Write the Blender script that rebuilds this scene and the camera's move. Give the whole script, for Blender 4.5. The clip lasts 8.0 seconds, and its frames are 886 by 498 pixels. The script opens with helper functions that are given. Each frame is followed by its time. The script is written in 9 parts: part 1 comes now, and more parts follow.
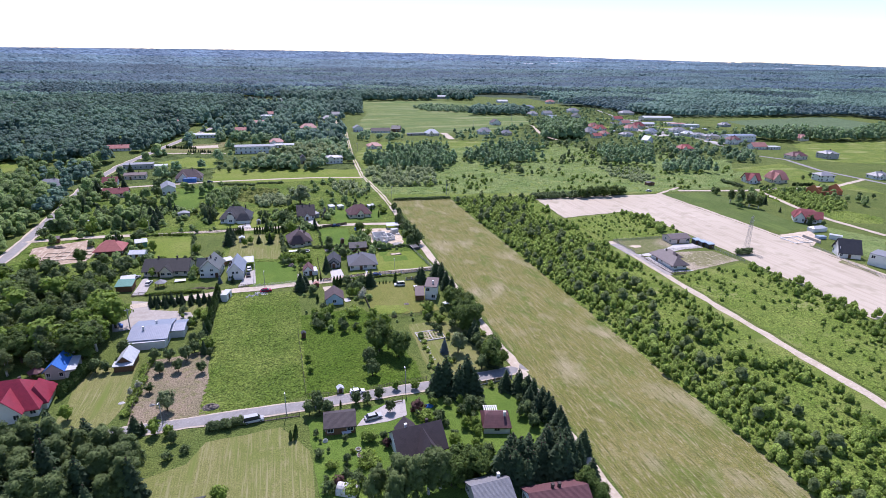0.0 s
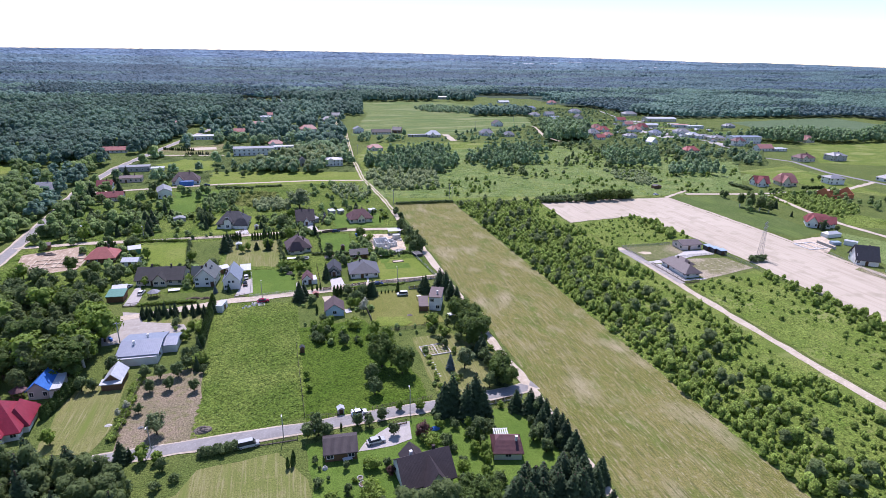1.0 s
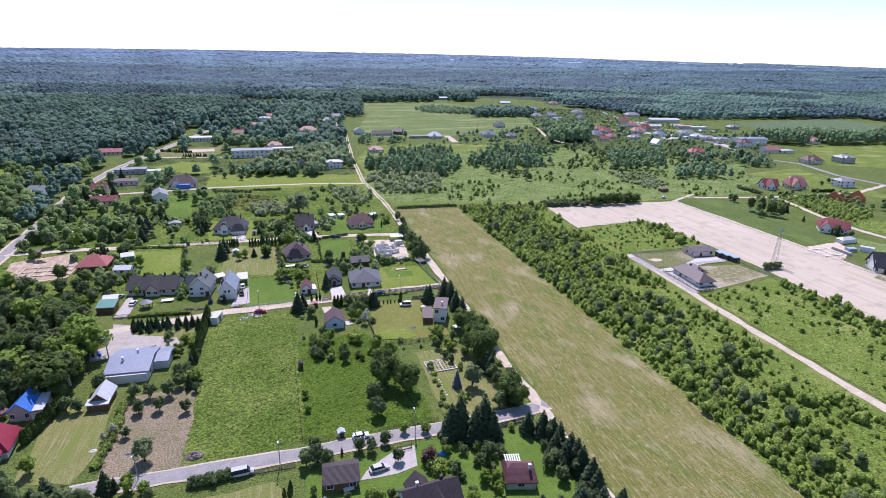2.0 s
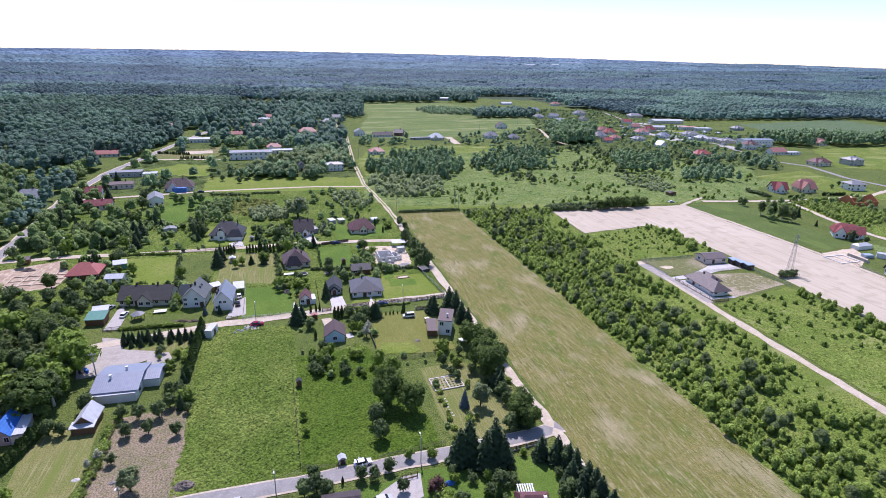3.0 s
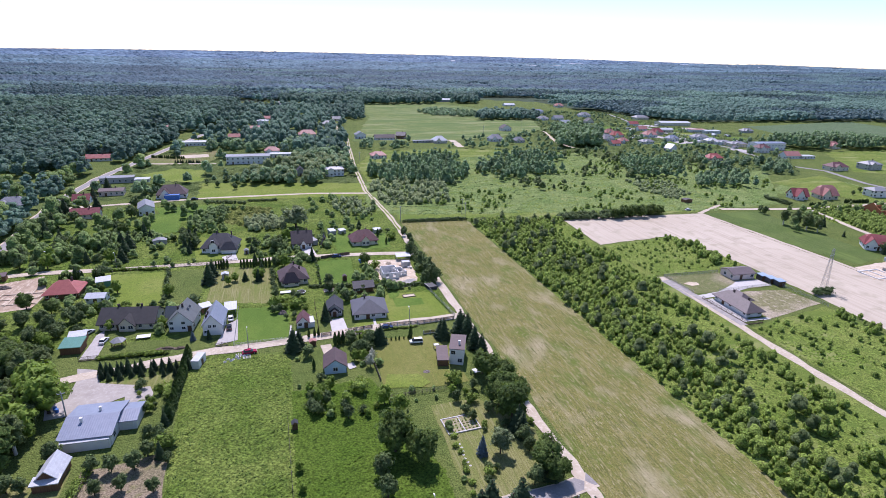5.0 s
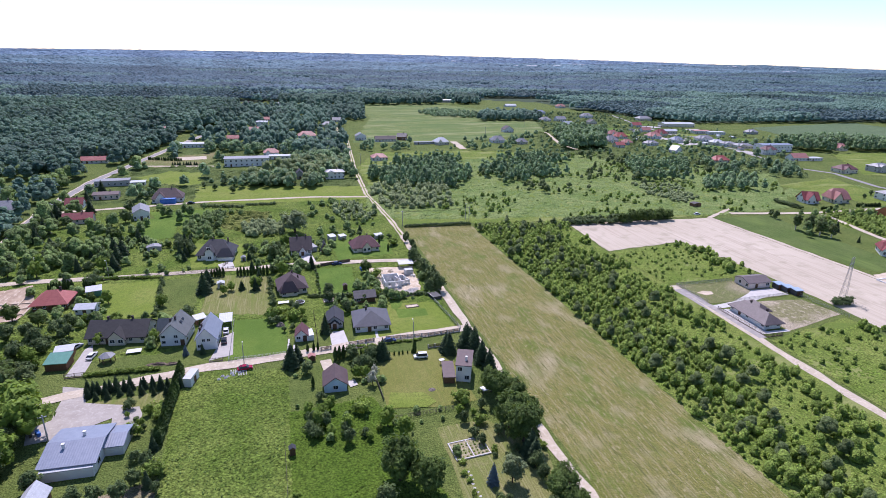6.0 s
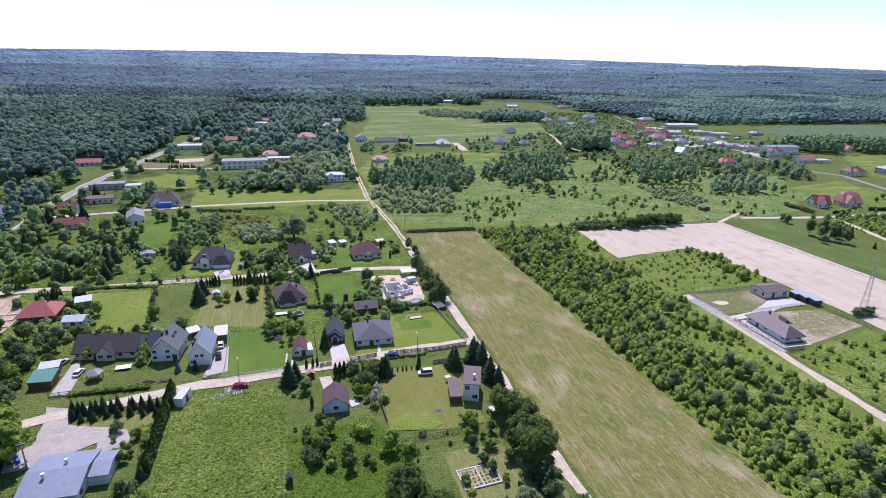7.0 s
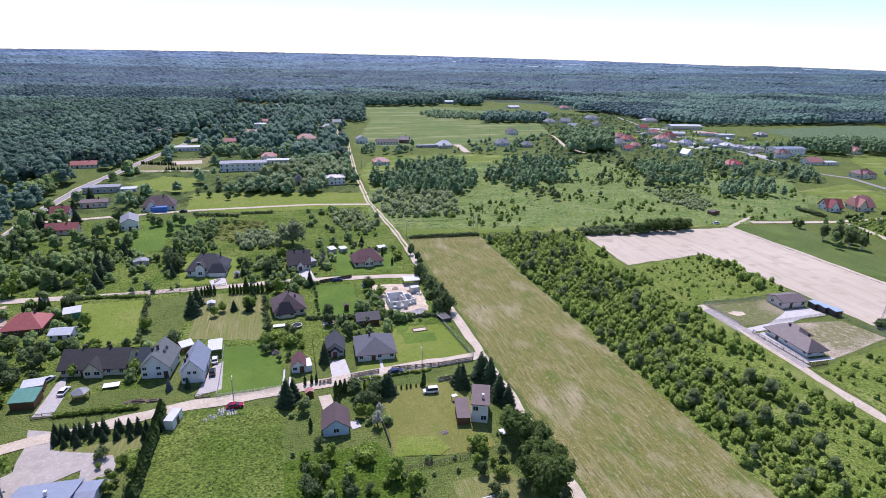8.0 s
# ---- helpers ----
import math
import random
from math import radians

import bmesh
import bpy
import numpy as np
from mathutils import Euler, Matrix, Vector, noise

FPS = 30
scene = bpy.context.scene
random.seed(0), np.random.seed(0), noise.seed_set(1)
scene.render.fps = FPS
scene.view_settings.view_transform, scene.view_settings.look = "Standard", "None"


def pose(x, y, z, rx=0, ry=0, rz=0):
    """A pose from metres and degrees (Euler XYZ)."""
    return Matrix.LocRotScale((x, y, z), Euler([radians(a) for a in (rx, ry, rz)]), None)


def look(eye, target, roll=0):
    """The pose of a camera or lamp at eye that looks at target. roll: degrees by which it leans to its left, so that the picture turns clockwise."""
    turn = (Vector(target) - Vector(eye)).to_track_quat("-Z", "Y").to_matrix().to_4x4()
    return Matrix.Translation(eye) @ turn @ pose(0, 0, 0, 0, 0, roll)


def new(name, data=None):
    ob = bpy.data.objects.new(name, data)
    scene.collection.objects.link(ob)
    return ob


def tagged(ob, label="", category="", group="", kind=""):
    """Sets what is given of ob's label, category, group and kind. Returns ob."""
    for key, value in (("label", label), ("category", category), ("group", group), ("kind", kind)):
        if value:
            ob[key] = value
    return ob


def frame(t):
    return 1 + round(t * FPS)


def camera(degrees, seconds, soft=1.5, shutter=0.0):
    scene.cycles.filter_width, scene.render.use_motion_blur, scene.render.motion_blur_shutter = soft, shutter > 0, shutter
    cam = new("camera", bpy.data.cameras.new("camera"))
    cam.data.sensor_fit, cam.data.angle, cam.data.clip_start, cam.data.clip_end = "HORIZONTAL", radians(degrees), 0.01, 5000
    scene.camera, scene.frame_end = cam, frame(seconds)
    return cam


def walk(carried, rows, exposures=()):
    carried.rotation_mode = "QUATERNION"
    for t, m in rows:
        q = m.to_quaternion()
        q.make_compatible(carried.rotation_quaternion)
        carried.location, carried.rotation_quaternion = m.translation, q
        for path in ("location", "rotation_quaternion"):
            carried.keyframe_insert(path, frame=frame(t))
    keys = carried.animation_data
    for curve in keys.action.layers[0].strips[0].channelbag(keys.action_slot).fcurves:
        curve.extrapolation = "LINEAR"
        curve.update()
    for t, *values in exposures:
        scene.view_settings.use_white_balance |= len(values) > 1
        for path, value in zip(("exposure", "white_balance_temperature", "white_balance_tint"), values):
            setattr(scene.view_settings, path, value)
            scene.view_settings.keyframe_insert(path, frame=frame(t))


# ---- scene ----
cam = camera(78.0, 8.0, 0.5)


def flight(t):
    """The drone's pose: level flight over the fields, with a slow nod upwards."""
    s = t / 8.0
    eye = Vector((0.15 + 6.45 * s, 0.3 + 75.7 * s, 89.7))
    down, turn = radians(19.36 - 0.24 * s), radians(16.37)
    way = Vector((math.sin(turn) * math.cos(down), math.cos(turn) * math.cos(down), -math.sin(down)))
    return look(eye, eye + way, 1.42 + 0.15 * s)


walk(cam, [(t, flight(t)) for t in (0.0, 1.0, 2.0, 3.0, 4.0, 5.0, 6.0, 7.0, 8.0)], [(0.0, 0.15, 6010, 26), (8.0, 0.05, 6010, 26)])

# ---- light ----
SUN_UP, SUN_EAST = 56.0, 8.0
world = bpy.data.worlds.new("sky")
scene.world = world
world.use_nodes = True
sky = world.node_tree.nodes.new("ShaderNodeTexSky")
sky.sky_type, sky.sun_disc = "NISHITA", False
sky.sun_elevation, sky.sun_rotation = radians(SUN_UP), radians(SUN_EAST)
sky.air_density, sky.dust_density, sky.ozone_density = 1.0, 0.05, 2.5
world.node_tree.links.new(sky.outputs[0], world.node_tree.nodes["Background"].inputs[0])
world.node_tree.nodes["Background"].inputs[1].default_value = 0.145
sun = new("sun", bpy.data.lights.new("sun", "SUN"))
sun.data.energy, sun.data.angle, sun.data.color = 4.9, radians(0.6), (1.0, 0.95, 0.92)
sun.matrix_world = look((0, 0, 300), (-math.sin(radians(SUN_EAST)) * 100, -math.cos(radians(SUN_EAST)) * 100, 300 - 100 * math.tan(radians(SUN_UP))))

# ---- materials ----
MATS = {}


def nodes_of(name):
    m = bpy.data.materials.new(name)
    m.use_nodes = True
    return m, m.node_tree.nodes, m.node_tree.links, m.node_tree.nodes["Principled BSDF"]


def noise_fac(n, l, scale, detail, lo, hi, stretch=(1, 1, 1), turn=0.0):
    """A noise over the world's metres, steepened between lo and hi to 0..1."""
    geo = n.new("ShaderNodeNewGeometry")
    mp = n.new("ShaderNodeMapping")
    mp.inputs["Scale"].default_value = stretch
    mp.inputs["Rotation"].default_value = (0, 0, turn)
    l.new(geo.outputs["Position"], mp.inputs["Vector"])
    tex = n.new("ShaderNodeTexNoise")
    tex.inputs["Scale"].default_value, tex.inputs["Detail"].default_value = scale, detail
    l.new(mp.outputs[0], tex.inputs["Vector"])
    ramp = n.new("ShaderNodeMapRange")
    ramp.inputs[1].default_value, ramp.inputs[2].default_value = lo, hi
    l.new(tex.outputs["Fac"], ramp.inputs[0])
    return ramp.outputs[0]


def mix(n, l, fac, a, b):
    m = n.new("ShaderNodeMix")
    m.data_type = "RGBA"
    for socket, value in ((m.inputs[0], fac), (m.inputs[6], a), (m.inputs[7], b)):
        if isinstance(value, (tuple, list)):
            socket.default_value = (*value, 1.0)
        elif isinstance(value, float):
            socket.default_value = value
        else:
            l.new(value, socket)
    return m.outputs[2]


def surface(name, base, layers=(), rough=0.9, metal=0.0, bump=None, vary=0.0):
    """A rough surface: base colour, then layers (colour, scale, lo, hi, stretch, detail) of noise over it; bump (scale, metres, stretch)."""
    if name in MATS:
        return MATS[name]
    m, n, l, p = nodes_of(name)
    col = None
    for colour, scale, lo, hi, stretch, detail in layers:
        col = mix(n, l, noise_fac(n, l, scale, detail, lo, hi, stretch), col if col is not None else base, colour)
    if vary:
        info = n.new("ShaderNodeObjectInfo")
        hsv = n.new("ShaderNodeHueSaturation")
        r = n.new("ShaderNodeMapRange")
        r.inputs[3].default_value, r.inputs[4].default_value = 1.0 - vary, 1.0 + vary
        l.new(info.outputs["Random"], r.inputs[0])
        l.new(r.outputs[0], hsv.inputs["Value"])
        if col is not None:
            l.new(col, hsv.inputs["Color"])
        else:
            hsv.inputs["Color"].default_value = (*base, 1)
        col = hsv.outputs[0]
    if col is None:
        p.inputs["Base Color"].default_value = (*base, 1)
    else:
        l.new(col, p.inputs["Base Color"])
    p.inputs["Roughness"].default_value, p.inputs["Metallic"].default_value = rough, metal
    p.inputs["Specular IOR Level"].default_value = 0.25
    if bump:
        b = n.new("ShaderNodeBump")
        b.inputs["Strength"].default_value, b.inputs["Distance"].default_value = 1.0, bump[1]
        l.new(noise_fac(n, l, bump[0], 4.0, 0.2, 0.8, bump[2] if len(bump) > 2 else (1, 1, 1)), b.inputs["Height"])
        l.new(b.outputs[0], p.inputs["Normal"])
    MATS[name] = m
    return m


def leaf(name, dark, light, scale=0.25, through_light=0.24, patches=0.4, grain=None):
    """Foliage: each leaf clump its own tone, patches of lighter and darker growth, some light through the leaves; grain (scale, low, high, bump) breaks a closed crown up into twigs."""
    if name in MATS:
        return MATS[name]
    m, n, l, p = nodes_of(name)
    geo = n.new("ShaderNodeNewGeometry")
    info = n.new("ShaderNodeObjectInfo")
    add = n.new("ShaderNodeMath")
    add.operation = "MULTIPLY_ADD"
    l.new(geo.outputs["Random Per Island"], add.inputs[0])
    add.inputs[1].default_value = 0.6
    half = n.new("ShaderNodeMath")
    half.operation = "MULTIPLY"
    half.inputs[1].default_value = 0.4
    l.new(info.outputs["Random"], half.inputs[0])
    l.new(half.outputs[0], add.inputs[2])
    own = mix(n, l, add.outputs[0], dark, light)
    patch_tone = mix(n, l, noise_fac(n, l, scale, 2.0, 0.35, 0.65), tuple(c * 0.72 for c in dark), tuple(min(1, c * 1.15) for c in light))
    col = mix(n, l, patches, own, patch_tone)
    if grain:
        twigs = noise_fac(n, l, grain[0], 3.0, 0.32, 0.68)
        hsv = n.new("ShaderNodeHueSaturation")
        r = n.new("ShaderNodeMapRange")
        r.inputs[3].default_value, r.inputs[4].default_value = grain[1], grain[2]
        l.new(twigs, r.inputs[0])
        l.new(r.outputs[0], hsv.inputs["Value"])
        l.new(col, hsv.inputs["Color"])
        col = hsv.outputs[0]
        b = n.new("ShaderNodeBump")
        b.inputs["Strength"].default_value, b.inputs["Distance"].default_value = 1.0, grain[3]
        l.new(twigs, b.inputs["Height"])
        l.new(b.outputs[0], p.inputs["Normal"])
    p.inputs["Roughness"].default_value = 0.75
    p.inputs["Specular IOR Level"].default_value = 0.3
    l.new(col, p.inputs["Base Color"])
    tr = n.new("ShaderNodeBsdfTranslucent")
    warm = mix(n, l, 0.5, col, tuple(min(1, c * f) for c, f in zip(light, (1.3, 1.25, 0.5))))
    l.new(warm, tr.inputs["Color"])
    sh = n.new("ShaderNodeMixShader")
    sh.inputs[0].default_value = through_light
    l.new(p.outputs[0], sh.inputs[1])
    l.new(tr.outputs[0], sh.inputs[2])
    l.new(sh.outputs[0], n["Material Output"].inputs["Surface"])
    MATS[name] = m
    return m


def grass(name, green, other, third, amount=(0.4, 0.65), rows=None, bump=0.12, fine=(2.6, 0.42, 1.40)):
    """Turf: green with patches of another growth and flecks of a third; rows (metres, colour, strength) adds mowing stripes along y."""
    if name in MATS:
        return MATS[name]
    m, n, l, p = nodes_of(name)
    col = mix(n, l, noise_fac(n, l, 0.06, 4.0, *amount), green, other)
    col = mix(n, l, noise_fac(n, l, 0.5, 6.0, 0.5, 0.75), col, third)
    blades = noise_fac(n, l, fine[0], 3.0, 0.3, 0.7)
    hsv = n.new("ShaderNodeHueSaturation")
    r = n.new("ShaderNodeMapRange")
    r.inputs[3].default_value, r.inputs[4].default_value = fine[1], fine[2]
    l.new(blades, r.inputs[0])
    l.new(r.outputs[0], hsv.inputs["Value"])
    l.new(col, hsv.inputs["Color"])
    col = hsv.outputs[0]
    if rows:
        for wide, colour, lo, hi, along in rows:
            st = (1.0 / wide, 1.0 / along, 1.0)
            col = mix(n, l, noise_fac(n, l, 1.0, 3.0, lo, hi, st), col, colour)
    l.new(col, p.inputs["Base Color"])
    p.inputs["Roughness"].default_value = 0.95
    p.inputs["Specular IOR Level"].default_value = 0.1
    b = n.new("ShaderNodeBump")
    b.inputs["Distance"].default_value = bump
    l.new(noise_fac(n, l, 1.8, 4.0, 0.2, 0.8), b.inputs["Height"])
    l.new(b.outputs[0], p.inputs["Normal"])
    MATS[name] = m
    return m


def tiled(name, base, dark, rough=0.6, course=0.11, metal=0.0, seams="Z"):
    """Roofing: courses along the slope, weathered patches."""
    if name in MATS:
        return MATS[name]
    m, n, l, p = nodes_of(name)
    col = mix(n, l, noise_fac(n, l, 0.9, 4.0, 0.35, 0.7), base, dark)
    col = mix(n, l, noise_fac(n, l, 6.0, 2.0, 0.5, 0.8), col, tuple(min(1, c * 1.25) for c in base))
    l.new(col, p.inputs["Base Color"])
    p.inputs["Roughness"].default_value, p.inputs["Metallic"].default_value = rough, metal
    tc = n.new("ShaderNodeTexCoord")
    w = n.new("ShaderNodeTexWave")
    w.wave_type, w.bands_direction = "BANDS", seams
    w.inputs["Scale"].default_value, w.inputs["Distortion"].default_value = 0.314 / course, 0.3
    l.new(tc.outputs["Object"], w.inputs["Vector"])
    b = n.new("ShaderNodeBump")
    b.inputs["Strength"].default_value, b.inputs["Distance"].default_value = 0.5, 0.03
    l.new(w.outputs["Fac"], b.inputs["Height"])
    l.new(b.outputs[0], p.inputs["Normal"])
    MATS[name] = m
    return m


ONE = (1, 1, 1)
TURF = grass("rough_meadow", (0.116, 0.158, 0.038), (0.152, 0.187, 0.049), (0.073, 0.109, 0.025), bump=0.3)
MEADOW_GRASS = grass("open_meadow", (0.157, 0.214, 0.040), (0.205, 0.245, 0.057), (0.108, 0.163, 0.028), rows=((22.0, (0.120, 0.176, 0.032), 0.50, 0.64, 14.0), (30.0, (0.235, 0.262, 0.085), 0.54, 0.66, 12.0)), bump=0.25)
LAWN = grass("mown_lawn", (0.162, 0.216, 0.036), (0.205, 0.240, 0.055), (0.122, 0.176, 0.030), bump=0.04, fine=(3.2, 0.60, 1.30))
VIVID = grass("watered_lawn", (0.096, 0.165, 0.028), (0.132, 0.202, 0.036), (0.090, 0.158, 0.024), bump=0.04, fine=(3.2, 0.60, 1.30))
OLIVE = grass("olive_lawn", (0.172, 0.180, 0.046), (0.205, 0.205, 0.062), (0.142, 0.166, 0.036), rows=((0.9, (0.150, 0.170, 0.042), 0.50, 0.72, 16.0),), bump=0.04, fine=(3.0, 0.6, 1.35))
LAWN_DRY = grass("dry_lawn", (0.206, 0.206, 0.074), (0.165, 0.190, 0.052), (0.232, 0.222, 0.092), rows=((0.5, (0.290, 0.268, 0.135), 0.52, 0.74, 14.0), (0.45, (0.135, 0.160, 0.042), 0.52, 0.76, 12.0), (3.0, (0.150, 0.185, 0.044), 0.55, 0.72, 20.0)), bump=0.04, fine=(3.2, 0.60, 1.30))
WEEDS = grass("tall_weeds", (0.130, 0.190, 0.034), (0.165, 0.215, 0.050), (0.090, 0.132, 0.024), bump=0.5)
LONG_GRASS = grass("long_grass", (0.080, 0.145, 0.018), (0.120, 0.176, 0.026), (0.065, 0.107, 0.015), bump=0.3)
HAY = grass("mown_hay_field", (0.172, 0.170, 0.046), (0.215, 0.196, 0.066), (0.140, 0.162, 0.034), (0.42, 0.60),
            rows=((9.0, (0.118, 0.158, 0.030), 0.50, 0.70, 15.0), (11.0, (0.345, 0.298, 0.178), 0.54, 0.72, 20.0), (0.9, (0.285, 0.248, 0.125), 0.50, 0.74, 9.0), (0.6, (0.104, 0.112, 0.032), 0.53, 0.72, 7.0),
                  (0.45, (0.370, 0.320, 0.190), 0.55, 0.75, 1.8), (0.4, (0.092, 0.100, 0.028), 0.56, 0.76, 1.4)), bump=0.2, fine=(3.4, 0.50, 1.45))
CROP = grass("young_crop", (0.100, 0.150, 0.038), (0.128, 0.172, 0.050), (0.082, 0.126, 0.032), rows=((14.0, (0.130, 0.180, 0.046), 0.50, 0.66, 30.0), (2.0, (0.072, 0.112, 0.028), 0.52, 0.75, 60.0),))
# Crop green with haze blue added to the colour for the far field.
FAR_CROP = grass("hazy_far_crop", (0.110, 0.165, 0.080), (0.128, 0.180, 0.090), (0.100, 0.150, 0.070))
MULCH = grass("dry_earth", (0.270, 0.215, 0.150), (0.220, 0.190, 0.115), (0.175, 0.175, 0.070), bump=0.06)
SANDY_GRASS = grass("sandy_grass", (0.165, 0.180, 0.070), (0.330, 0.285, 0.195), (0.250, 0.235, 0.125), (0.52, 0.68), bump=0.06)
PLOUGHED = surface("ploughed_sand", (0.480, 0.408, 0.312), (((0.535, 0.460, 0.358), 0.02, 0.35, 0.65, (1, 1, 1), 3.0), ((0.405, 0.335, 0.255), 1.0, 0.48, 0.75, (0.5, 0.02, 1), 4.0),
                   ((0.570, 0.495, 0.392), 1.0, 0.55, 0.75, (0.9, 0.012, 1), 4.0), ((0.390, 0.335, 0.245), 0.12, 0.52, 0.70, (1, 1, 1), 5.0)), 0.95, bump=(1.0, 0.12, (1.2, 0.05, 1)))
DIRT = surface("dirt_track", (0.520, 0.440, 0.340), (((0.420, 0.350, 0.260), 0.25, 0.4, 0.7, ONE, 4.0), ((0.620, 0.550, 0.450), 1.2, 0.5, 0.75, ONE, 3.0)), 0.95, bump=(2.0, 0.05))
SAND = surface("building_sand", (0.580, 0.480, 0.360), (((0.470, 0.370, 0.260), 0.3, 0.4, 0.65, ONE, 5.0), ((0.660, 0.580, 0.470), 0.9, 0.5, 0.7, ONE, 4.0)), 0.95, bump=(1.2, 0.12))
ASPHALT = surface("worn_asphalt", (0.285, 0.270, 0.260), (((0.235, 0.222, 0.214), 0.4, 0.4, 0.7, ONE, 4.0), ((0.350, 0.336, 0.325), 2.0, 0.5, 0.8, ONE, 3.0)), 0.85, bump=(4.0, 0.02))
PAVING = surface("concrete_paving", (0.430, 0.400, 0.375), (((0.360, 0.335, 0.310), 0.6, 0.4, 0.7, ONE, 4.0), ((0.480, 0.450, 0.420), 2.5, 0.45, 0.75, ONE, 3.0)), 0.85, bump=(3.0, 0.02))
PALE_PAVING = surface("pale_concrete", (0.540, 0.515, 0.485), (((0.470, 0.445, 0.415), 0.6, 0.4, 0.7, ONE, 4.0),), 0.8, bump=(3.0, 0.02))
GRAVEL = surface("yard_gravel", (0.400, 0.362, 0.322), (((0.330, 0.295, 0.260), 0.3, 0.4, 0.7, ONE, 5.0), ((0.480, 0.440, 0.395), 1.2, 0.5, 0.75, ONE, 4.0)), 0.95, bump=(2.0, 0.05))
RUBBLE = surface("grey_rubble", (0.330, 0.310, 0.290), (((0.450, 0.430, 0.400), 1.5, 0.4, 0.7, ONE, 4.0), ((0.200, 0.185, 0.170), 3.0, 0.5, 0.7, ONE, 3.0)), 0.95, bump=(2.0, 0.2))
WHITE = surface("white_render", (0.720, 0.720, 0.710), (((0.640, 0.630, 0.610), 0.5, 0.45, 0.8, ONE, 4.0),), 0.85)
CREAM = surface("cream_render", (0.640, 0.590, 0.480), (((0.560, 0.510, 0.410), 0.5, 0.45, 0.8, ONE, 4.0),), 0.85)
GREYW = surface("grey_render", (0.420, 0.410, 0.400), (((0.350, 0.340, 0.330), 0.5, 0.45, 0.8, ONE, 4.0),), 0.85)
BLUEW = surface("pale_blue_render", (0.520, 0.640, 0.760), (((0.460, 0.570, 0.690), 0.7, 0.45, 0.8, ONE, 4.0),), 0.85)
PINKW = surface("pinkish_render", (0.700, 0.580, 0.530), (((0.600, 0.500, 0.460), 0.5, 0.45, 0.8, ONE, 4.0),), 0.85)
WOODW = surface("brown_boards", (0.190, 0.105, 0.060), (((0.130, 0.070, 0.040), 2.0, 0.4, 0.7, (4, 4, 0.3), 4.0),), 0.8)
BRICKW = surface("orange_block_wall", (0.480, 0.170, 0.080), (((0.380, 0.130, 0.060), 2.0, 0.4, 0.7, ONE, 4.0), ((0.540, 0.240, 0.140), 4.0, 0.5, 0.8, ONE, 2.0)), 0.9)
BLOCKW = surface("white_block_wall", (0.760, 0.740, 0.710), (((0.640, 0.620, 0.590), 2.5, 0.5, 0.75, ONE, 3.0),), 0.9)
R_DARK = tiled("anthracite_roof", (0.044, 0.044, 0.052), (0.032, 0.032, 0.039), 0.65)
R_VILLA = tiled("slate_grey_roof", (0.105, 0.105, 0.120), (0.082, 0.082, 0.095), 0.6)
R_TAUPE = tiled("taupe_roof", (0.150, 0.118, 0.115), (0.118, 0.092, 0.090), 0.6)
R_BLACK = tiled("black_roof", (0.030, 0.028, 0.030), (0.022, 0.021, 0.022), 0.7)
R_BROWN = tiled("brown_roof", (0.100, 0.062, 0.062), (0.074, 0.046, 0.047), 0.65)
R_DBROWN = tiled("dark_brown_roof", (0.056, 0.040, 0.043), (0.040, 0.029, 0.032), 0.65)
R_MAROON = tiled("maroon_roof", (0.135, 0.052, 0.056), (0.100, 0.038, 0.042), 0.65)
R_RED = tiled("red_roof", (0.300, 0.022, 0.045), (0.225, 0.016, 0.034), 0.42)
R_DULL = tiled("dull_red_roof", (0.260, 0.058, 0.060), (0.200, 0.044, 0.047), 0.7)
R_ORANGE = tiled("orange_red_roof", (0.370, 0.095, 0.080), (0.300, 0.072, 0.062), 0.55)
R_PINK = tiled("faded_red_roof", (0.420, 0.190, 0.160), (0.340, 0.145, 0.125), 0.6)
R_GREY = tiled("grey_roof", (0.230, 0.230, 0.245), (0.185, 0.185, 0.195), 0.5)
R_LIGHT = tiled("pale_metal_roof", (0.520, 0.530, 0.550), (0.440, 0.450, 0.470), 0.4, 0.55, 0.0, "X")
R_BLUEGREY = tiled("blue_grey_metal_roof", (0.230, 0.255, 0.320), (0.190, 0.215, 0.275), 0.38, 0.55, 0.0, "X")
R_GREEN = tiled("green_metal_roof", (0.080, 0.240, 0.180), (0.060, 0.190, 0.140), 0.4, 0.55, 0.0, "X")
R_SLATE = tiled("grey_green_roof", (0.130, 0.140, 0.135), (0.100, 0.108, 0.104), 0.5)
R_BLUE = tiled("bright_blue_roof", (0.040, 0.170, 0.520), (0.030, 0.130, 0.430), 0.45, 0.55, 0.0, "X")
R_SKY = tiled("pale_blue_roof", (0.330, 0.420, 0.520), (0.270, 0.350, 0.450), 0.45, 0.55, 0.0, "X")
R_WHITE = tiled("white_roof", (0.500, 0.510, 0.520), (0.430, 0.440, 0.450), 0.45, 0.55, 0.0, "X")
GLASS = surface("window_glass", (0.030, 0.036, 0.045), (), 0.08)
FRAME = surface("white_frame", (0.700, 0.700, 0.690), (), 0.5)
BROWN = surface("brown_joinery", (0.110, 0.060, 0.035), (), 0.6)
STEEL = surface("galvanised_steel", (0.420, 0.430, 0.440), (((0.330, 0.340, 0.350), 2.0, 0.4, 0.7, ONE, 3.0),), 0.45, 0.6)
CHIM = surface("chimney_brick", (0.090, 0.070, 0.066), (((0.060, 0.046, 0.044), 3.0, 0.4, 0.7, ONE, 3.0),), 0.9)
CONCRETE = surface("weathered_concrete", (0.380, 0.370, 0.350), (((0.300, 0.290, 0.275), 1.5, 0.4, 0.7, ONE, 4.0),), 0.9)
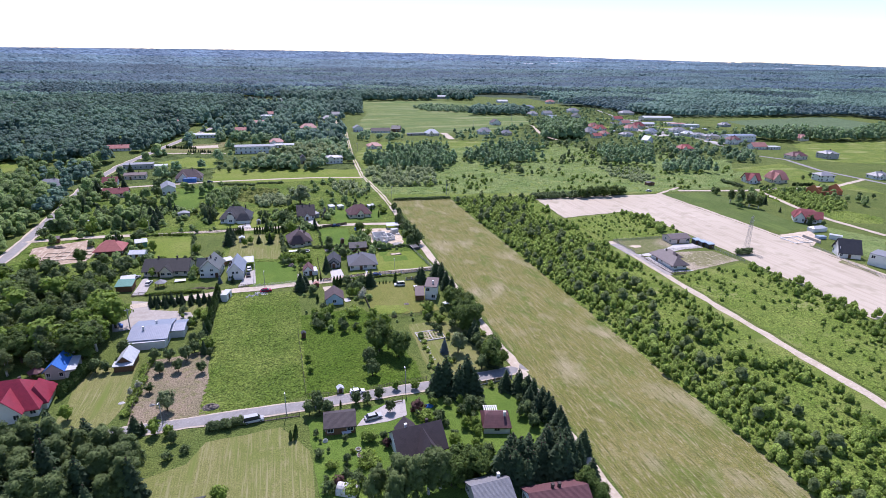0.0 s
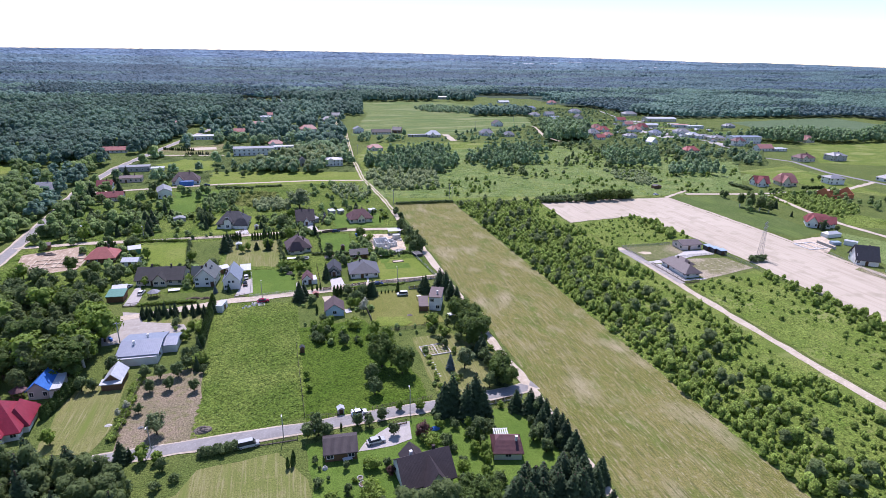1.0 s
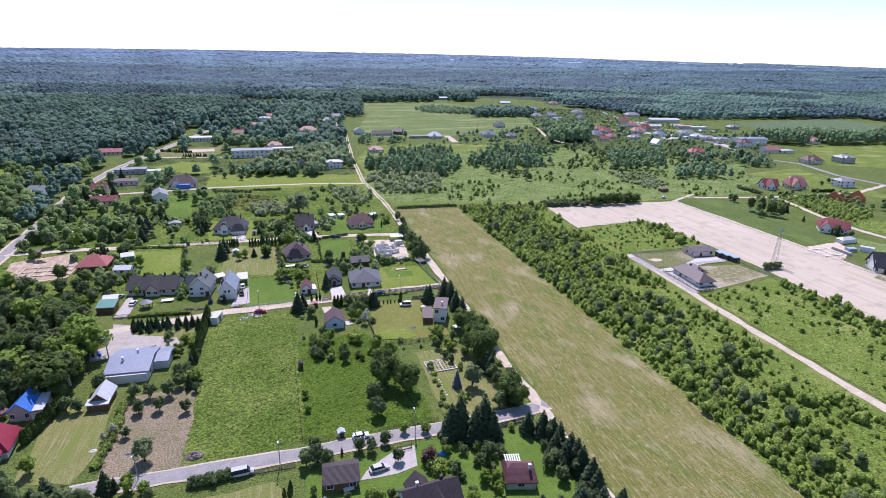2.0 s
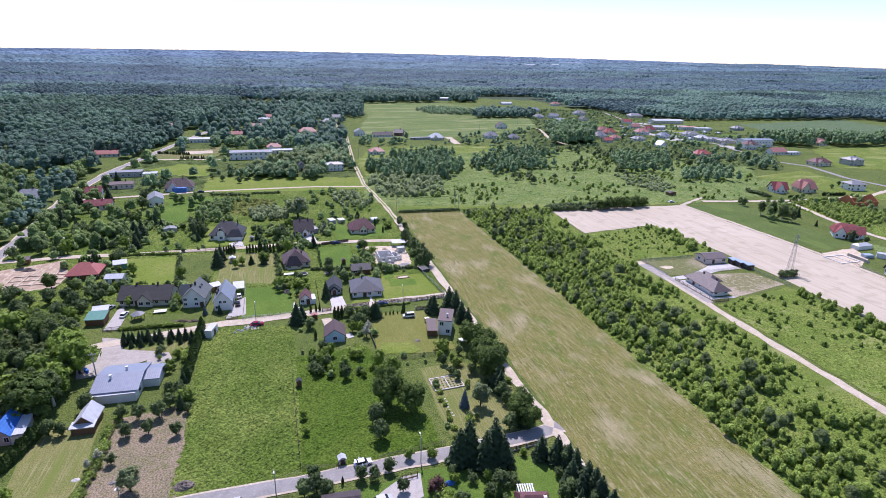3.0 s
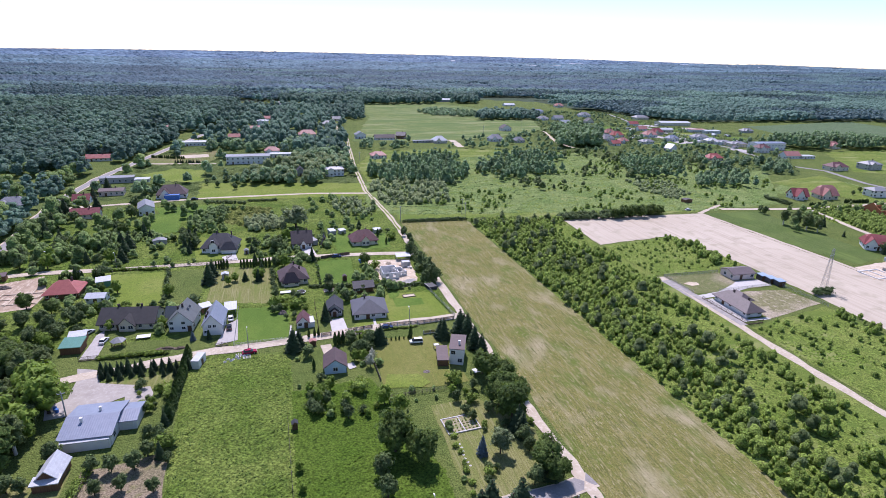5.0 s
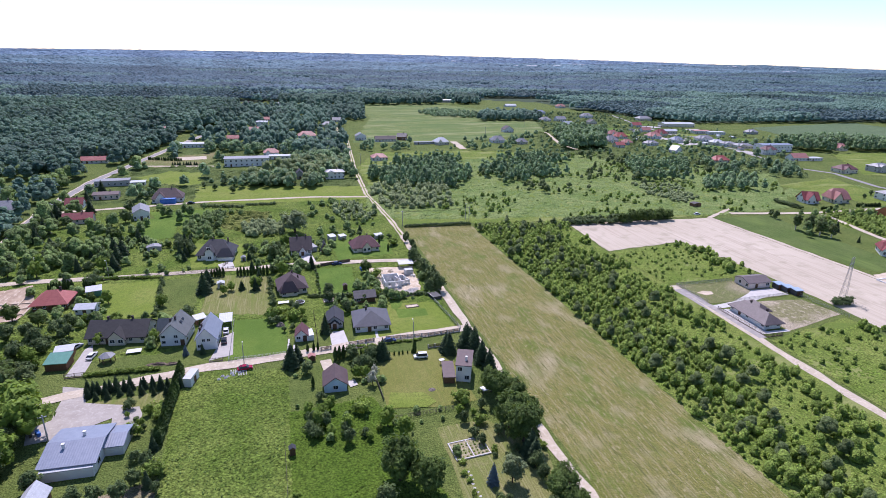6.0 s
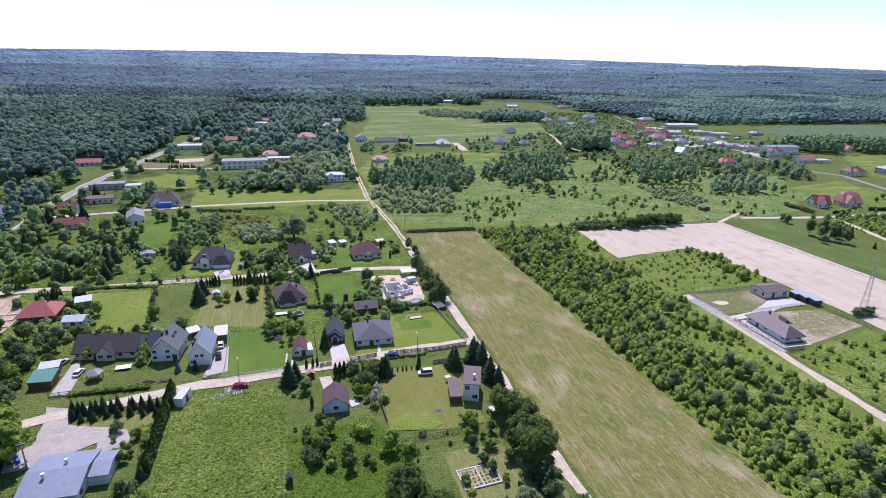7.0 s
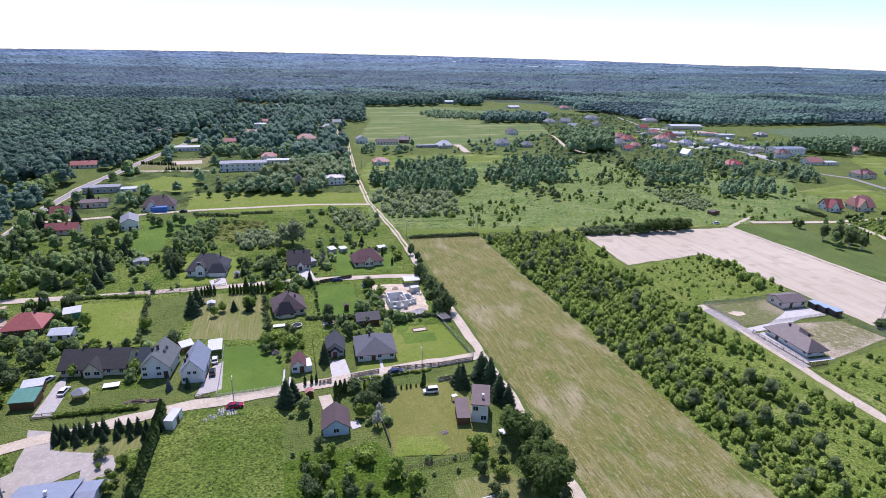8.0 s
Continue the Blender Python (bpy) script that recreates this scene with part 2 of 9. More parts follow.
TIMBER = surface("grey_timber", (0.200, 0.165, 0.130), (((0.140, 0.110, 0.085), 2.0, 0.4, 0.7, ONE, 4.0),), 0.85)
BARK = surface("bark", (0.095, 0.070, 0.050), (((0.060, 0.045, 0.032), 3.0, 0.4, 0.7, ONE, 4.0),), 0.95)
BIRCH_BARK = surface("birch_bark", (0.560, 0.540, 0.500), (((0.080, 0.070, 0.060), 2.5, 0.58, 0.66, ONE, 3.0),), 0.9)
RUBBER = surface("rubber", (0.020, 0.020, 0.022), (), 0.8)
L_OAK = leaf("oak_leaves", (0.054, 0.100, 0.022), (0.170, 0.250, 0.056), through_light=0.36, grain=(2.5, 0.55, 1.40, 0.25))
L_MID = leaf("garden_leaves", (0.062, 0.104, 0.034), (0.175, 0.244, 0.084), grain=(2.5, 0.55, 1.40, 0.25))
L_BRIGHT = leaf("young_leaves", (0.106, 0.173, 0.019), (0.228, 0.330, 0.047))
L_WILLOW = leaf("willow_leaves", (0.150, 0.198, 0.085), (0.310, 0.375, 0.180), grain=(2.5, 0.55, 1.40, 0.25))
L_BIRCH = leaf("birch_leaves", (0.080, 0.122, 0.040), (0.215, 0.280, 0.100), through_light=0.34, grain=(2.5, 0.55, 1.40, 0.25))
L_TALL = leaf("old_birch_leaves", (0.060, 0.096, 0.028), (0.175, 0.235, 0.078), through_light=0.32)
# Distance haze is mixed into this leaf colour: lighter and bluer than birch.
L_GROVE_HAZY = leaf("hazy_grove_leaves", (0.082, 0.150, 0.076), (0.258, 0.382, 0.172), 0.08, 0.30, 0.55, (0.9, 0.45, 1.55, 0.5))
L_SPRUCE = leaf("spruce_needles", (0.020, 0.042, 0.018), (0.068, 0.108, 0.040), through_light=0.12)
L_BLUE = leaf("blue_spruce_needles", (0.069, 0.105, 0.111), (0.137, 0.182, 0.197), through_light=0.12)
L_THUJA = leaf("thuja_scales", (0.027, 0.055, 0.011), (0.067, 0.115, 0.020), through_light=0.15)
L_SCRUB = leaf("scrub_leaves", (0.096, 0.160, 0.020), (0.335, 0.455, 0.085), 0.35, 0.30, 0.55, (2.4, 0.40, 1.60, 0.30))
L_GARDEN = leaf("orchard_leaves", (0.078, 0.140, 0.038), (0.255, 0.360, 0.105), 0.10, 0.30, 0.55, (1.3, 0.42, 1.55, 0.4))
L_SILVER = leaf("silver_willow_leaves", (0.150, 0.205, 0.082), (0.320, 0.390, 0.170), 0.15, 0.30, 0.5, (1.6, 0.5, 1.5, 0.3))
# Blue raised so the leaf colour itself carries the haze of distance.
L_WOODS_HAZY = leaf("hazy_mixed_wood_leaves", (0.050, 0.104, 0.088), (0.158, 0.268, 0.176), 0.016, 0.30, 0.55, (0.7, 0.45, 1.55, 0.6))
L_FLOWER = leaf("white_blossom", (0.260, 0.280, 0.190), (0.520, 0.530, 0.420))
L_PURPLE = leaf("copper_leaves", (0.075, 0.034, 0.034), (0.150, 0.078, 0.062))


# ---- building helpers ----
def mesh_of(name, verts, faces, mat):
    me = bpy.data.meshes.new(name)
    me.from_pydata([tuple(v) for v in verts], [], faces)
    me.materials.append(mat)
    me.update()
    return me


def empty(name, m, label, category, group="", kind=""):
    ob = new(name)
    ob.empty_display_size = 0.5
    ob.matrix_world = m
    return tagged(ob, label, category, group, kind)


def part(name, mesh, parent, m=None, label=""):
    ob = new(name, mesh)
    ob.parent = parent
    if m is not None:
        ob.matrix_basis = m
    if label:
        ob["label"] = label
    return ob


def box(x0, x1, y0, y1, z0, z1):
    v = [(x, y, z) for z in (z0, z1) for x, y in ((x0, y0), (x1, y0), (x1, y1), (x0, y1))]
    return v, [(3, 2, 1, 0), (4, 5, 6, 7), (0, 1, 5, 4), (1, 2, 6, 5), (2, 3, 7, 6), (3, 0, 4, 7)]


def joined(solids):
    vs, fs = [], []
    for v, f in solids:
        k = len(vs)
        vs += list(v)
        fs += [tuple(i + k for i in g) for g in f]
    return vs, fs


def bar(a, b, r, sides=5):
    """A round bar from a to b."""
    a, b = Vector(a), Vector(b)
    q = (b - a).to_track_quat("Z", "Y")
    v = [p + q @ Vector((r * math.cos(i * math.tau / sides), r * math.sin(i * math.tau / sides), 0)) for p in (a, b) for i in range(sides)]
    f = [(i, (i + 1) % sides, sides + (i + 1) % sides, sides + i) for i in range(sides)]
    return v, f + [tuple(range(sides))[::-1], tuple(range(sides, 2 * sides))]


UNITS = {}


def unit(name, solid, mat):
    key = (name, mat.name)
    if key not in UNITS:
        UNITS[key] = mesh_of(name, *solid, mat)
    return UNITS[key]


def scaled(x, y, z, sx, sy, sz, rz=0.0):
    return Matrix.Translation((x, y, z)) @ Matrix.Rotation(rz, 4, "Z") @ Matrix.Diagonal((sx, sy, sz, 1))


COVER, FOOT, LANES = [], [], []


# ---- houses ----
def roof_shape(w, d, eave, ridge, kind, over):
    """Top vertices and faces of a roof over a w x d plan."""
    hw, hd = w / 2 + over, d / 2 + over
    if kind == "gable_x":
        e = eave - (ridge - eave) * over / (d / 2)
        return [(-hw, -hd, e), (hw, -hd, e), (hw, 0, ridge), (-hw, 0, ridge), (hw, hd, e), (-hw, hd, e)], [(0, 1, 2, 3), (3, 2, 4, 5)]
    if kind == "gable_y":
        e = eave - (ridge - eave) * over / (w / 2)
        return [(-hw, -hd, e), (0, -hd, ridge), (0, hd, ridge), (-hw, hd, e), (hw, -hd, e), (hw, hd, e)], [(0, 1, 2, 3), (1, 4, 5, 2)]
    if kind == "hip":
        e = eave - (ridge - eave) * over / (min(w, d) / 2)
        c = [(-hw, -hd, e), (hw, -hd, e), (hw, hd, e), (-hw, hd, e)]
        if w >= d:
            k = max(0.4, (w - d) / 2 + 0.12 * d)
            return c + [(-k, 0, ridge), (k, 0, ridge)], [(0, 1, 5, 4), (1, 2, 5), (2, 3, 4, 5), (3, 0, 4)]
        k = max(0.4, (d - w) / 2 + 0.12 * w)
        return c + [(0, -k, ridge), (0, k, ridge)], [(0, 1, 4), (1, 2, 5, 4), (2, 3, 5), (3, 0, 4, 5)]
    if kind == "mansard":
        e, m1, hm = eave - 0.3, eave + (ridge - eave) * 0.72, 0.30
        c = [(-hw, -hd, e), (hw, -hd, e), (hw, hd, e), (-hw, hd, e)]
        t = [(-hw * 0.80, -hd * hm, m1), (hw * 0.80, -hd * hm, m1), (hw * 0.80, hd * hm, m1), (-hw * 0.80, hd * hm, m1), (-hw * 0.5, 0, ridge), (hw * 0.5, 0, ridge)]
        return c + t, [(0, 1, 5, 4), (1, 2, 6, 5), (2, 3, 7, 6), (3, 0, 4, 7), (4, 5, 9, 8), (6, 7, 8, 9), (5, 6, 9), (7, 4, 8)]
    if kind == "shed":
        return [(-hw, -hd, eave), (hw, -hd, eave), (hw, hd, ridge), (-hw, hd, ridge)], [(0, 1, 2, 3)]
    return [(-hw, -hd, eave), (hw, -hd, eave), (hw, hd, eave + 0.05), (-hw, hd, eave + 0.05)], [(0, 1, 2, 3)]


def slab(top, faces, thick):
    """A roof surface with a thickness below it."""
    k = len(top)
    vs = list(top) + [(x, y, z - thick) for x, y, z in top]
    fs = list(faces) + [tuple(i + k for i in reversed(f)) for f in faces]
    edges = {(f[i], f[(i + 1) % len(f)]) for f in faces for i in range(len(f))}
    fs += [(b, a, a + k, b + k) for a, b in edges if (b, a) not in edges]
    return vs, fs


def wall_shape(w, d, eave, ridge, kind):
    hw, hd, t = w / 2, d / 2, 0.12
    if kind == "gable_x":
        v = [(-hw, -hd, 0), (hw, -hd, 0), (hw, hd, 0), (-hw, hd, 0), (-hw, -hd, eave - t), (hw, -hd, eave - t), (hw, hd, eave - t), (-hw, hd, eave - t), (-hw, 0, ridge - t), (hw, 0, ridge - t)]
        return v, [(0, 1, 5, 4), (1, 2, 6, 9, 5), (2, 3, 7, 6), (3, 0, 4, 8, 7), (4, 5, 9, 8), (6, 7, 8, 9), (3, 2, 1, 0)]
    if kind == "gable_y":
        v = [(-hw, -hd, 0), (hw, -hd, 0), (hw, hd, 0), (-hw, hd, 0), (-hw, -hd, eave - t), (hw, -hd, eave - t), (hw, hd, eave - t), (-hw, hd, eave - t), (0, -hd, ridge - t), (0, hd, ridge - t)]
        return v, [(0, 1, 5, 8, 4), (1, 2, 6, 5), (2, 3, 7, 9, 6), (3, 0, 4, 7), (4, 8, 9, 7), (8, 5, 6, 9), (3, 2, 1, 0)]
    back = ridge if kind == "shed" else eave
    v = [(-hw, -hd, 0), (hw, -hd, 0), (hw, hd, 0), (-hw, hd, 0), (-hw, -hd, eave - t), (hw, -hd, eave - t), (hw, hd, back - t), (-hw, hd, back - t)]
    return v, [(0, 1, 5, 4), (1, 2, 6, 5), (2, 3, 7, 6), (3, 0, 4, 7), (4, 5, 6, 7), (3, 2, 1, 0)]


def opening(parent, x, y, z, w, h, turn, kind, frame_mat):
    """A window, door or garage door on a wall that faces turn (0: towards -y)."""
    m = Matrix.Translation((x, y, z)) @ Matrix.Rotation(turn, 4, "Z") @ Matrix.Diagonal((w, 1, h, 1))
    if kind == "W":
        ob = part("window", unit("pane", box(-0.5, 0.5, -0.03, 0.05, 0, 1), GLASS), parent, m)
        ring = joined([box(-0.56, -0.47, -0.07, 0.05, -0.06, 1.06), box(0.47, 0.56, -0.07, 0.05, -0.06, 1.06), box(-0.47, 0.47, -0.07, 0.05, 0.95, 1.06),
                       box(-0.47, 0.47, -0.12, 0.05, -0.06, 0.04), box(-0.025, 0.025, -0.05, 0.05, 0.04, 0.95)])
        part("window_frame", unit("window_frame", ring, frame_mat), ob)
    elif kind == "D":
        ob = part("door", unit("door", joined([box(-0.5, 0.5, -0.05, 0.05, 0, 1), box(-0.58, -0.5, -0.08, 0.05, 0, 1.05), box(0.5, 0.58, -0.08, 0.05, 0, 1.05)]), BROWN), parent, m)
    else:
        ribs = [box(-0.5, 0.5, -0.05 - 0.02 * (i % 2), 0.05, i / 5, (i + 1) / 5 - 0.01) for i in range(5)]
        part("garage_door", unit("garage_door", joined(ribs), FRAME if kind == "G" else BROWN), parent, m)


def mass(parent, w, d, eave, ridge, kind, roof_mat, wall_mat, over=0.5, off=(0, 0), turn=0.0, front="", right="", left="", storeys=1, frame_mat=None, thick=0.22):
    """One volume of a house with its walls, roof and openings."""
    m = Matrix.Translation((off[0], off[1], 0)) @ Matrix.Rotation(turn, 4, "Z")
    frame_mat = frame_mat or FRAME
    wall = part("wall", mesh_of("wall", *wall_shape(w, d, eave, ridge, kind), wall_mat), parent, m)
    part("roof", mesh_of("roof", *slab(*roof_shape(w, d, eave, ridge, kind, over), thick), roof_mat), parent, m)
    low = (eave - 0.3) / storeys
    for text, length, side in ((front, w, 0), (right, d, 1), (left, d, 3)):
        for floor, line in enumerate(text.split("/")):
            for i, c in enumerate(line):
                if c in " .":
                    continue
                u = -length / 2 + length * (i + 0.5) / len(line)
                ang = side * math.pi / 2
                hgt = {"W": min(1.4, low * 0.52), "D": 2.1, "G": 2.2, "B": 2.1}[c]
                wid = {"W": min(1.5, 0.62 * length / len(line)), "D": 1.1, "G": 2.6, "B": 2.6}[c]
                zz = floor * low + (0.9 if c == "W" else 0.02)
                base = Matrix.Rotation(ang, 4, "Z") @ Vector((u, -(d if side == 0 else w) / 2, 0))
                opening(wall, base.x, base.y, zz, wid, hgt, ang, c, frame_mat)
    return wall


def chimney(parent, x, y, z0, z1, w=0.55, mat=None):
    part("chimney", unit("chimney", joined([box(-0.5, 0.5, -0.5, 0.5, 0, 0.9), box(-0.62, 0.62, -0.62, 0.62, 0.9, 1.0)]), mat or CHIM), parent, scaled(x, y, z0, w, w, z1 - z0))


def house(a, b, d, eave, ridge, kind, roof_mat, wall_mat, label, over=0.5, front="W.D.W", right="W.W", left="W.W", storeys=1, chimneys=(), wings=(), lights=(), category="house", name="house",
          group="", frame_mat=None):
    """A house whose front wall runs from a to b, d deep behind it. wings: (x, y, w, d, eave, ridge, kind, front openings) from the plan's middle; lights: skylights (x, y, z, pitch axis, slope)."""
    a, b = Vector((*a, 0)), Vector((*b, 0))
    w, ang = (b - a).length, math.atan2(b.y - a.y, b.x - a.x)
    mid = (a + b) / 2 + Vector((-math.sin(ang), math.cos(ang), 0)) * d / 2
    FOOT.append((mid.x, mid.y, max(w, d) * 0.62 + 0.8))
    ob = empty(name, Matrix.Translation(mid) @ Matrix.Rotation(ang, 4, "Z"), label, category, group)
    mass(ob, w, d, eave, ridge, kind, roof_mat, wall_mat, over, (0, 0), 0.0, front, right, left, storeys, frame_mat)
    for x, y, ww, wd, we, wr, wk, wf in wings:
        mass(ob, ww, wd, we, wr, wk, roof_mat, wall_mat, over * 0.8, (x, y), 0.0, wf, frame_mat=frame_mat)
    for c in chimneys:
        part_off = abs(c[0]) / (w / 2) if kind == "gable_y" else abs(c[1]) / (d / 2)
        if kind == "hip":
            part_off = max(0.0, abs(c[1]) / (d / 2) if w >= d else abs(c[0]) / (w / 2))
        at = ridge - (ridge - eave) * min(1.0, part_off)
        chimney(ob, c[0], c[1], at - 0.8, at + 1.2, mat=c[2] if len(c) > 2 else None)
    for x, y, z, axis, slope in lights:
        part("skylight", unit("skylight", joined([box(-0.4, 0.4, -0.6, 0.6, 0, 0.1)]), GLASS), ob, Matrix.Translation((x, y, z)) @ Matrix.Rotation(radians(slope), 4, axis))
    return ob


def small_house(x, y, w, d, turn, eave, ridge, kind, roof_mat, wall_mat, label):
    """A house by its front's middle, width, depth and turn in degrees, with windows along its walls and a chimney on a pitched roof."""
    w, d, ridge = w * 0.88, d * 0.88, eave + (ridge - eave) * 0.85
    line = "W.D" + ".W" * max(1, int(w / 4.5))
    storeys = 2 if eave > 5 else 1
    front = line + ("/" + line.replace("D", "W") if storeys == 2 else "")
    side = "W.W/W.W" if storeys == 2 else "W.W"
    r = radians(turn)
    dx, dy = math.cos(r) * w / 2, math.sin(r) * w / 2
    return house((x - dx, y - dy), (x + dx, y + dy), d, eave, ridge, kind, roof_mat, wall_mat, label, front=front, right=side, left=side, storeys=storeys,
                 chimneys=((w * 0.15, 0.3),) if kind in ("hip", "gable_x") and w < 24 else (),
                 wings=((-w * 0.2, -d / 2 + 0.6, w * 0.32, 3.6, eave, eave + (ridge - eave) * 0.72, "gable_y", "W"),) if kind == "hip" and w < 24 else ())


# ---- plants ----
def leaves(centres, normals, sizes, rng):
    """Leaf clumps: one leaf-shaped face, square to its normal, at each centre."""
    k = len(centres)
    n = normals / np.linalg.norm(normals, axis=1, keepdims=True)
    t = np.cross(n, rng.normal(size=(k, 3)))
    t /= np.linalg.norm(t, axis=1, keepdims=True)
    b = np.cross(n, t)
    s = sizes[:, None]
    corners = [centres + s * (t * i + b * j) for i, j in ((-1.25, -0.85), (1.3, -0.7), (0.1, 1.35))]
    return np.stack(corners, 1).reshape(-1, 3), np.repeat(n, 3, 0)


OCTA = np.array([(1, 0, 0), (0, 1, 0), (-1, 0, 0), (0, -1, 0), (0, 0, 1), (0, 0, -1)], float)
OCTA_F = np.array([(0, 1, 4), (1, 2, 4), (2, 3, 4), (3, 0, 4), (1, 0, 5), (2, 1, 5), (3, 2, 5), (0, 3, 5)])


RING = np.arange(5) * math.tau / 5
DOME = np.concatenate([[(0, 0, 1.0)], np.stack([0.85 * np.cos(RING), 0.85 * np.sin(RING), np.full(5, 0.52)], 1), np.stack([np.cos(RING + 0.63), np.sin(RING + 0.63), np.full(5, -0.35)], 1)])
DOME_F = np.array([(0, 1 + i, 1 + (i + 1) % 5) for i in range(5)] + [(1 + i, 6 + i, 1 + (i + 1) % 5) for i in range(5)] + [(1 + (i + 1) % 5, 6 + i, 6 + (i + 1) % 5) for i in range(5)])


def mesh_np(name, v, f, mat, n=None, facets=False):
    """A mesh from arrays; n bends its shading so that leaf clumps round off together."""
    me = bpy.data.meshes.new(name)
    me.vertices.add(len(v))
    me.vertices.foreach_set("co", np.asarray(v, np.float32).ravel())
    k = f.shape[1]
    me.loops.add(f.size)
    me.loops.foreach_set("vertex_index", f.astype(np.int32).ravel())
    me.polygons.add(len(f))
    me.polygons.foreach_set("loop_start", np.arange(0, f.size, k, dtype=np.int32))
    me.polygons.foreach_set("loop_total", np.full(len(f), k, np.int32))
    me.materials.append(mat)
    me.update(calc_edges=True)
    if n is None:
        me.polygons.foreach_set("use_smooth", np.full(len(f), not facets))
        me.validate()
    else:
        me.polygons.foreach_set("use_smooth", np.ones(len(f), bool))
        me.attributes.new("custom_normal", "FLOAT_VECTOR", "POINT").data.foreach_set("vector", np.asarray(n, np.float32).ravel())
    return me


def crown(kind, rng, count, grow=1.0):
    """Crown of unit height (trunk foot at 0, top at 1): leaf clumps on billows of foliage, with the billows' dense cores. Vertices, triangles, shading directions."""
    if kind in ("spruce", "blue_spruce"):
        h = 1 - np.sqrt(rng.uniform(0.0, 1.0, count)) * 0.94
        h = np.floor(h * 13) / 13 + rng.uniform(0, 0.035, count)
        ang = rng.uniform(0, math.tau, count)
        lobes = 1 + 0.22 * np.sin(ang * 5 + h * 40)
        r = 0.23 * (1.02 - h) * lobes * np.sqrt(rng.uniform(0.35, 1.0, count)) + 0.008
        c = np.stack([r * np.cos(ang), r * np.sin(ang), h - 0.2 * r], 1)
        n = np.stack([np.cos(ang) * 0.8, np.sin(ang) * 0.8, np.full(count, 0.75)], 1) + rng.normal(size=(count, 3)) * 0.35
        v, nv = leaves(c, n, rng.uniform(0.018, 0.036, count) * (1.25 - 0.7 * h) * grow, rng)
        cores = [((0, 0, 0.45), (0.13, 0.13, 0.45))]
    elif kind == "thuja":
        h = rng.uniform(0.0, 1.0, count)
        ang = rng.uniform(0, math.tau, count)
        r = 0.15 * np.clip(np.sin(np.clip(h * 0.95 + 0.12, 0, 1) * math.pi) ** 0.6, 0.05, 1) * rng.uniform(0.75, 1.05, count)
        c = np.stack([r * np.cos(ang), r * np.sin(ang), h], 1)
        n = np.stack([np.cos(ang), np.sin(ang), np.full(count, 0.35)], 1) + rng.normal(size=(count, 3)) * 0.3
        v, nv = leaves(c, n, rng.uniform(0.03, 0.05, count) * grow, rng)
        cores = [((0, 0, 0.45), (0.12, 0.12, 0.5))]
    else:
        wide, low, lumps, jag = {"oak": (0.46, 0.03, 44, 0.14), "round": (0.42, 0.05, 30, 0.14), "birch": (0.25, 0.06, 40, 0.085), "tall": (0.30, 0.02, 60, 0.085), "willow": (0.40, 0.06, 44, 0.11), "bush": (0.60, 0.0, 16, 0.24),
                                 "low": (0.90, 0.0, 14, 0.32)}[kind]
        lumps = min(lumps, max(5, count // 6))
        lc = rng.normal(size=(lumps, 3))
        lc /= np.linalg.norm(lc, axis=1, keepdims=True)
        lc *= rng.uniform(0.35, 0.92, (lumps, 1))
        mid, half = (1 + low) / 2, (1 - low) / 2
        lc = lc * np.array([wide * 0.8, wide * 0.8, half * 0.82]) + np.array([0, 0, mid])
        taper = 1.25 - lc[:, 2:3] * 0.75 if kind in ("birch", "tall") else 1.0
        lc[:, :2] *= taper
        lr = jag * rng.uniform(0.65, 1.25, lumps)
        pick = rng.integers(0, lumps, count)
        dirs = rng.normal(size=(count, 3))
        dirs[:, 2] = np.abs(dirs[:, 2]) * 1.1 - 0.25
        dirs /= np.linalg.norm(dirs, axis=1, keepdims=True)
        c = lc[pick] + dirs * (lr[pick] * rng.uniform(0.7, 1.1, count))[:, None]
        if kind in ("willow", "birch", "tall"):
            c[:, 2] -= rng.uniform(0, 0.10, count) * (np.linalg.norm(c[:, :2], axis=1) / wide)
        c[:, 2] = np.maximum(c[:, 2], 0.02)
        out = (c - np.array([0, 0, mid])) / np.array([wide, wide, half])
        n = dirs * 0.8 + out * 0.5 + np.array([0, 0, 0.3]) + rng.normal(size=(count, 3)) * (0.5 if grow == 1.0 else 0.34)
        size = {"oak": 0.024, "round": 0.028, "birch": 0.0175, "tall": 0.0105, "willow": 0.020, "bush": 0.045, "low": 0.060}[kind]
        v, nv = leaves(c, n, rng.uniform(0.6, 1.3, count) * size * grow, rng)
        body = wide * (0.42 if kind in ("birch", "tall") else 0.62)
        cores = [((0, 0, mid - 0.03), (body, body, half * 0.8))] if count > 16 else []
        cores += [(lc[i], (lr[i] * 0.9,) * 3) for i in range(min(lumps, count // 60))]
    vs, ns, fs = [v], [nv], [np.arange(len(v)).reshape(-1, 3)]
    k = len(v)
    for centre, radii in cores:
        turn = np.array(Matrix.Rotation(rng.uniform(0, 1.5), 3, "Z") @ Matrix.Rotation(rng.uniform(-0.3, 0.3), 3, "X"))
        o = OCTA * rng.uniform(0.85, 1.1, (6, 1)) @ turn.T
        vs.append(np.maximum(o * np.array(radii) + np.array(centre), (-9, -9, 0.01)))
        up = o / np.linalg.norm(o, axis=1, keepdims=True) + np.array([0, 0, 0.3])
        ns.append(up / np.linalg.norm(up, axis=1, keepdims=True))
        fs.append(OCTA_F + k)
        k += 6
    return np.concatenate(vs), np.concatenate(fs), np.concatenate(ns)


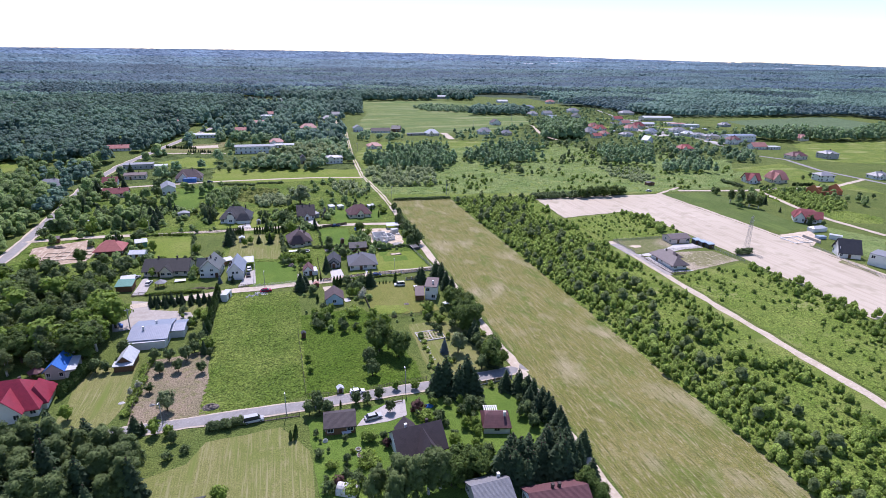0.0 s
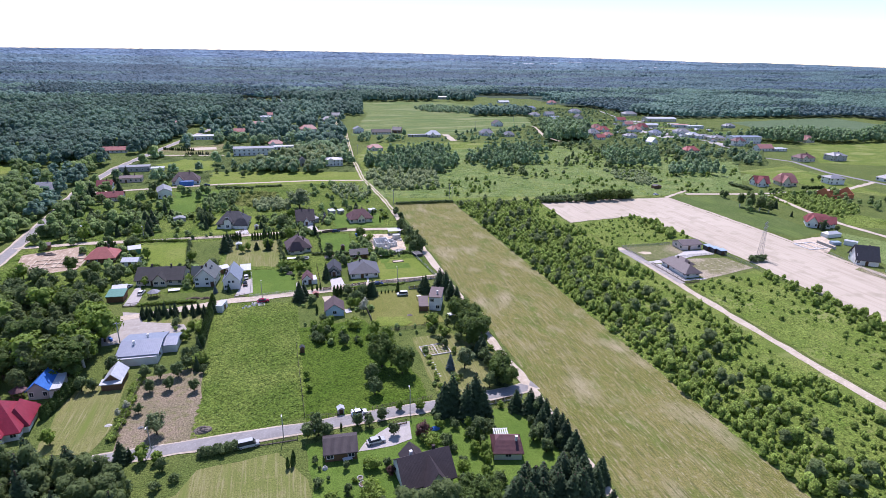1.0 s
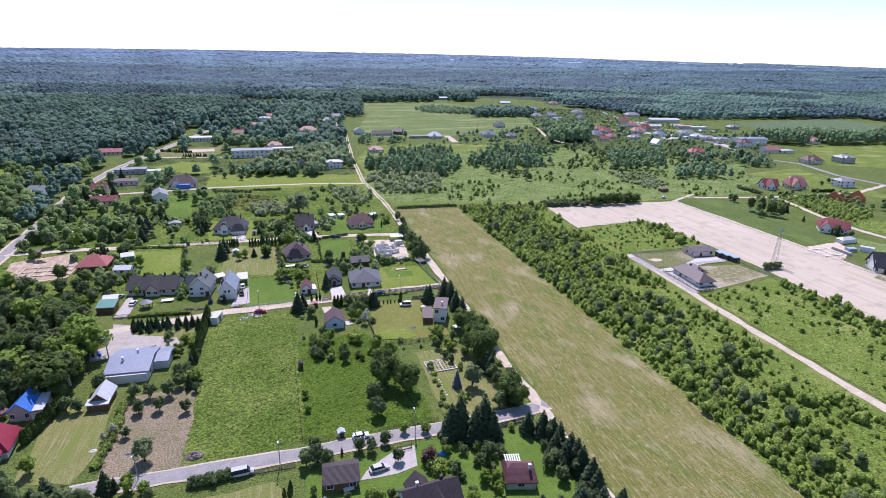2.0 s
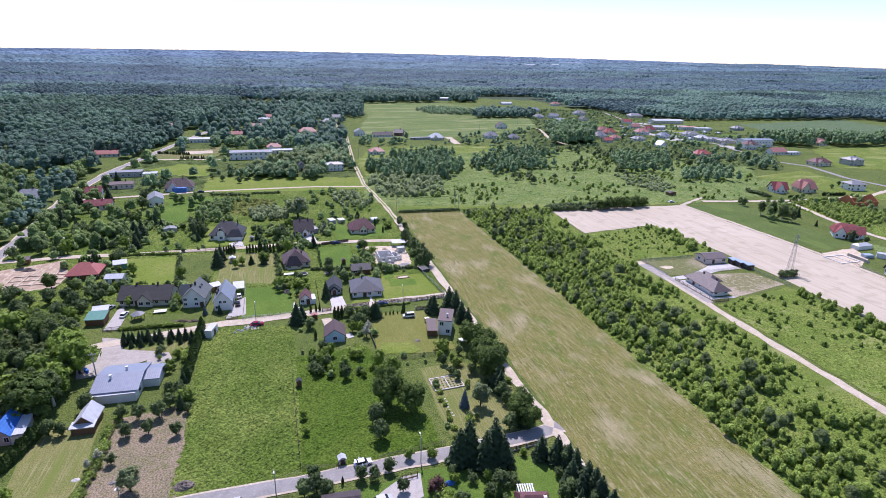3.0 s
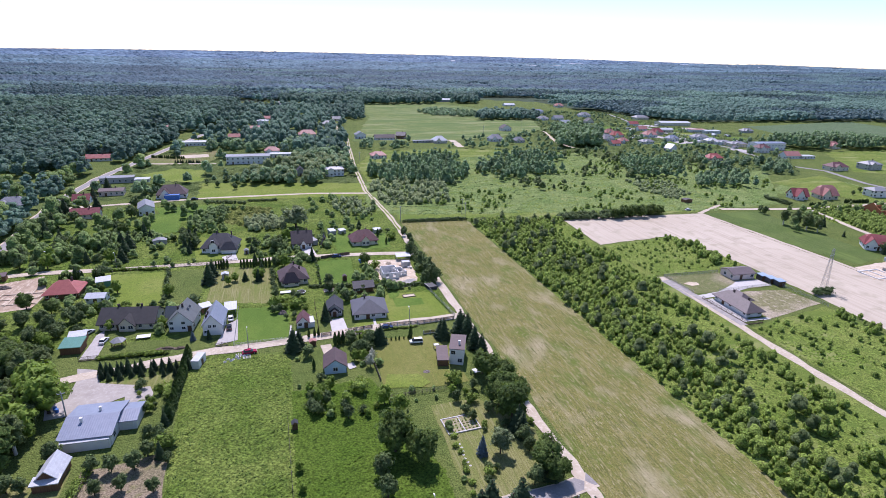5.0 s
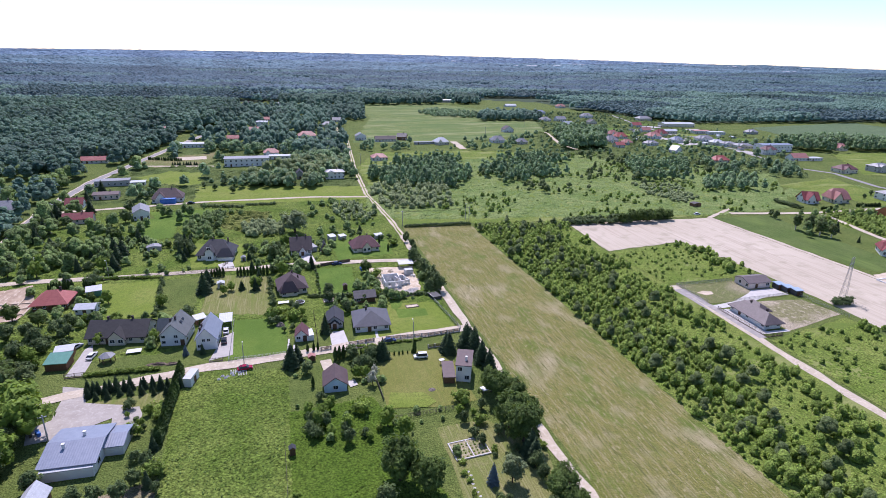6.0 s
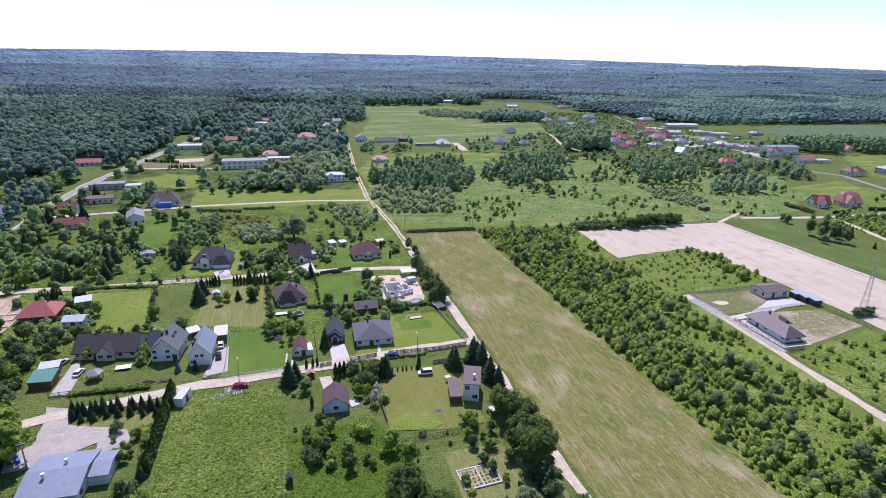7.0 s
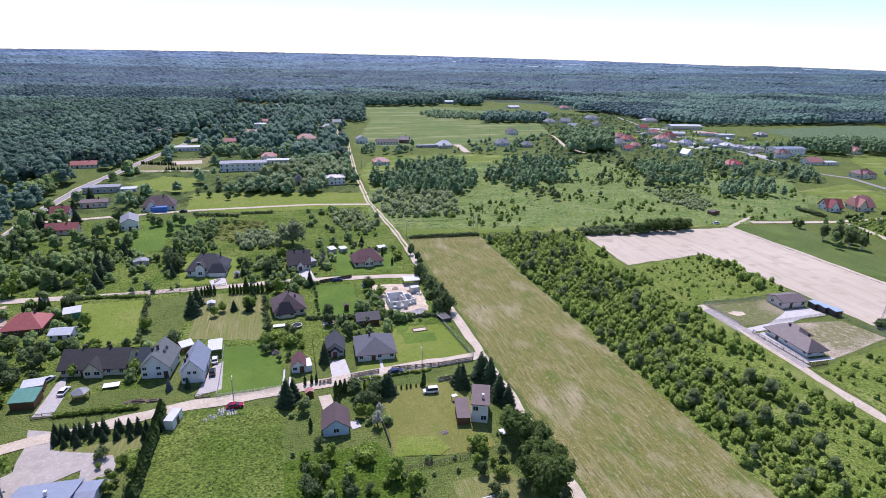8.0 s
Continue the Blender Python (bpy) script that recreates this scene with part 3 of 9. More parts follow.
def billows(kind, rng, lumps, bits=0, grow=1.0):
    """Crown of unit height for plants further off: rounded billows of foliage from the ground to the top, with loose sprays of leaves on them."""
    wide, low, jag = {"round": (0.40, 0.10, 0.21), "birch": (0.22, 0.08, 0.15), "bush": (0.55, 0.05, 0.30), "low": (0.72, 0.05, 0.36), "conifer": (0.17, 0.02, 0.12)}[kind]
    if lumps == 1:
        lc, lr = np.array([(0, 0, 0.48)]), np.array([[wide * 1.1, wide * 1.1, 0.52]])
    else:
        lc = rng.normal(size=(lumps, 3))
        lc /= np.linalg.norm(lc, axis=1, keepdims=True)
        lc *= rng.uniform(0.45, 1.0, (lumps, 1))
        lc[0], lc[1] = (rng.uniform(-0.2, 0.2), rng.uniform(-0.2, 0.2), 1.0), (0, 0, -0.2)
        lr = jag * rng.uniform(0.75, 1.3, (lumps, 1)) * np.array([[1.0, 1.0, 0.95]])
        lr[1] *= 1.5
        half = (1 - low - jag) / 2
        lc = lc * np.array([wide * 0.72, wide * 0.72, half]) + np.array([0, 0, low + jag * 0.4 + half])
        if kind in ("birch", "conifer"):
            lc[:, :2] *= 1.45 - lc[:, 2:3]
            lr *= 1.35 - 0.6 * lc[:, 2:3]
    vs, ns, fs = [], [], []
    for k in range(lumps):
        a = rng.uniform(0, math.tau)
        ca, sa = math.cos(a), math.sin(a)
        o = DOME * rng.uniform(0.82, 1.15, (11, 1)) @ np.array([[ca, sa, 0], [-sa, ca, 0], [0, 0, 1]])
        v = np.maximum(o * lr[k] + lc[k], (-9, -9, 0.0))
        out = (v - (0, 0, 0.45)) / (wide, wide, 0.55)
        d = o / np.linalg.norm(o, axis=1, keepdims=True) * 0.8 + out * 0.3 + np.array([0, 0, 0.5])
        vs.append(v)
        ns.append(d / np.linalg.norm(d, axis=1, keepdims=True))
        fs.append(DOME_F + 11 * k)
    if bits:
        pick = rng.integers(0, lumps, bits)
        dirs = rng.normal(size=(bits, 3))
        dirs[:, 2] = np.abs(dirs[:, 2]) * 1.1 - 0.2
        dirs /= np.linalg.norm(dirs, axis=1, keepdims=True)
        v, nv = leaves(np.maximum(lc[pick] + dirs * lr[pick] * rng.uniform(0.92, 1.15, (bits, 1)), (-9, -9, 0.03)), dirs + rng.normal(size=(bits, 3)) * 0.4, rng.uniform(0.025, 0.055, bits) * grow, rng)
        fs.append(np.arange(len(v)).reshape(-1, 3) + 11 * lumps)
        vs.append(v)
        ns.append(nv)
    return np.concatenate(vs), np.concatenate(fs), np.concatenate(ns)


def trunk_solids(kind, rng):
    if kind in ("bush", "low", "thuja"):
        return joined([bar((0, 0, -0.01), (rng.uniform(-.15, .15), rng.uniform(-.15, .15), 0.5), 0.018, 4) for _ in range(3)])
    if kind in ("spruce", "blue_spruce"):
        return joined([bar((0, 0, -0.01), (0, 0, 0.45), 0.022, 6), bar((0, 0, 0.45), (0, 0, 0.96), 0.011, 5)])
    out = [bar((0, 0, -0.01), (0.01, 0, 0.3), 0.026, 7), bar((0.01, 0, 0.3), (0.0, 0.02, 0.62), 0.015, 5)]
    for i in range(6):
        a, z = i * 2.4 + rng.uniform(0, 0.6), rng.uniform(0.22, 0.5)
        reach = 0.10 if kind in ("birch", "tall") else 0.24
        out.append(bar((0.005, 0.0, z), (reach * math.cos(a), reach * math.sin(a), z + 0.2), 0.007, 4))
    return joined(out)


TREES = {}
KINDS = {"oak": (L_OAK, BARK, 1900), "round": (L_MID, BARK, 950), "young": (L_BRIGHT, BARK, 850), "birch": (L_BIRCH, BIRCH_BARK, 1900), "tall": (L_TALL, BIRCH_BARK, 4400), "willow": (L_WILLOW, BARK, 1500), "bush": (L_MID, BARK, 320),
         "low": (L_SCRUB, BARK, 240), "spruce": (L_SPRUCE, BARK, 1000), "blue_spruce": (L_BLUE, BARK, 1000), "thuja": (L_THUJA, BARK, 280), "blossom": (L_FLOWER, BARK, 420), "copper": (L_PURPLE, BARK, 260)}
SHAPE = {"young": "round", "blossom": "round", "copper": "bush"}
WORDS = {"oak": ("broadleaf_tree", "large dark green broadleaf tree with a dense crown"), "round": ("garden_tree", "leafy green garden tree with a round crown"), "young": ("garden_tree", "bright green young tree with loose leaves"),
         "birch": ("birch_tree", "tall birch with a pale trunk and hanging twigs"), "tall": ("birch_tree", "old spreading birch with a dense hanging crown"), "willow": ("willow_tree", "silvery green willow with a wide loose crown"), "bush": ("bush", "rounded green garden bush on the grass"),
         "low": ("shrub", "low spreading green shrub on the grass"), "spruce": ("spruce_tree", "dark green spruce with a pointed crown"), "blue_spruce": ("blue_spruce", "blue-grey spruce with a pointed crown"),
         "thuja": ("thuja", "dark green columnar thuja"), "blossom": ("blossoming_shrub", "shrub covered in white blossom"), "copper": ("copper_bush", "reddish brown leafed bush")}
seed_tree = np.random.default_rng(5)
turner = random.Random(11)


def plant(kind, x, y, h, wide=1.0, group=""):
    """A tree or bush of that kind with its foot at x, y and its height h."""
    variants = TREES.setdefault(kind, [])
    if len(variants) < (2 if kind in ("willow", "tall", "copper", "blossom", "blue_spruce") else 3):
        shape = SHAPE.get(kind, kind)
        lm, bm_, count = KINDS[kind]
        cv, cf, cn = crown(shape, seed_tree, count, 1.15)
        variants.append((mesh_np("crown", cv, cf, lm, cn), mesh_of("trunk", *trunk_solids(shape, seed_tree), bm_)))
    cm, tm = variants[turner.randrange(len(variants))]
    name, label = WORDS[kind]
    word = {"bush": "bush", "low": "shrub", "thuja": "shrub", "copper": "bush", "blossom": "shrub"}.get(kind, "tree")
    ob = empty(name, scaled(x, y, 0, h * wide, h * wide, h, turner.uniform(0, 6.28)), label, word, group)
    part("trunk", tm, ob)
    part("crown", cm, ob)
    return ob


def inside(poly, x, y):
    """Whether the points x, y lie in the polygon."""
    x, y = np.asarray(x), np.asarray(y)
    ok = np.zeros(x.shape, bool)
    for (x0, y0), (x1, y1) in zip(poly, poly[1:] + poly[:1]):
        cross = ((y0 > y) != (y1 > y))
        with np.errstate(divide="ignore", invalid="ignore"):
            ok ^= cross & (x < (x1 - x0) * (y - y0) / (y1 - y0 if y1 != y0 else 1e-9) + x0)
    return ok


def spots(poly, step, rng, keep=1.0, clump=0.0):
    """Jittered spots inside a polygon; clump 0..1 thins them out in patches."""
    p = np.array(poly)
    gx, gy = np.meshgrid(np.arange(p[:, 0].min(), p[:, 0].max() + step, step), np.arange(p[:, 1].min(), p[:, 1].max() + step, step))
    x, y = gx.ravel() + rng.uniform(-0.48, 0.48, gx.size) * step, gy.ravel() + rng.uniform(-0.48, 0.48, gx.size) * step
    ok = inside(poly, x, y) & (rng.uniform(size=x.size) < keep)
    if clump:
        field = 0.5 + 0.25 * (np.sin(x * 0.07 + 1.3 * np.sin(y * 0.045)) + np.sin(y * 0.083 + 1.7 * np.sin(x * 0.05 + 2)))
        ok &= rng.uniform(size=x.size) < np.clip((field - clump * 0.55) * 3 + 0.15, 0, 1)
    return x[ok], y[ok]


def stand(name, kind, x, y, h, mat, label, category, count=40, wide=1.0, grow=1.5, variants=6, lumps=0):
    """Many plants that nobody could count, in one mesh: leaf clumps, or lumps of foliage with count sprays of leaves."""
    rng = np.random.default_rng(len(x) + 3)
    shapes = [billows(kind, rng, lumps, count, grow) if lumps else crown(kind, rng, max(6, count - 8), grow * 1.4) for _ in range(variants)]
    pick, ang = rng.integers(0, variants, len(x)), rng.uniform(0, math.tau, len(x))
    out, faces, bent, at = [], [], [], 0
    for k in range(variants):
        i = np.where(pick == k)[0]
        if not len(i):
            continue
        b, f, nb = shapes[k]
        ca, sa = np.cos(ang[i])[:, None], np.sin(ang[i])[:, None]
        w = (h[i] * wide * rng.uniform(0.85, 1.2, len(i)))[:, None]
        vx = (b[:, 0] * ca - b[:, 1] * sa) * w + np.asarray(x)[i][:, None]
        vy = (b[:, 0] * sa + b[:, 1] * ca) * w + np.asarray(y)[i][:, None]
        out.append(np.stack([vx, vy, b[:, 2] * h[i][:, None] + rise(vx, vy)], 2).reshape(-1, 3))
        bent.append(np.stack([nb[:, 0] * ca - nb[:, 1] * sa, nb[:, 0] * sa + nb[:, 1] * ca, np.repeat(nb[None, :, 2], len(i), 0)], 2).reshape(-1, 3))
        faces.append((f[None] + (np.arange(len(i)) * len(b) + at)[:, None, None]).reshape(-1, 3))
        at += len(i) * len(b)
    return tagged(new(name, mesh_np(name, np.concatenate(out), np.concatenate(faces), mat, np.concatenate(bent))), label, category, kind="stuff")


def carpet(name, poly, step, height, mat, label, seed, clear=False, patches=0.5, kind_word="weeds"):
    """A rough carpet of herbs and low bushes: tufts of uneven height, taller in patches, down to the soil at its edge."""
    r = np.random.default_rng(seed)
    p = np.array(poly)
    X, Y = np.meshgrid(np.arange(p[:, 0].min() - step, p[:, 0].max() + 2 * step, step), np.arange(p[:, 1].min() - step, p[:, 1].max() + 2 * step, step))
    X, Y = X + r.uniform(-0.42, 0.42, X.shape) * step, Y + r.uniform(-0.42, 0.42, X.shape) * step
    keep = inside(poly, X, Y)
    if not clear:
        keep &= off_lanes(X, Y, 0.3)
    else:
        keep &= vacant(X.ravel(), Y.ravel(), 0.6).reshape(X.shape)
    tall = np.clip(0.5 + 0.3 * (np.sin(X * 0.31 + 2.1 * np.sin(Y * 0.13)) + np.sin(Y * 0.27 + 1.7 * np.sin(X * 0.19 + 1))), 0, 1)
    Z = height * r.uniform(0, 1, X.shape) ** 1.7 * (1 - patches + patches * tall) + 0.03
    Z = np.where(keep, Z, -0.04) + rise(X, Y)
    i = np.arange(X.size).reshape(X.shape)
    q = np.stack([i[:-1, :-1], i[:-1, 1:], i[1:, 1:], i[1:, :-1]], -1).reshape(-1, 4)
    q = q[keep.ravel()[q].any(1)]
    f = np.concatenate([q[:, :3], q[:, [0, 2, 3]]])
    used, inv = np.unique(f, return_inverse=True)
    v = np.stack([X.ravel(), Y.ravel(), Z.ravel()], 1)[used]
    return tagged(new(name, mesh_np(name, v, inv.reshape(-1, 3), mat, facets=height > 0.6)), label, kind_word, kind="stuff")


def free(x, y, margin=0.5):
    """Which spots are clear of lawns, yards, houses and lanes."""
    ok = vacant(x, y, margin)
    return x[ok], y[ok]


def off_lanes(x, y, margin):
    """Whether the spots are off the roads and lanes."""
    ok = np.ones(np.shape(x), bool)
    for pts, w in LANES:
        for (x0, y0), (x1, y1) in zip(pts, pts[1:]):
            l2 = (x1 - x0) ** 2 + (y1 - y0) ** 2
            t = np.clip(((x - x0) * (x1 - x0) + (y - y0) * (y1 - y0)) / l2, 0, 1)
            ok &= np.hypot(x - x0 - t * (x1 - x0), y - y0 - t * (y1 - y0)) > w / 2 + margin
    return ok


def clear_view(x, y):
    """Whether the spots are off the lanes, outside the houses and out of the camera's sight lines to them."""
    ok = off_lanes(x, y, np.where((y > 440) & (x < 0), 4.0, 1.0))
    for hx, hy, r in FOOT:
        ok &= (np.hypot(x - hx, y - hy) > r + 1.5) & (np.hypot(x - hx, y - hy + r * 1.3) > r * 0.95)
        # Far houses: a strip towards the camera stays treeless so they show.
        if hy > 430:
            ok &= (np.abs(x - hx - (y - hy) * hx / hy) > r * 0.8) | (y > hy) | (y < hy - (34 if hy < 560 else 56))
    return ok


def vacant(x, y, margin=0.5):
    """Whether the spots are clear of lawns, yards, houses and lanes."""
    ok = np.ones(len(x), bool)
    for poly in COVER:
        ok &= ~inside(poly, x, y)
    for hx, hy, r in FOOT:
        ok &= np.hypot(x - hx, y - hy) > r + margin
    return ok & off_lanes(x, y, margin)


# ---- ground, fields and roads ----
def axis(a, b, steps):
    """Coordinates that are dense in the middle and wide towards the rim."""
    return np.unique(np.concatenate([np.linspace(a, -800, steps), np.linspace(-800, 1200, 41), np.linspace(1200, b, steps)]))


def rise(x, y):
    """The height of the land: flat near the village, raised further out to fit the horizon to the camera's view."""
    r = np.hypot(x - 60, y)
    # Extra height across mid-view, shaped so the skyline fits from the camera.
    side = np.clip((np.arctan2(x, np.maximum(y, 1.0)) - 0.286) / 0.68, -1, 1)
    return (71.0 + 36.0 * (1 - side ** 2)) * np.clip((r - 1900) / 3000, 0, 1.0) ** 1.35


gx, gy = np.meshgrid(axis(-5600, 5600, 40), axis(-5600, 5600, 40))
rows_, cols_ = gx.shape
idx = np.arange(gx.size).reshape(rows_, cols_)
quad = np.stack([idx[:-1, :-1], idx[:-1, 1:], idx[1:, 1:], idx[1:, :-1]], -1).reshape(-1, 4)
ground = new("ground", mesh_np("ground", np.stack([gx.ravel(), gy.ravel(), rise(gx, gy).ravel()], 1), quad, TURF))
tagged(ground, "rough green meadow land reaching the horizon", "ground", kind="structure")


def ragged(poly, wobble, step=4.0, seed=0):
    """The polygon's outline cut into short steps and roughened."""
    rng = random.Random(seed + len(poly))
    out = []
    for (x0, y0), (x1, y1) in zip(poly, poly[1:] + poly[:1]):
        k = max(1, int(math.hypot(x1 - x0, y1 - y0) / step))
        for i in range(k):
            out.append((x0 + (x1 - x0) * i / k + rng.uniform(-1, 1) * wobble, y0 + (y1 - y0) * i / k + rng.uniform(-1, 1) * wobble))
    return out


def patch(name, poly, mat, z, label, wobble=0.35, category="lawn"):
    """A piece of ground with its own cover, laid just above the meadow."""
    COVER.append(poly)
    z += 0.002 * len(COVER)
    bm = bmesh.new()
    bm.faces.new([bm.verts.new((x, y, z)) for x, y in ragged(poly, wobble, seed=int(abs(poly[0][0] * 10)))])
    bmesh.ops.recalc_face_normals(bm, faces=bm.faces)
    if bm.faces[:][0].normal.z < 0:
        bmesh.ops.reverse_faces(bm, faces=bm.faces)
    bmesh.ops.triangulate(bm, faces=bm.faces)
    me = bpy.data.meshes.new(name)
    bm.to_mesh(me)
    bm.free()
    me.materials.append(mat)
    return tagged(new(name, me), label, category, kind="structure")


def road(name, pts, width, mat, z, label, wobble=0.15, category="road"):
    """A strip along a line of points, with slightly uneven edges and a low crown."""
    rng = random.Random(int(abs(pts[0][0]) * 7))
    LANES.append((pts, width))
    z += 0.11
    line = []
    for (x0, y0), (x1, y1) in zip(pts, pts[1:]):
        k = max(1, int(math.hypot(x1 - x0, y1 - y0) / 5))
        line += [Vector((x0 + (x1 - x0) * i / k, y0 + (y1 - y0) * i / k, 0)) for i in range(k)]
    line.append(Vector((*pts[-1], 0)))
    v, f = [], []
    for i, p in enumerate(line):
        way = (line[min(i + 1, len(line) - 1)] - line[max(i - 1, 0)]).normalized()
        side = Vector((-way.y, way.x, 0))
        h = [z, z + 0.05, z]
        for j, s in enumerate((-0.5, 0.0, 0.5)):
            q = p + side * (s * width + (rng.uniform(-wobble, wobble) if j != 1 else 0))
            v.append((q.x, q.y, h[j]))
        if i:
            k = 3 * i
            f += [(k - 3, k - 2, k + 1, k), (k - 2, k - 1, k + 2, k + 1)]
    me = mesh_of(name, v, [tuple(reversed(g)) for g in f], mat)
    return tagged(new(name, me), label, category, kind="structure")


patch("hay_field", [(66.5, 40), (108.5, 40), (106.5, 180), (104.5, 341), (66.0, 343.5), (66.2, 200)], HAY, 0.03, "mown hay field with dry straw-coloured rows", 0.5, "field")
patch("ploughed_field", [(162.0, 331), (200, 331), (256.5, 327), (259.5, 255), (260, 166), (258, 60), (208, 60), (209.5, 130), (213.0, 210), (212.5, 240), (207.0, 290), (159.0, 284.5)], PLOUGHED, 0.03,
      "bare pale ploughed sandy field", 0.5, "field")
patch("crop_field", [(260.4, 326.4), (301.6, 324.2), (296.8, 298.1), (293.9, 237.7), (268.9, 230.6), (260.9, 263.8)], CROP, 0.03, "dark green young crop in rows", 0.3, "field")
patch("weed_plot", [(-29.4, 214.2), (1.5, 208.3), (1.7, 135.1), (-5.2, 132.5), (-26.1, 132.1), (-25.6, 153.6)], WEEDS, 0.03, "overgrown plot of tall bright green weeds", 0.5, "plot")
patch("orchard_plot", [(-27.0, 167.5), (-24.5, 132.5), (-42.8, 132.3), (-44.8, 149.4), (-44.3, 164.7)], MULCH, 0.04, "dry brownish orchard ground with sparse grass", 0.5, "plot")
patch("mown_plot", [(-48.1, 160.7), (-47.1, 165.4), (-45.5, 141.5), (-47.9, 132.5), (-59.9, 135.5), (-60.9, 153.4), (-59.2, 165.0)], LAWN_DRY, 0.035, "mown yellowish lawn beside the orchard", 0.4)
patch("front_meadow", [(-23.4, 120.8), (-5.2, 122.8), (1.2, 111.4), (1.3, 93.5), (-34.7, 102.8), (-35.3, 111.3), (-26.6, 114.5)], LAWN_DRY, 0.03, "mown yellowish meadow with wheel rows", 0.5)
patch("garden_lawn", [(1.1, 123.6), (28.0, 127.2), (49.3, 126.1), (63.1, 125.6), (60.4, 100.6), (50.9, 80.6), (2.5, 93.2)], VIVID, 0.028, "lush green garden lawn", 0.5)
patch("orchard_lawn", [(1.2, 185.6), (23.9, 187.6), (34.7, 145.5), (34.4, 129.8), (15.9, 130.2), (1.5, 131.1)], LONG_GRASS, 0.026, "long dark green grass between fruit trees", 0.5)
patch("yard_lawn", [(28.3, 210.4), (40.3, 209.8), (51.9, 208.2), (51.8, 190.5), (52.1, 178.9), (39.1, 178.8), (27.1, 181.0), (27.7, 191.7)], OLIVE, 0.035, "mown yellow-green lawn round a tower-like cottage", 0.3)
patch("allotment", [(37.8, 170.2), (51.9, 170.0), (61.2, 154.0), (58.4, 136.3), (43.1, 133.6), (37.4, 138.2)], LAWN_DRY, 0.035, "dry grass of a kitchen garden", 0.4, "garden")
patch("villa_lawn", [(40.0, 246.4), (56.8, 245.7), (59.5, 220.0), (36.3, 218.7), (21.2, 218.7)], LAWN, 0.03, "short green lawn of a new villa", 0.15)
patch("villa_lawn_plot", [(41.1, 241.8), (52.2, 239.7), (52.1, 233.9), (40.9, 233.7)], VIVID, 0.045, "darker green freshly sown rectangle of lawn", 0.1)
patch("garden_plot", [(-17.1, 245.4), (1.7, 243.7), (1.5, 217.7), (-16.2, 217.2)], VIVID, 0.03, "bright green lawn with young trees", 0.3)
patch("dry_plot", [(-28.0, 291.6), (-4.9, 285.4), (-3.7, 246.9), (-28.8, 254.0)], LAWN_DRY, 0.03, "dry tan-coloured grass plot", 0.4)
patch("bright_plot", [(13.9, 290.6), (30.5, 289.4), (29.1, 260.0), (13.7, 260.6)], VIVID, 0.032, "vivid green even lawn", 0.2)
patch("long_garden", [(-70.3, 290.4), (-48.9, 290.8), (-44.4, 255.6), (-58.9, 255.2)], LAWN, 0.03, "mown green lawn of a long garden", 0.3)
patch("wild_plot", [(-47.5, 290.5), (-29.9, 290.9), (-32.0, 252.0), (-43.1, 253.4)], TURF, 0.03, "unmown green plot", 0.4, "plot")
patch("hip_house_lawn", [(24.3, 326.4), (29.1, 333.7), (52.8, 325.4), (52.5, 302.8), (25.6, 299.5)], VIVID, 0.03, "green lawn round a hipped house", 0.3)
patch("village_lawn", [(-104.0, 505.6), (-83.4, 530.4), (-57.1, 518.0), (-54.5, 475.9), (-69.8, 471.7), (-89.7, 485.2)], LAWN, 0.03, "mown green lawn in the village", 0.5)
patch("big_house_lawn", [(-40.7, 319.2), (-40.5, 337.5), (-18.0, 332.8), (-16.0, 300.8), (-38.2, 302.6)], LAWN, 0.03, "yellow-green lawn round a large villa", 0.3)
patch("hedge_garden", [(-50.4, 202.5), (-31.5, 204.1), (-31.2, 196.7), (-45.3, 195.4)], LAWN_DRY, 0.03, "mown lawn framed by young spruces", 0.3)
patch("building_site", [(37.1, 286.1), (57.4, 284.8), (55.7, 259.5), (50.6, 252.2), (39.7, 255.6)], SAND, 0.04, "sandy churned-up building site", 0.6, "yard")
patch("cleared_site", [(-112.7, 262.9), (-116.6, 286.5), (-95.4, 294.9), (-87.5, 276.2), (-88.4, 261.1), (-101.2, 260.4)], surface("churned_sand", (0.450, 0.345, 0.250), (((0.330, 0.240, 0.170), 0.3, 0.4, 0.62, ONE, 5.0), ((0.580, 0.480, 0.370), 0.8, 0.52, 0.7, (1, 0.3, 1), 4.0)), 0.95, bump=(1.2, 0.2)), 0.04, "sandy cleared building plot with trenches", 0.6, "yard")
patch("fenced_lawn", [(163.5, 238), (191, 237), (203, 226), (200, 218), (164, 219)], SANDY_GRASS, 0.03, "thin dry grass in a fenced yard", 0.3)
patch("sandy_yard", [(176, 217), (205, 214), (208, 199), (176, 192)], grass("sandy_yard_grass", (0.215, 0.205, 0.100), (0.400, 0.340, 0.250), (0.450, 0.385, 0.290), (0.45, 0.60), bump=0.06), 0.032, "sandy yard with thin grass", 0.4, "yard")
patch("sand_heap_ground", [(166.5, 229.5), (170, 230.3), (173.4, 229.2), (172.4, 226.6), (168.6, 226.4)], SAND, 0.045, "small patch of pale sand", 0.3, "yard")
patch("drive_court", [(163.5, 217.0), (176, 218.5), (188, 224), (192, 226.5), (203, 226), (204, 219), (192, 219), (176, 214.5), (163.5, 214.0)], PALE_PAVING, 0.05, "pale paved drive and court", 0.05, "drive")
patch("apron", [(164.0, 213), (167.8, 213), (167.4, 194), (176, 193.6), (176, 192.0), (164, 192.4)], PALE_PAVING, 0.05, "paved apron along a bungalow", 0.05, "terrace")
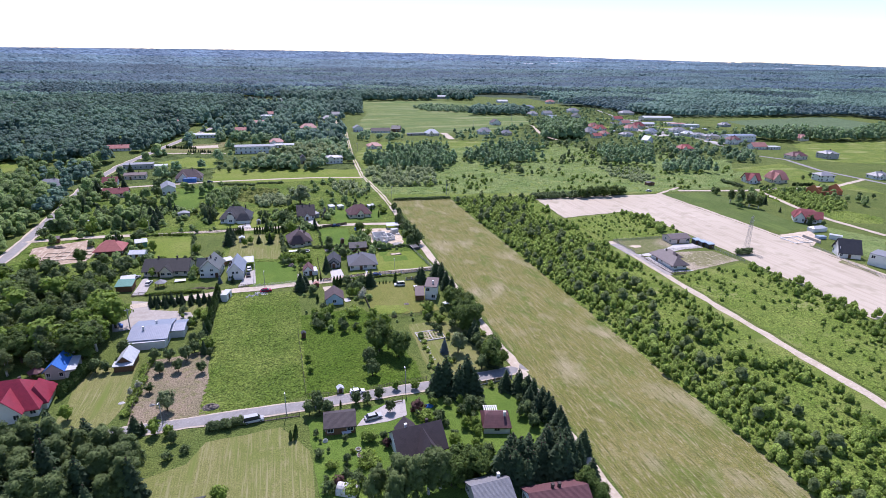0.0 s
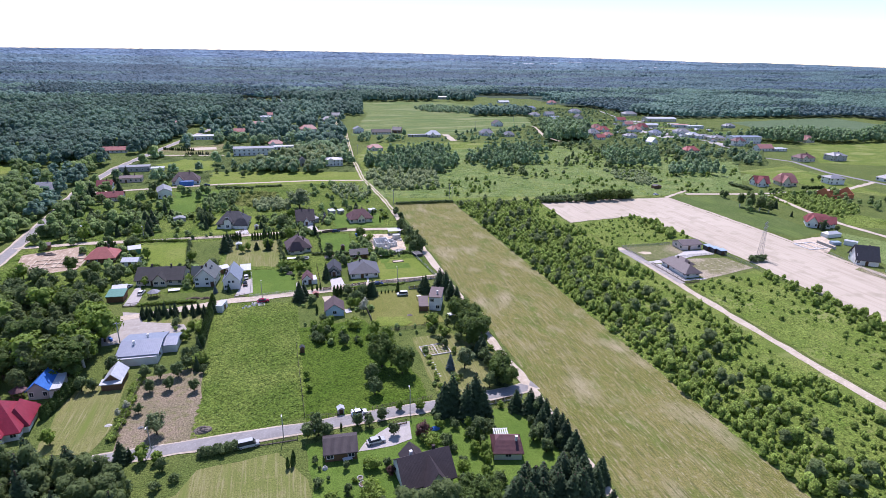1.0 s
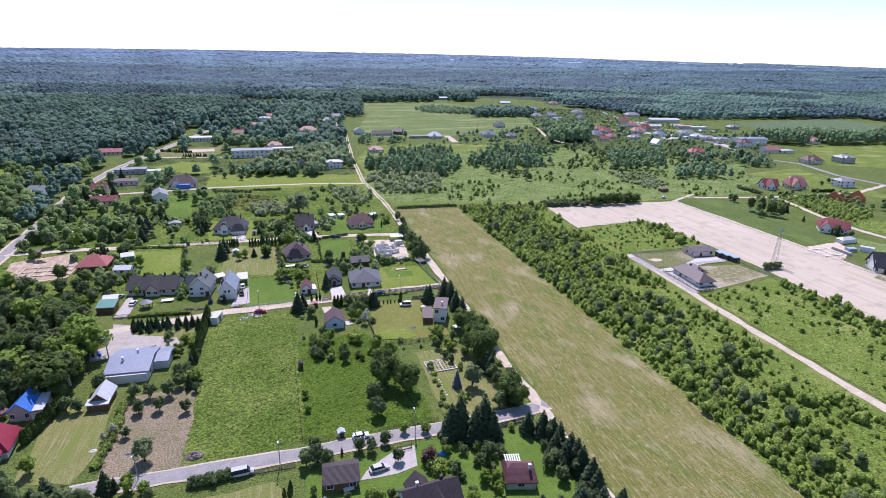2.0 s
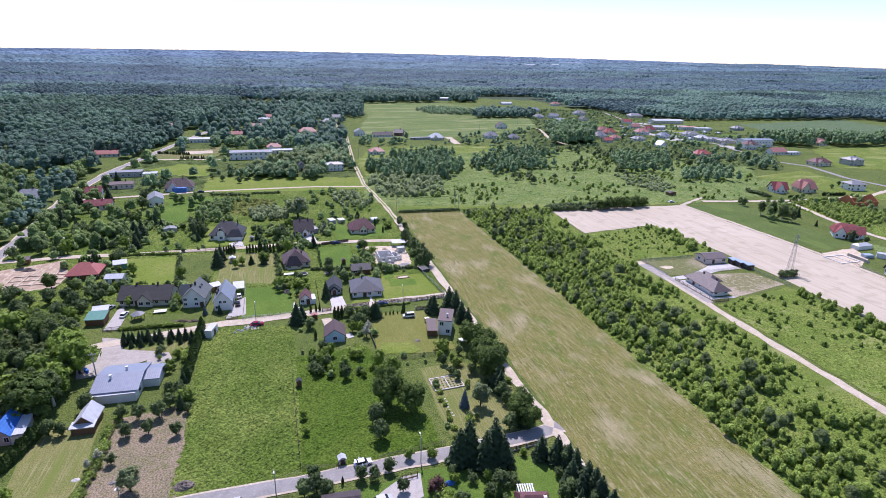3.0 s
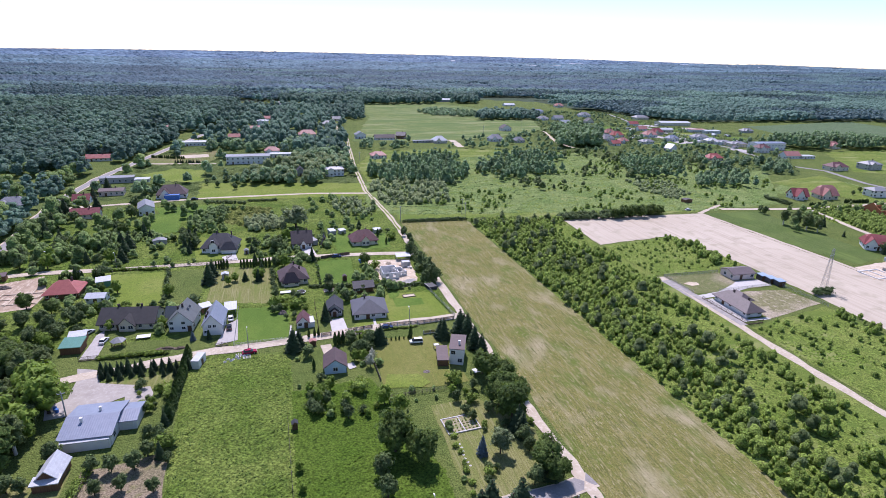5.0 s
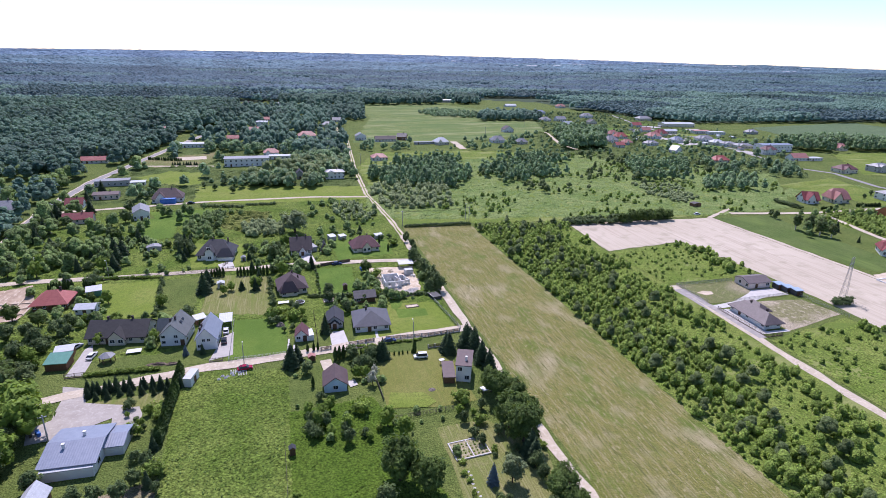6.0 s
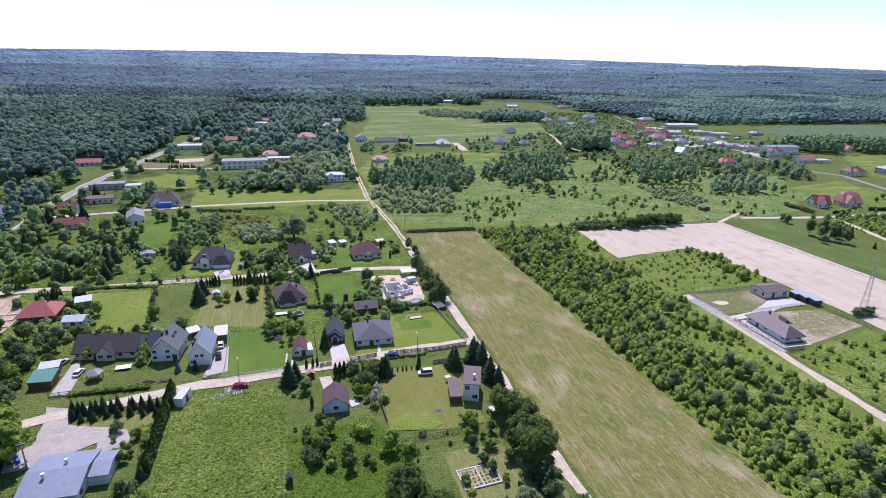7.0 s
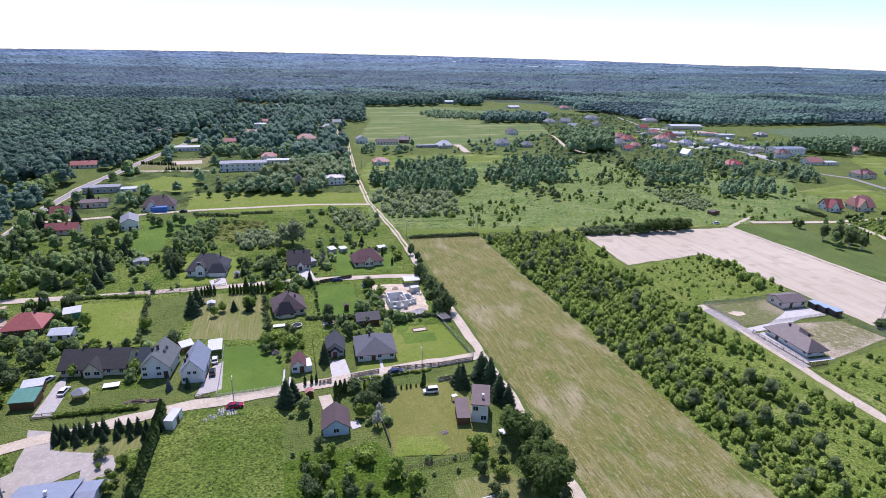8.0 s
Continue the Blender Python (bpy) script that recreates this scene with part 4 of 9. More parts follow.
patch("garage_drive", [(15.6, 228.7), (20.5, 228.9), (21.2, 218.1), (15.6, 218.2)], PALE_PAVING, 0.06, "pale concrete garage drive", 0.05, "drive")
patch("white_house_drive", [(-18.7, 233.5), (-15.8, 236.1), (-15.0, 220.3), (-21.7, 218.2), (-21.1, 221.7)], PAVING, 0.06, "grey paved drive with parked cars", 0.05, "drive")
patch("long_house_drive", [(-59.9, 234.0), (-58.4, 237.3), (-55.7, 226.0), (-55.7, 217.8), (-60.4, 218.2)], PAVING, 0.06, "grey paved drive beside a long house", 0.05, "drive")
patch("villa_drive", [(13.1, 118.2), (14.6, 120.9), (23.1, 126.5), (27.2, 126.5), (26.4, 119.7), (21.6, 118.2)], PAVING, 0.06, "curved pale paved drive", 0.15, "drive")
patch("workshop_yard", [(-59.0, 212.7), (-53.0, 210.8), (-51.3, 202.7), (-49.3, 202.2), (-41.2, 199.4), (-41.7, 194.5), (-53.5, 188.1), (-59.0, 187.0), (-60.9, 194.0), (-57.0, 196.8), (-57.5, 206.3)], GRAVEL, 0.05, "gravel yard beside a workshop", 0.5, "yard")
patch("workshop_side", [(-42.8, 198.2), (-36.2, 197.7), (-35.6, 189.3), (-37.7, 184.1), (-40.0, 184.6)], GRAVEL, 0.045, "gravelly ground beside a workshop", 0.7, "yard")
patch("big_house_drive", [(-27.3, 304.5), (-21.4, 308.4), (-19.7, 298.6), (-25.5, 298.0)], PALE_PAVING, 0.05, "paved drive of a large villa", 0.1, "drive")
patch("brown_house_drive", [(8.9, 308.6), (14.2, 308.9), (15.9, 296.4), (8.9, 297.3)], PALE_PAVING, 0.05, "pale paved forecourt", 0.1, "drive")
patch("rubble_ground", [(39.9, 256.6), (52.2, 258.7), (52.9, 252.6), (40.9, 250.7)], RUBBLE, 0.05, "spread of grey rubble and broken branches", 0.5, "rubble")
patch("far_lawn", [(-74.4, 403.8), (-58.1, 400.7), (-38.0, 405.1), (-44.9, 368.7), (-61.3, 372.0)], VIVID, 0.03, "mown lawn behind a barn", 0.5)
patch("far_meadow", [(-57.1, 470.0), (60.5, 451.1), (55.1, 411.9), (-22.7, 413.4), (-52.3, 422.4)], LAWN, 0.03, "mown meadow beside a lane", 0.8, "field")
patch("grey_house_lawn", [(-74.5, 386.3), (-54.4, 390.7), (-52.8, 348.8), (-68.0, 346.6)], VIVID, 0.03, "green lawn", 0.5)
patch("mid_meadow", [(147.5, 1177.6), (292.4, 1246.9), (419.5, 950.9), (342.5, 733.2), (201.0, 657.0), (76.8, 664.6), (134.9, 919.2)], grass("hay_meadow", (0.150, 0.200, 0.060), (0.205, 0.240, 0.085), (0.112, 0.160, 0.045), rows=((90.0, (0.110, 0.165, 0.050), 0.49, 0.60, 26.0), (120.0, (0.235, 0.255, 0.115), 0.53, 0.64, 22.0), (26.0, (0.120, 0.172, 0.054), 0.54, 0.66, 9.0))), 0.05,
      "wide light green hay meadow", 2.0, "field")
patch("east_crop", [(704.9, 759.0), (981.4, 815.4), (958.6, 684.6), (815.6, 577.0), (655.8, 605.1)], FAR_CROP, 0.05, "large dark green crop field", 2.0, "field")
patch("east_pasture", [(590.3, 525.8), (750.5, 530.4), (565.5, 393.3), (509.0, 423.4)], MEADOW_GRASS, 0.05, "green pasture", 2.0, "field")
patch("east_pasture_strip", [(384.0, 399.4), (458.5, 415.7), (431.6, 293.2), (404.9, 326.6)], MEADOW_GRASS, 0.04, "green pasture between houses", 1.0, "field")
patch("north_field", [(-89.3, 1292.7), (135.9, 1383.9), (158.2, 1517.9), (-97.5, 1422.5)], LAWN, 0.05, "narrow bright green field by the woods", 2.0, "field")
patch("west_clearing", [(-204.2, 476.1), (-190.1, 515.0), (-208.0, 549.6), (-232.0, 547.5)], LAWN, 0.04, "green clearing by the woods", 1.5, "field")
patch("nursery_beds", [(-114.8, 587.0), (-58.2, 617.1), (-54.5, 558.7), (-109.1, 541.2)], grass("nursery_soil", (0.210, 0.190, 0.085), (0.150, 0.180, 0.050), (0.300, 0.260, 0.160), (0.35, 0.6)), 0.04, "rows of nursery beds", 0.5, "field")

patch("nursery_soil_strip", [(-88.6, 593.5), (-64.5, 596.8), (-61.8, 580.6), (-84.3, 577.5)], DIRT, 0.06, "bare pale soil between nursery beds", 0.5, "field")
ASPH_A = [(-150, 124), (-80, 128.5), (-39.8, 129.9), (0, 130.3), (30, 131.4), (58.9, 132.9), (66.5, 134.5)]
road("road_south", ASPH_A, 3.9, ASPHALT, 0.05, "narrow worn grey asphalt lane")
road("verge_south", [(x, y - 0.1) for x, y in ASPH_A], 5.0, DIRT, 0.015, "pale dusty verge of the asphalt lane", 0.3, "verge")
road("lane_middle", [(-66, 205.0), (-57, 207.5), (-44, 209.5), (-26.6, 213.8), (0, 215.4), (20, 217.5), (34.6, 219.3), (63, 221.5)], 4.6, DIRT, 0.05, "pale sandy lane between gardens", 0.5, "lane")
road("lane_north", [(-125, 297), (-97, 299), (-63, 297.0), (-20, 296.8), (12, 297.4), (46, 294.0), (62, 291)], 4.0, DIRT, 0.05, "pale sandy lane with parked cars", 0.35, "lane")
road("field_track", [(64.0, 60), (64.6, 130), (63.6, 162), (63.4, 222), (63.2, 255), (62.2, 304), (61.8, 357), (58.0, 415), (57.2, 425), (60.5, 512), (70, 640), (73.5, 678), (71, 760), (75, 860)], 3.0, DIRT, 0.055,
     "pale dirt track along the hay field", 0.4, "lane")
road("track_middle", [(61.9, 330), (61.8, 357), (58.0, 415), (57.2, 425), (60.5, 512), (70, 640), (73.5, 678), (71, 760), (75, 860)], 0.8, LAWN, 0.10, "strip of grass between wheel ruts", 0.25, "verge")
road("lane_far", [(58.0, 418), (20, 424), (-43, 422.5), (-73, 418), (-128, 410)], 3.6, DIRT, 0.05, "sandy cross lane", 0.3, "lane")
road("road_west", [(-128, 200), (-123, 272), (-127, 348), (-133, 422), (-129.5, 493), (-114, 580), (-101, 651), (-80, 760), (-60, 860)], 4.5, ASPHALT, 0.05, "grey asphalt village road")
road("verge_west", [(-128, 200), (-123, 272), (-127, 348), (-133, 422), (-129.5, 493), (-114, 580), (-101, 651), (-80, 760), (-60, 860)], 6.6, DIRT, 0.02, "dusty verge of the village road", 0.5, "verge")
road("east_track", [(157.5, 40), (157.9, 91), (158.5, 150), (159.6, 184), (160.6, 213), (161.5, 238)], 3.4, DIRT, 0.05, "pale sandy track through the scrub", 0.5, "lane")
road("east_track_forecourt", [(161.3, 190), (161.8, 214), (161.5, 234)], 5.0, surface("crushed_stone", (0.300, 0.275, 0.260), (((0.420, 0.380, 0.345), 0.5, 0.4, 0.7, ONE, 4.0),), 0.95, bump=(2.0, 0.06)), 0.058,
     "crushed stone in front of a fence", 0.5, "lane")
road("field_edge_track", [(260.8, 60), (261, 166), (260.6, 255), (257.5, 328), (290, 345)], 2.6, DIRT, 0.055, "sandy track along the ploughed field", 0.4, "lane")
road("east_lane", [(469.9, 462.2), (484.1, 433.4), (467.2, 380.7), (471.0, 323.3), (480.5, 275.3)], 5.0, ASPHALT, 0.06, "grey asphalt lane past new houses")
road("east_spur", [(278.6, 333.8), (331.3, 324.3), (419.2, 324.1), (470.6, 340.9)], 4.0, DIRT, 0.055, "sandy spur lane", 0.4, "lane")
road("east_spur_far", [(339.4, 319.1), (325.4, 270.0), (321.7, 246.6), (323.6, 214.0)], 4.0, DIRT, 0.06, "sandy lane behind new houses", 0.4, "lane")
road("village_lane", [(342.5, 733.2), (310.8, 630.1), (310.3, 591.1)], 5.0, DIRT, 0.06, "sandy lane to the hamlet", 0.6, "lane")
road("village_road", [(581.3, 958.3), (525.4, 770.9), (498.7, 638.2), (500.0, 574.2), (469.9, 462.2)], 6.0, ASPHALT, 0.065, "grey road through a hamlet", 0.6)
road("hamlet_spur", [(191.9, 663.1), (186.8, 609.8)], 8.0, DIRT, 0.06, "pale dirt turning place", 0.8, "lane")
road("nursery_lane", [(-116.1, 554.3), (-52.5, 545.5)], 4.0, DIRT, 0.055, "sandy lane along nursery beds", 0.4, "lane")
patch("open_meadow", [(66, 349), (106, 346), (165, 338), (258, 331), (300, 350), (330, 420), (300, 560), (190, 600), (90, 600), (64, 520), (61, 425)], MEADOW_GRASS, 0.02, "open rough meadow of light green grass", 2.0, "meadow")
patch("scrub_grass", [(109, 40), (156, 40), (158.5, 190), (160, 238), (157, 284), (161, 331), (106, 341)], MEADOW_GRASS, 0.015, "grass under the scrub belt", 0.5, "meadow")
patch("track_grass", [(160, 40), (207.5, 40), (209.0, 130), (207, 196), (163, 188)], MEADOW_GRASS, 0.015, "grass between scrub bushes", 0.5, "meadow")
patch("corner_grass", [(160, 240), (206, 240), (211.5, 245), (206, 288.5), (159.5, 283)], MEADOW_GRASS, 0.015, "weedy grass of a corner plot", 0.5, "meadow")
patch("new_plot_sand", [(262.9, 228.7), (287.4, 231.1), (280.1, 216.9), (263.3, 207.9), (256.7, 214.0)], SAND, 0.03, "sandy new building plot", 0.6, "yard")
patch("new_plot_yard", [(263.2, 188.0), (264.4, 179.8), (255.8, 165.8), (256.6, 177.0), (254.4, 186.7)], SANDY_GRASS, 0.03, "sandy ground round new houses", 0.6, "yard")
patch("villa_lawn_curve", [(40.2, 247.2), (43.0, 248.8), (45.1, 247.4), (43.9, 243.7), (41.3, 240.9), (39.8, 242.1)], VIVID, 0.045, "darker green rounded piece of lawn", 0.15)
patch("villa_path", [(30.8, 226.5), (31.7, 226.3), (31.1, 217.7), (30.2, 217.5)], PALE_PAVING, 0.06, "pale paved garden path", 0.04, "path")
patch("cottage_strip", [(1.9, 226.9), (2.4, 226.8), (2.0, 217.3), (1.4, 217.5)], PALE_PAVING, 0.05, "narrow pale concrete strip", 0.03, "path")
patch("cottage_strip_second", [(3.5, 222.4), (4.0, 222.3), (3.9, 217.4), (3.2, 217.3)], PALE_PAVING, 0.05, "narrow pale concrete strip", 0.03, "path")
patch("blue_cottage_terrace", [(18.0, 196.9), (20.1, 197.4), (20.9, 194.3), (18.5, 193.5)], PALE_PAVING, 0.05, "pale concrete terrace beside a cottage", 0.1, "terrace")
patch("blue_cottage_track", [(11.5, 210.2), (14.6, 210.2), (15.0, 202.1), (16.2, 199.3), (14.2, 199.3), (11.6, 203.5)], DIRT, 0.04, "sandy track to a cottage", 0.5, "path")
patch("yard_green", [(29.2, 187.9), (38.5, 187.2), (41.3, 181.6), (37.8, 179.2), (27.4, 181.3)], LAWN, 0.05, "greener patch of lawn", 0.8)


# ---- houses ----
house((24.3, 226.3), (35.7, 225.7), 11.5, 2.9, 6.0, "hip", R_VILLA, WHITE, "white bungalow with an anthracite hipped roof", 0.8, "W.DW.W", chimneys=((-1.5, 1.5),))
house((15.0, 231.6), (20.4, 231.1), 8.0, 2.7, 4.9, "gable_y", R_DARK, GREYW, "grey garage with an anthracite gabled roof", 0.5, "B.W", "", "", category="garage", name="garage", wings=((0, -4.2, 2.6, 1.2, 2.3, 3.4, "gable_y", "D"),))
house((-26.1, 225.9), (-20.1, 225.6), 11.5, 4.2, 7.7, "gable_y", R_BLUEGREY, WHITE, "tall white house with a blue-grey metal roof", 0.5, "W.G/.WW.", "W.W.W", "W.W.W", 2, ((-1.9, -0.5), (-2.1, -2.6)))
house((-37.4, 231.3), (-29.9, 230.4), 10.5, 4.1, 7.8, "gable_y", R_SLATE, WHITE, "white house with a grey-green roof and timbered gable", 0.6, "W.WD/W.W.", "W.W", "W.W", 2, ((0.3, -1.5), (-1.6, -0.5)),
      ((-3.2, 2.5, 5.5, 5.0, 3.2, 6.2, "gable_x", ""),), ((1.7, 1.5, 6.3, "Y", 45), (1.7, -0.8, 6.3, "Y", 45)))
house((-59.9, 237.6), (-42.7, 235.0), 10.5, 2.9, 6.2, "gable_x", R_BLACK, CREAM, "long cream house with a black roof", 0.7, "W.WD.W.W.W", chimneys=((-4, 0.5), (3.5, 0.5)), wings=((0.5, -4.8, 5.0, 3.4, 2.6, 5.2, "gable_y", "WW"),))
house((-86.1, 268.5), (-75.3, 268.4), 10.0, 2.9, 6.0, "hip", R_ORANGE, WOODW, "bungalow with a bright red hipped roof", 0.9, "W.W.D.W", chimneys=((2.5, 1),))
house((-70.8, 262.2), (-64.5, 261.5), 5.0, 2.3, 3.3, "gable_x", R_LIGHT, WHITE, "small white summer cottage with a pale metal roof", 0.4, "W.D.W")
house((-71.3, 277.3), (-66.5, 278.5), 5.0, 2.5, 2.8, "shed", R_WHITE, R_GREEN, "garden shed with a flat whitish roof", 0.3, "D.", "", "", category="shed", name="shed")
house((-66.8, 222.7), (-61.1, 222.3), 5.0, 2.5, 3.4, "shed", R_GREEN, WOODW, "shed with a green metal roof", 0.3, "", "", "", category="shed", name="shed")
house((-66.7, 230.0), (-61.8, 230.5), 3.2, 2.3, 2.8, "shed", R_LIGHT, WOODW, "lean-to with a pale metal roof", 0.2, "", "", "", category="shed", name="shed")
house((-27.0, 204.8), (-24.8, 204.2), 5.4, 2.8, 2.9, "flat", R_WHITE, WHITE, "white site container beside the lane", 0.03, "", ".D.", "", category="container", name="site_container")
house((-28.4, 244.0), (-25.2, 245.5), 3.5, 2.2, 2.6, "shed", R_WHITE, WOODW, "shed with a white roof", 0.2, "D", "", "", category="shed", name="shed")
house((-36.5, 311.6), (-21.5, 309.7), 12.0, 3.3, 8.2, "hip", R_DARK, WHITE, "large white villa with an anthracite many-gabled roof", 0.7, "W.D.G.G", chimneys=((-1.5, 0.5), (5.0, 1.0)),
      wings=((-2.0, -5.0, 3.6, 4.0, 4.6, 6.6, "gable_y", "W/W"), (4.8, -5.4, 6.6, 4.0, 2.9, 5.4, "hip", "G")))
house((4.8, 309.5), (14.0, 309.6), 9.5, 3.2, 7.8, "gable_x", R_DBROWN, WHITE, "white house with a steep dark brown roof", 0.6, "W.D.W", chimneys=((-1.5, 0.4), (2.5, 0.4)), wings=((0.5, -4.6, 3.0, 2.6, 2.5, 4.6, "gable_y", "D"),))
house((14.7, 313.0), (17.0, 314.0), 5.0, 2.4, 2.7, "shed", R_GREY, GREYW, "grey flat-roofed annexe beside a steep-roofed house", 0.2, "", "", "", category="shed", name="annexe")
house((33.7, 307.5), (46.2, 308.5), 9.5, 3.0, 7.0, "hip", R_MAROON, CREAM, "cream house with a reddish brown hipped roof", 0.7, "W.W.D.W", chimneys=((1.5, 0.8),), wings=((0, -4.2, 4.0, 3.0, 3.1, 5.4, "gable_y", "WW"),))
house((24.5, 328.0), (27.5, 329.0), 4.0, 2.2, 2.5, "shed", R_WHITE, GREYW, "small garden shed with a white roof", 0.2, "", "", "", category="shed", name="shed")
house((29.6, 328.5), (32.7, 329.6), 3.0, 2.0, 2.3, "shed", R_WHITE, GREYW, "small garden shed with a white roof", 0.2, "", "", "", category="shed", name="shed")
house((47.7, 326.5), (51.5, 327.4), 3.0, 2.0, 2.3, "shed", R_LIGHT, GREYW, "small garden shed with a pale roof", 0.2, "", "", "", category="shed", name="shed")
house((-0.7, 263.4), (9.8, 264.4), 11.0, 3.0, 7.2, "hip", R_BROWN, CREAM, "house with a brown hipped roof and terrace", 0.7, "W.D.W", chimneys=((0.5, 0.5), (2.5, -1)), wings=((-1.5, -5.2, 6.0, 3.5, 2.8, 5.6, "hip", "W.W"),))
house((27.2, 250.2), (34.9, 250.2), 6.0, 2.4, 4.0, "gable_x", R_DARK, WOODW, "dark boarded summer house with an anthracite roof", 0.5, "W.D", category="shed", name="summer_house")
house((4.2, 224.4), (8.3, 224.1), 5.5, 2.3, 4.4, "gable_y", R_MAROON, WHITE, "small white cottage with a red gabled roof", 0.3, "WD", "W", "W")
house((8.3, 224.1), (10.2, 224.3), 4.2, 2.0, 2.3, "shed", R_WHITE, WHITE, "white lean-to beside a cottage", 0.1, "", "", "", category="shed", name="lean_to")
house((11.2, 192.6), (17.5, 192.2), 7.2, 2.6, 4.9, "gable_y", R_BROWN, BLUEW, "pale blue cottage with a brown gabled roof", 0.45, ".W.", "W.", "W.W")
house((48.9, 189.6), (52.9, 188.0), 8.5, 5.6, 5.9, "shed", R_BROWN, WHITE, "narrow two-storey grey cottage with a flat brown roof", 0.3, ".W/W.", "W..W/.W.W", "W.W/W.W", 2, ((0.6, -1.5, BLOCKW),))
house((45.2, 189.2), (48.2, 188.6), 7.6, 2.3, 2.9, "shed", R_BROWN, WOODW, "open timber porch with a brown lean-to roof", 0.3, "", "", "", category="porch", name="porch")
house((-51.4, 173.8), (-40.4, 173.3), 13.5, 3.2, 4.6, "gable_x", R_BLUEGREY, WHITE, "low white workshop with a blue-grey metal roof", 0.5, "WW.D.WW", chimneys=((1, 2, BLOCKW), (-2, -2, BLOCKW)), category="workshop", name="workshop",
      wings=((7.6, 2.5, 4.0, 7.5, 2.8, 3.6, "gable_x", "G"),))
house((-51.0, 172.6), (-40.6, 172.3), 1.6, 2.6, 2.9, "shed", R_WHITE, WHITE, "white canopy along a workshop front", 0.1, "", "", "", category="canopy", name="front_canopy")
house((-52.0, 161.4), (-47.6, 161.2), 6.5, 2.5, 4.6, "gable_y", R_LIGHT, WOODW, "shed with a pale grey gabled metal roof", 0.4, "B", "", "", category="shed", name="shed", wings=((0, -3.6, 5.0, 2.0, 2.2, 2.5, "shed", ""),))
house((-69.7, 160.2), (-64.8, 159.9), 7.0, 3.2, 5.4, "gable_y", R_BLUE, GREYW, "grey house under a bright blue roof", 0.5, "W.W", "", "W")
house((-64.8, 159.9), (-62.0, 160.1), 7.0, 2.8, 3.4, "shed", R_WHITE, GREYW, "annexe with a white roof", 0.2, "G", "", "", category="annexe", name="annexe")
house((-79.5, 141.5), (-65.5, 142.5), 11.5, 3.2, 8.4, "hip", R_RED, WHITE, "white villa with a glossy red roof and dormers", 0.8, "W.W.D.W", chimneys=((-3, 1), (2, 2)), wings=((1.0, -4.6, 6.0, 6.0, 3.4, 7.0, "gable_y", "W.W"), (5.8, 1.0, 5.0, 8.0, 3.0, 6.2, "hip", "W")))
house((5.0, 116.4), (12.3, 115.9), 6.5, 2.5, 4.2, "gable_x", R_DBROWN, WOODW, "brown boarded garage with a dark brown roof", 0.4, "W.W", category="garage", name="garage")
house((20.9, 101.2), (31.9, 102.4), 9.0, 3.0, 6.9, "gable_x", R_DBROWN, WHITE, "white house with a steep dark brown roof", 0.7, "W.W.D.W", chimneys=((-2.5, 1.2, BLOCKW), (3.0, 1.5)), wings=((1.0, -4.0, 4.4, 5.0, 3.4, 6.6, "gable_y", "W.W"), (-1.0, 4.6, 4.2, 3.4, 2.8, 5.0, "gable_y", "")))
house((43.6, 107.5), (50.0, 105.9), 6.4, 2.4, 4.6, "mansard", R_MAROON, WHITE, "white cabin with a maroon half-hipped roof", 0.4, ".W.", "", "W.D", chimneys=((2.0, -1.0, BLOCKW),))
house((33.5, 82.5), (41.5, 82.9), 8.0, 2.6, 4.8, "gable_x", R_GREY, GREYW, "grey-roofed house behind tall trees", 0.5, "W.W", chimneys=((2.5, 1.5, BLOCKW),))
house((43.9, 77.4), (56.4, 76.7), 8.0, 2.8, 5.0, "gable_x", R_MAROON, WHITE, "house with a long reddish brown roof", 0.5, "W.W.W", chimneys=((0.5, 0.8), (-1.0, 0.8)))
house((-27.0, 94.5), (-21.0, 94.5), 5.5, 2.5, 4.4, "gable_x", R_DARK, WOODW, "garden shed with a dark grey roof", 0.4, "", category="shed", name="shed")
house((167.3, 195.3), (174.4, 195.0), 17.0, 2.9, 5.2, "hip", R_TAUPE, WHITE, "new white bungalow with a taupe hipped roof", 1.0, "W.W", "W.W.W", "W.D.W.G.W", chimneys=((1.0, 4.0), (0.8, -4.0)), wings=((4.5, 5.0, 5.5, 8.0, 2.8, 4.6, "hip", ""),))
house((191.3, 227.8), (202.4, 227.4), 8.0, 2.9, 4.2, "gable_x", R_TAUPE, PINKW, "pale utility building with a brown low-pitched roof", 0.5, ".D.W", "", ".W.W", category="outbuilding", name="outbuilding")
for k in range(3):
    house((203.5 + 1.0 * k, 224.3 - 3.6 * k), (206.9 + 1.0 * k, 224.1 - 3.6 * k), 3.2, 2.4, 2.6, "shed", R_SKY, surface("dark_metal", (0.060, 0.062, 0.066), (), 0.5), "tin garage with a pale blue roof", 0.15, "B", "", "", category="shed",
          name="tin_garage", group="tin garages")
house((261.7, 191.6), (269.2, 186.8), 9.5, 3.4, 8.8, "gable_x", R_DARK, WHITE, "new white house with a steep anthracite roof", 0.7, "W.D.G", "W.W/W", "W.G.W/W.W", chimneys=((1.5, 1.0),))
house((266.5, 180.9), (270.0, 171.1), 10.0, 5.8, 5.9, "flat", R_GREY, WHITE, "modern white cube-shaped house", 0.1, "G.W/W.W", "", "W.W/W.W", 2)
house((295.5, 249.3), (304.6, 241.4), 10.5, 3.2, 7.4, "mansard", R_DULL, WHITE, "white house with a dull red half-hipped roof", 0.7, "W.D.W", chimneys=((1, 1),), wings=((-3.2, -4.6, 5.0, 4.0, 3.6, 6.6, "gable_y", "W.W"), (6.5, 2.0, 5.0, 7.0, 3.0, 6.0, "gable_x", "W")))
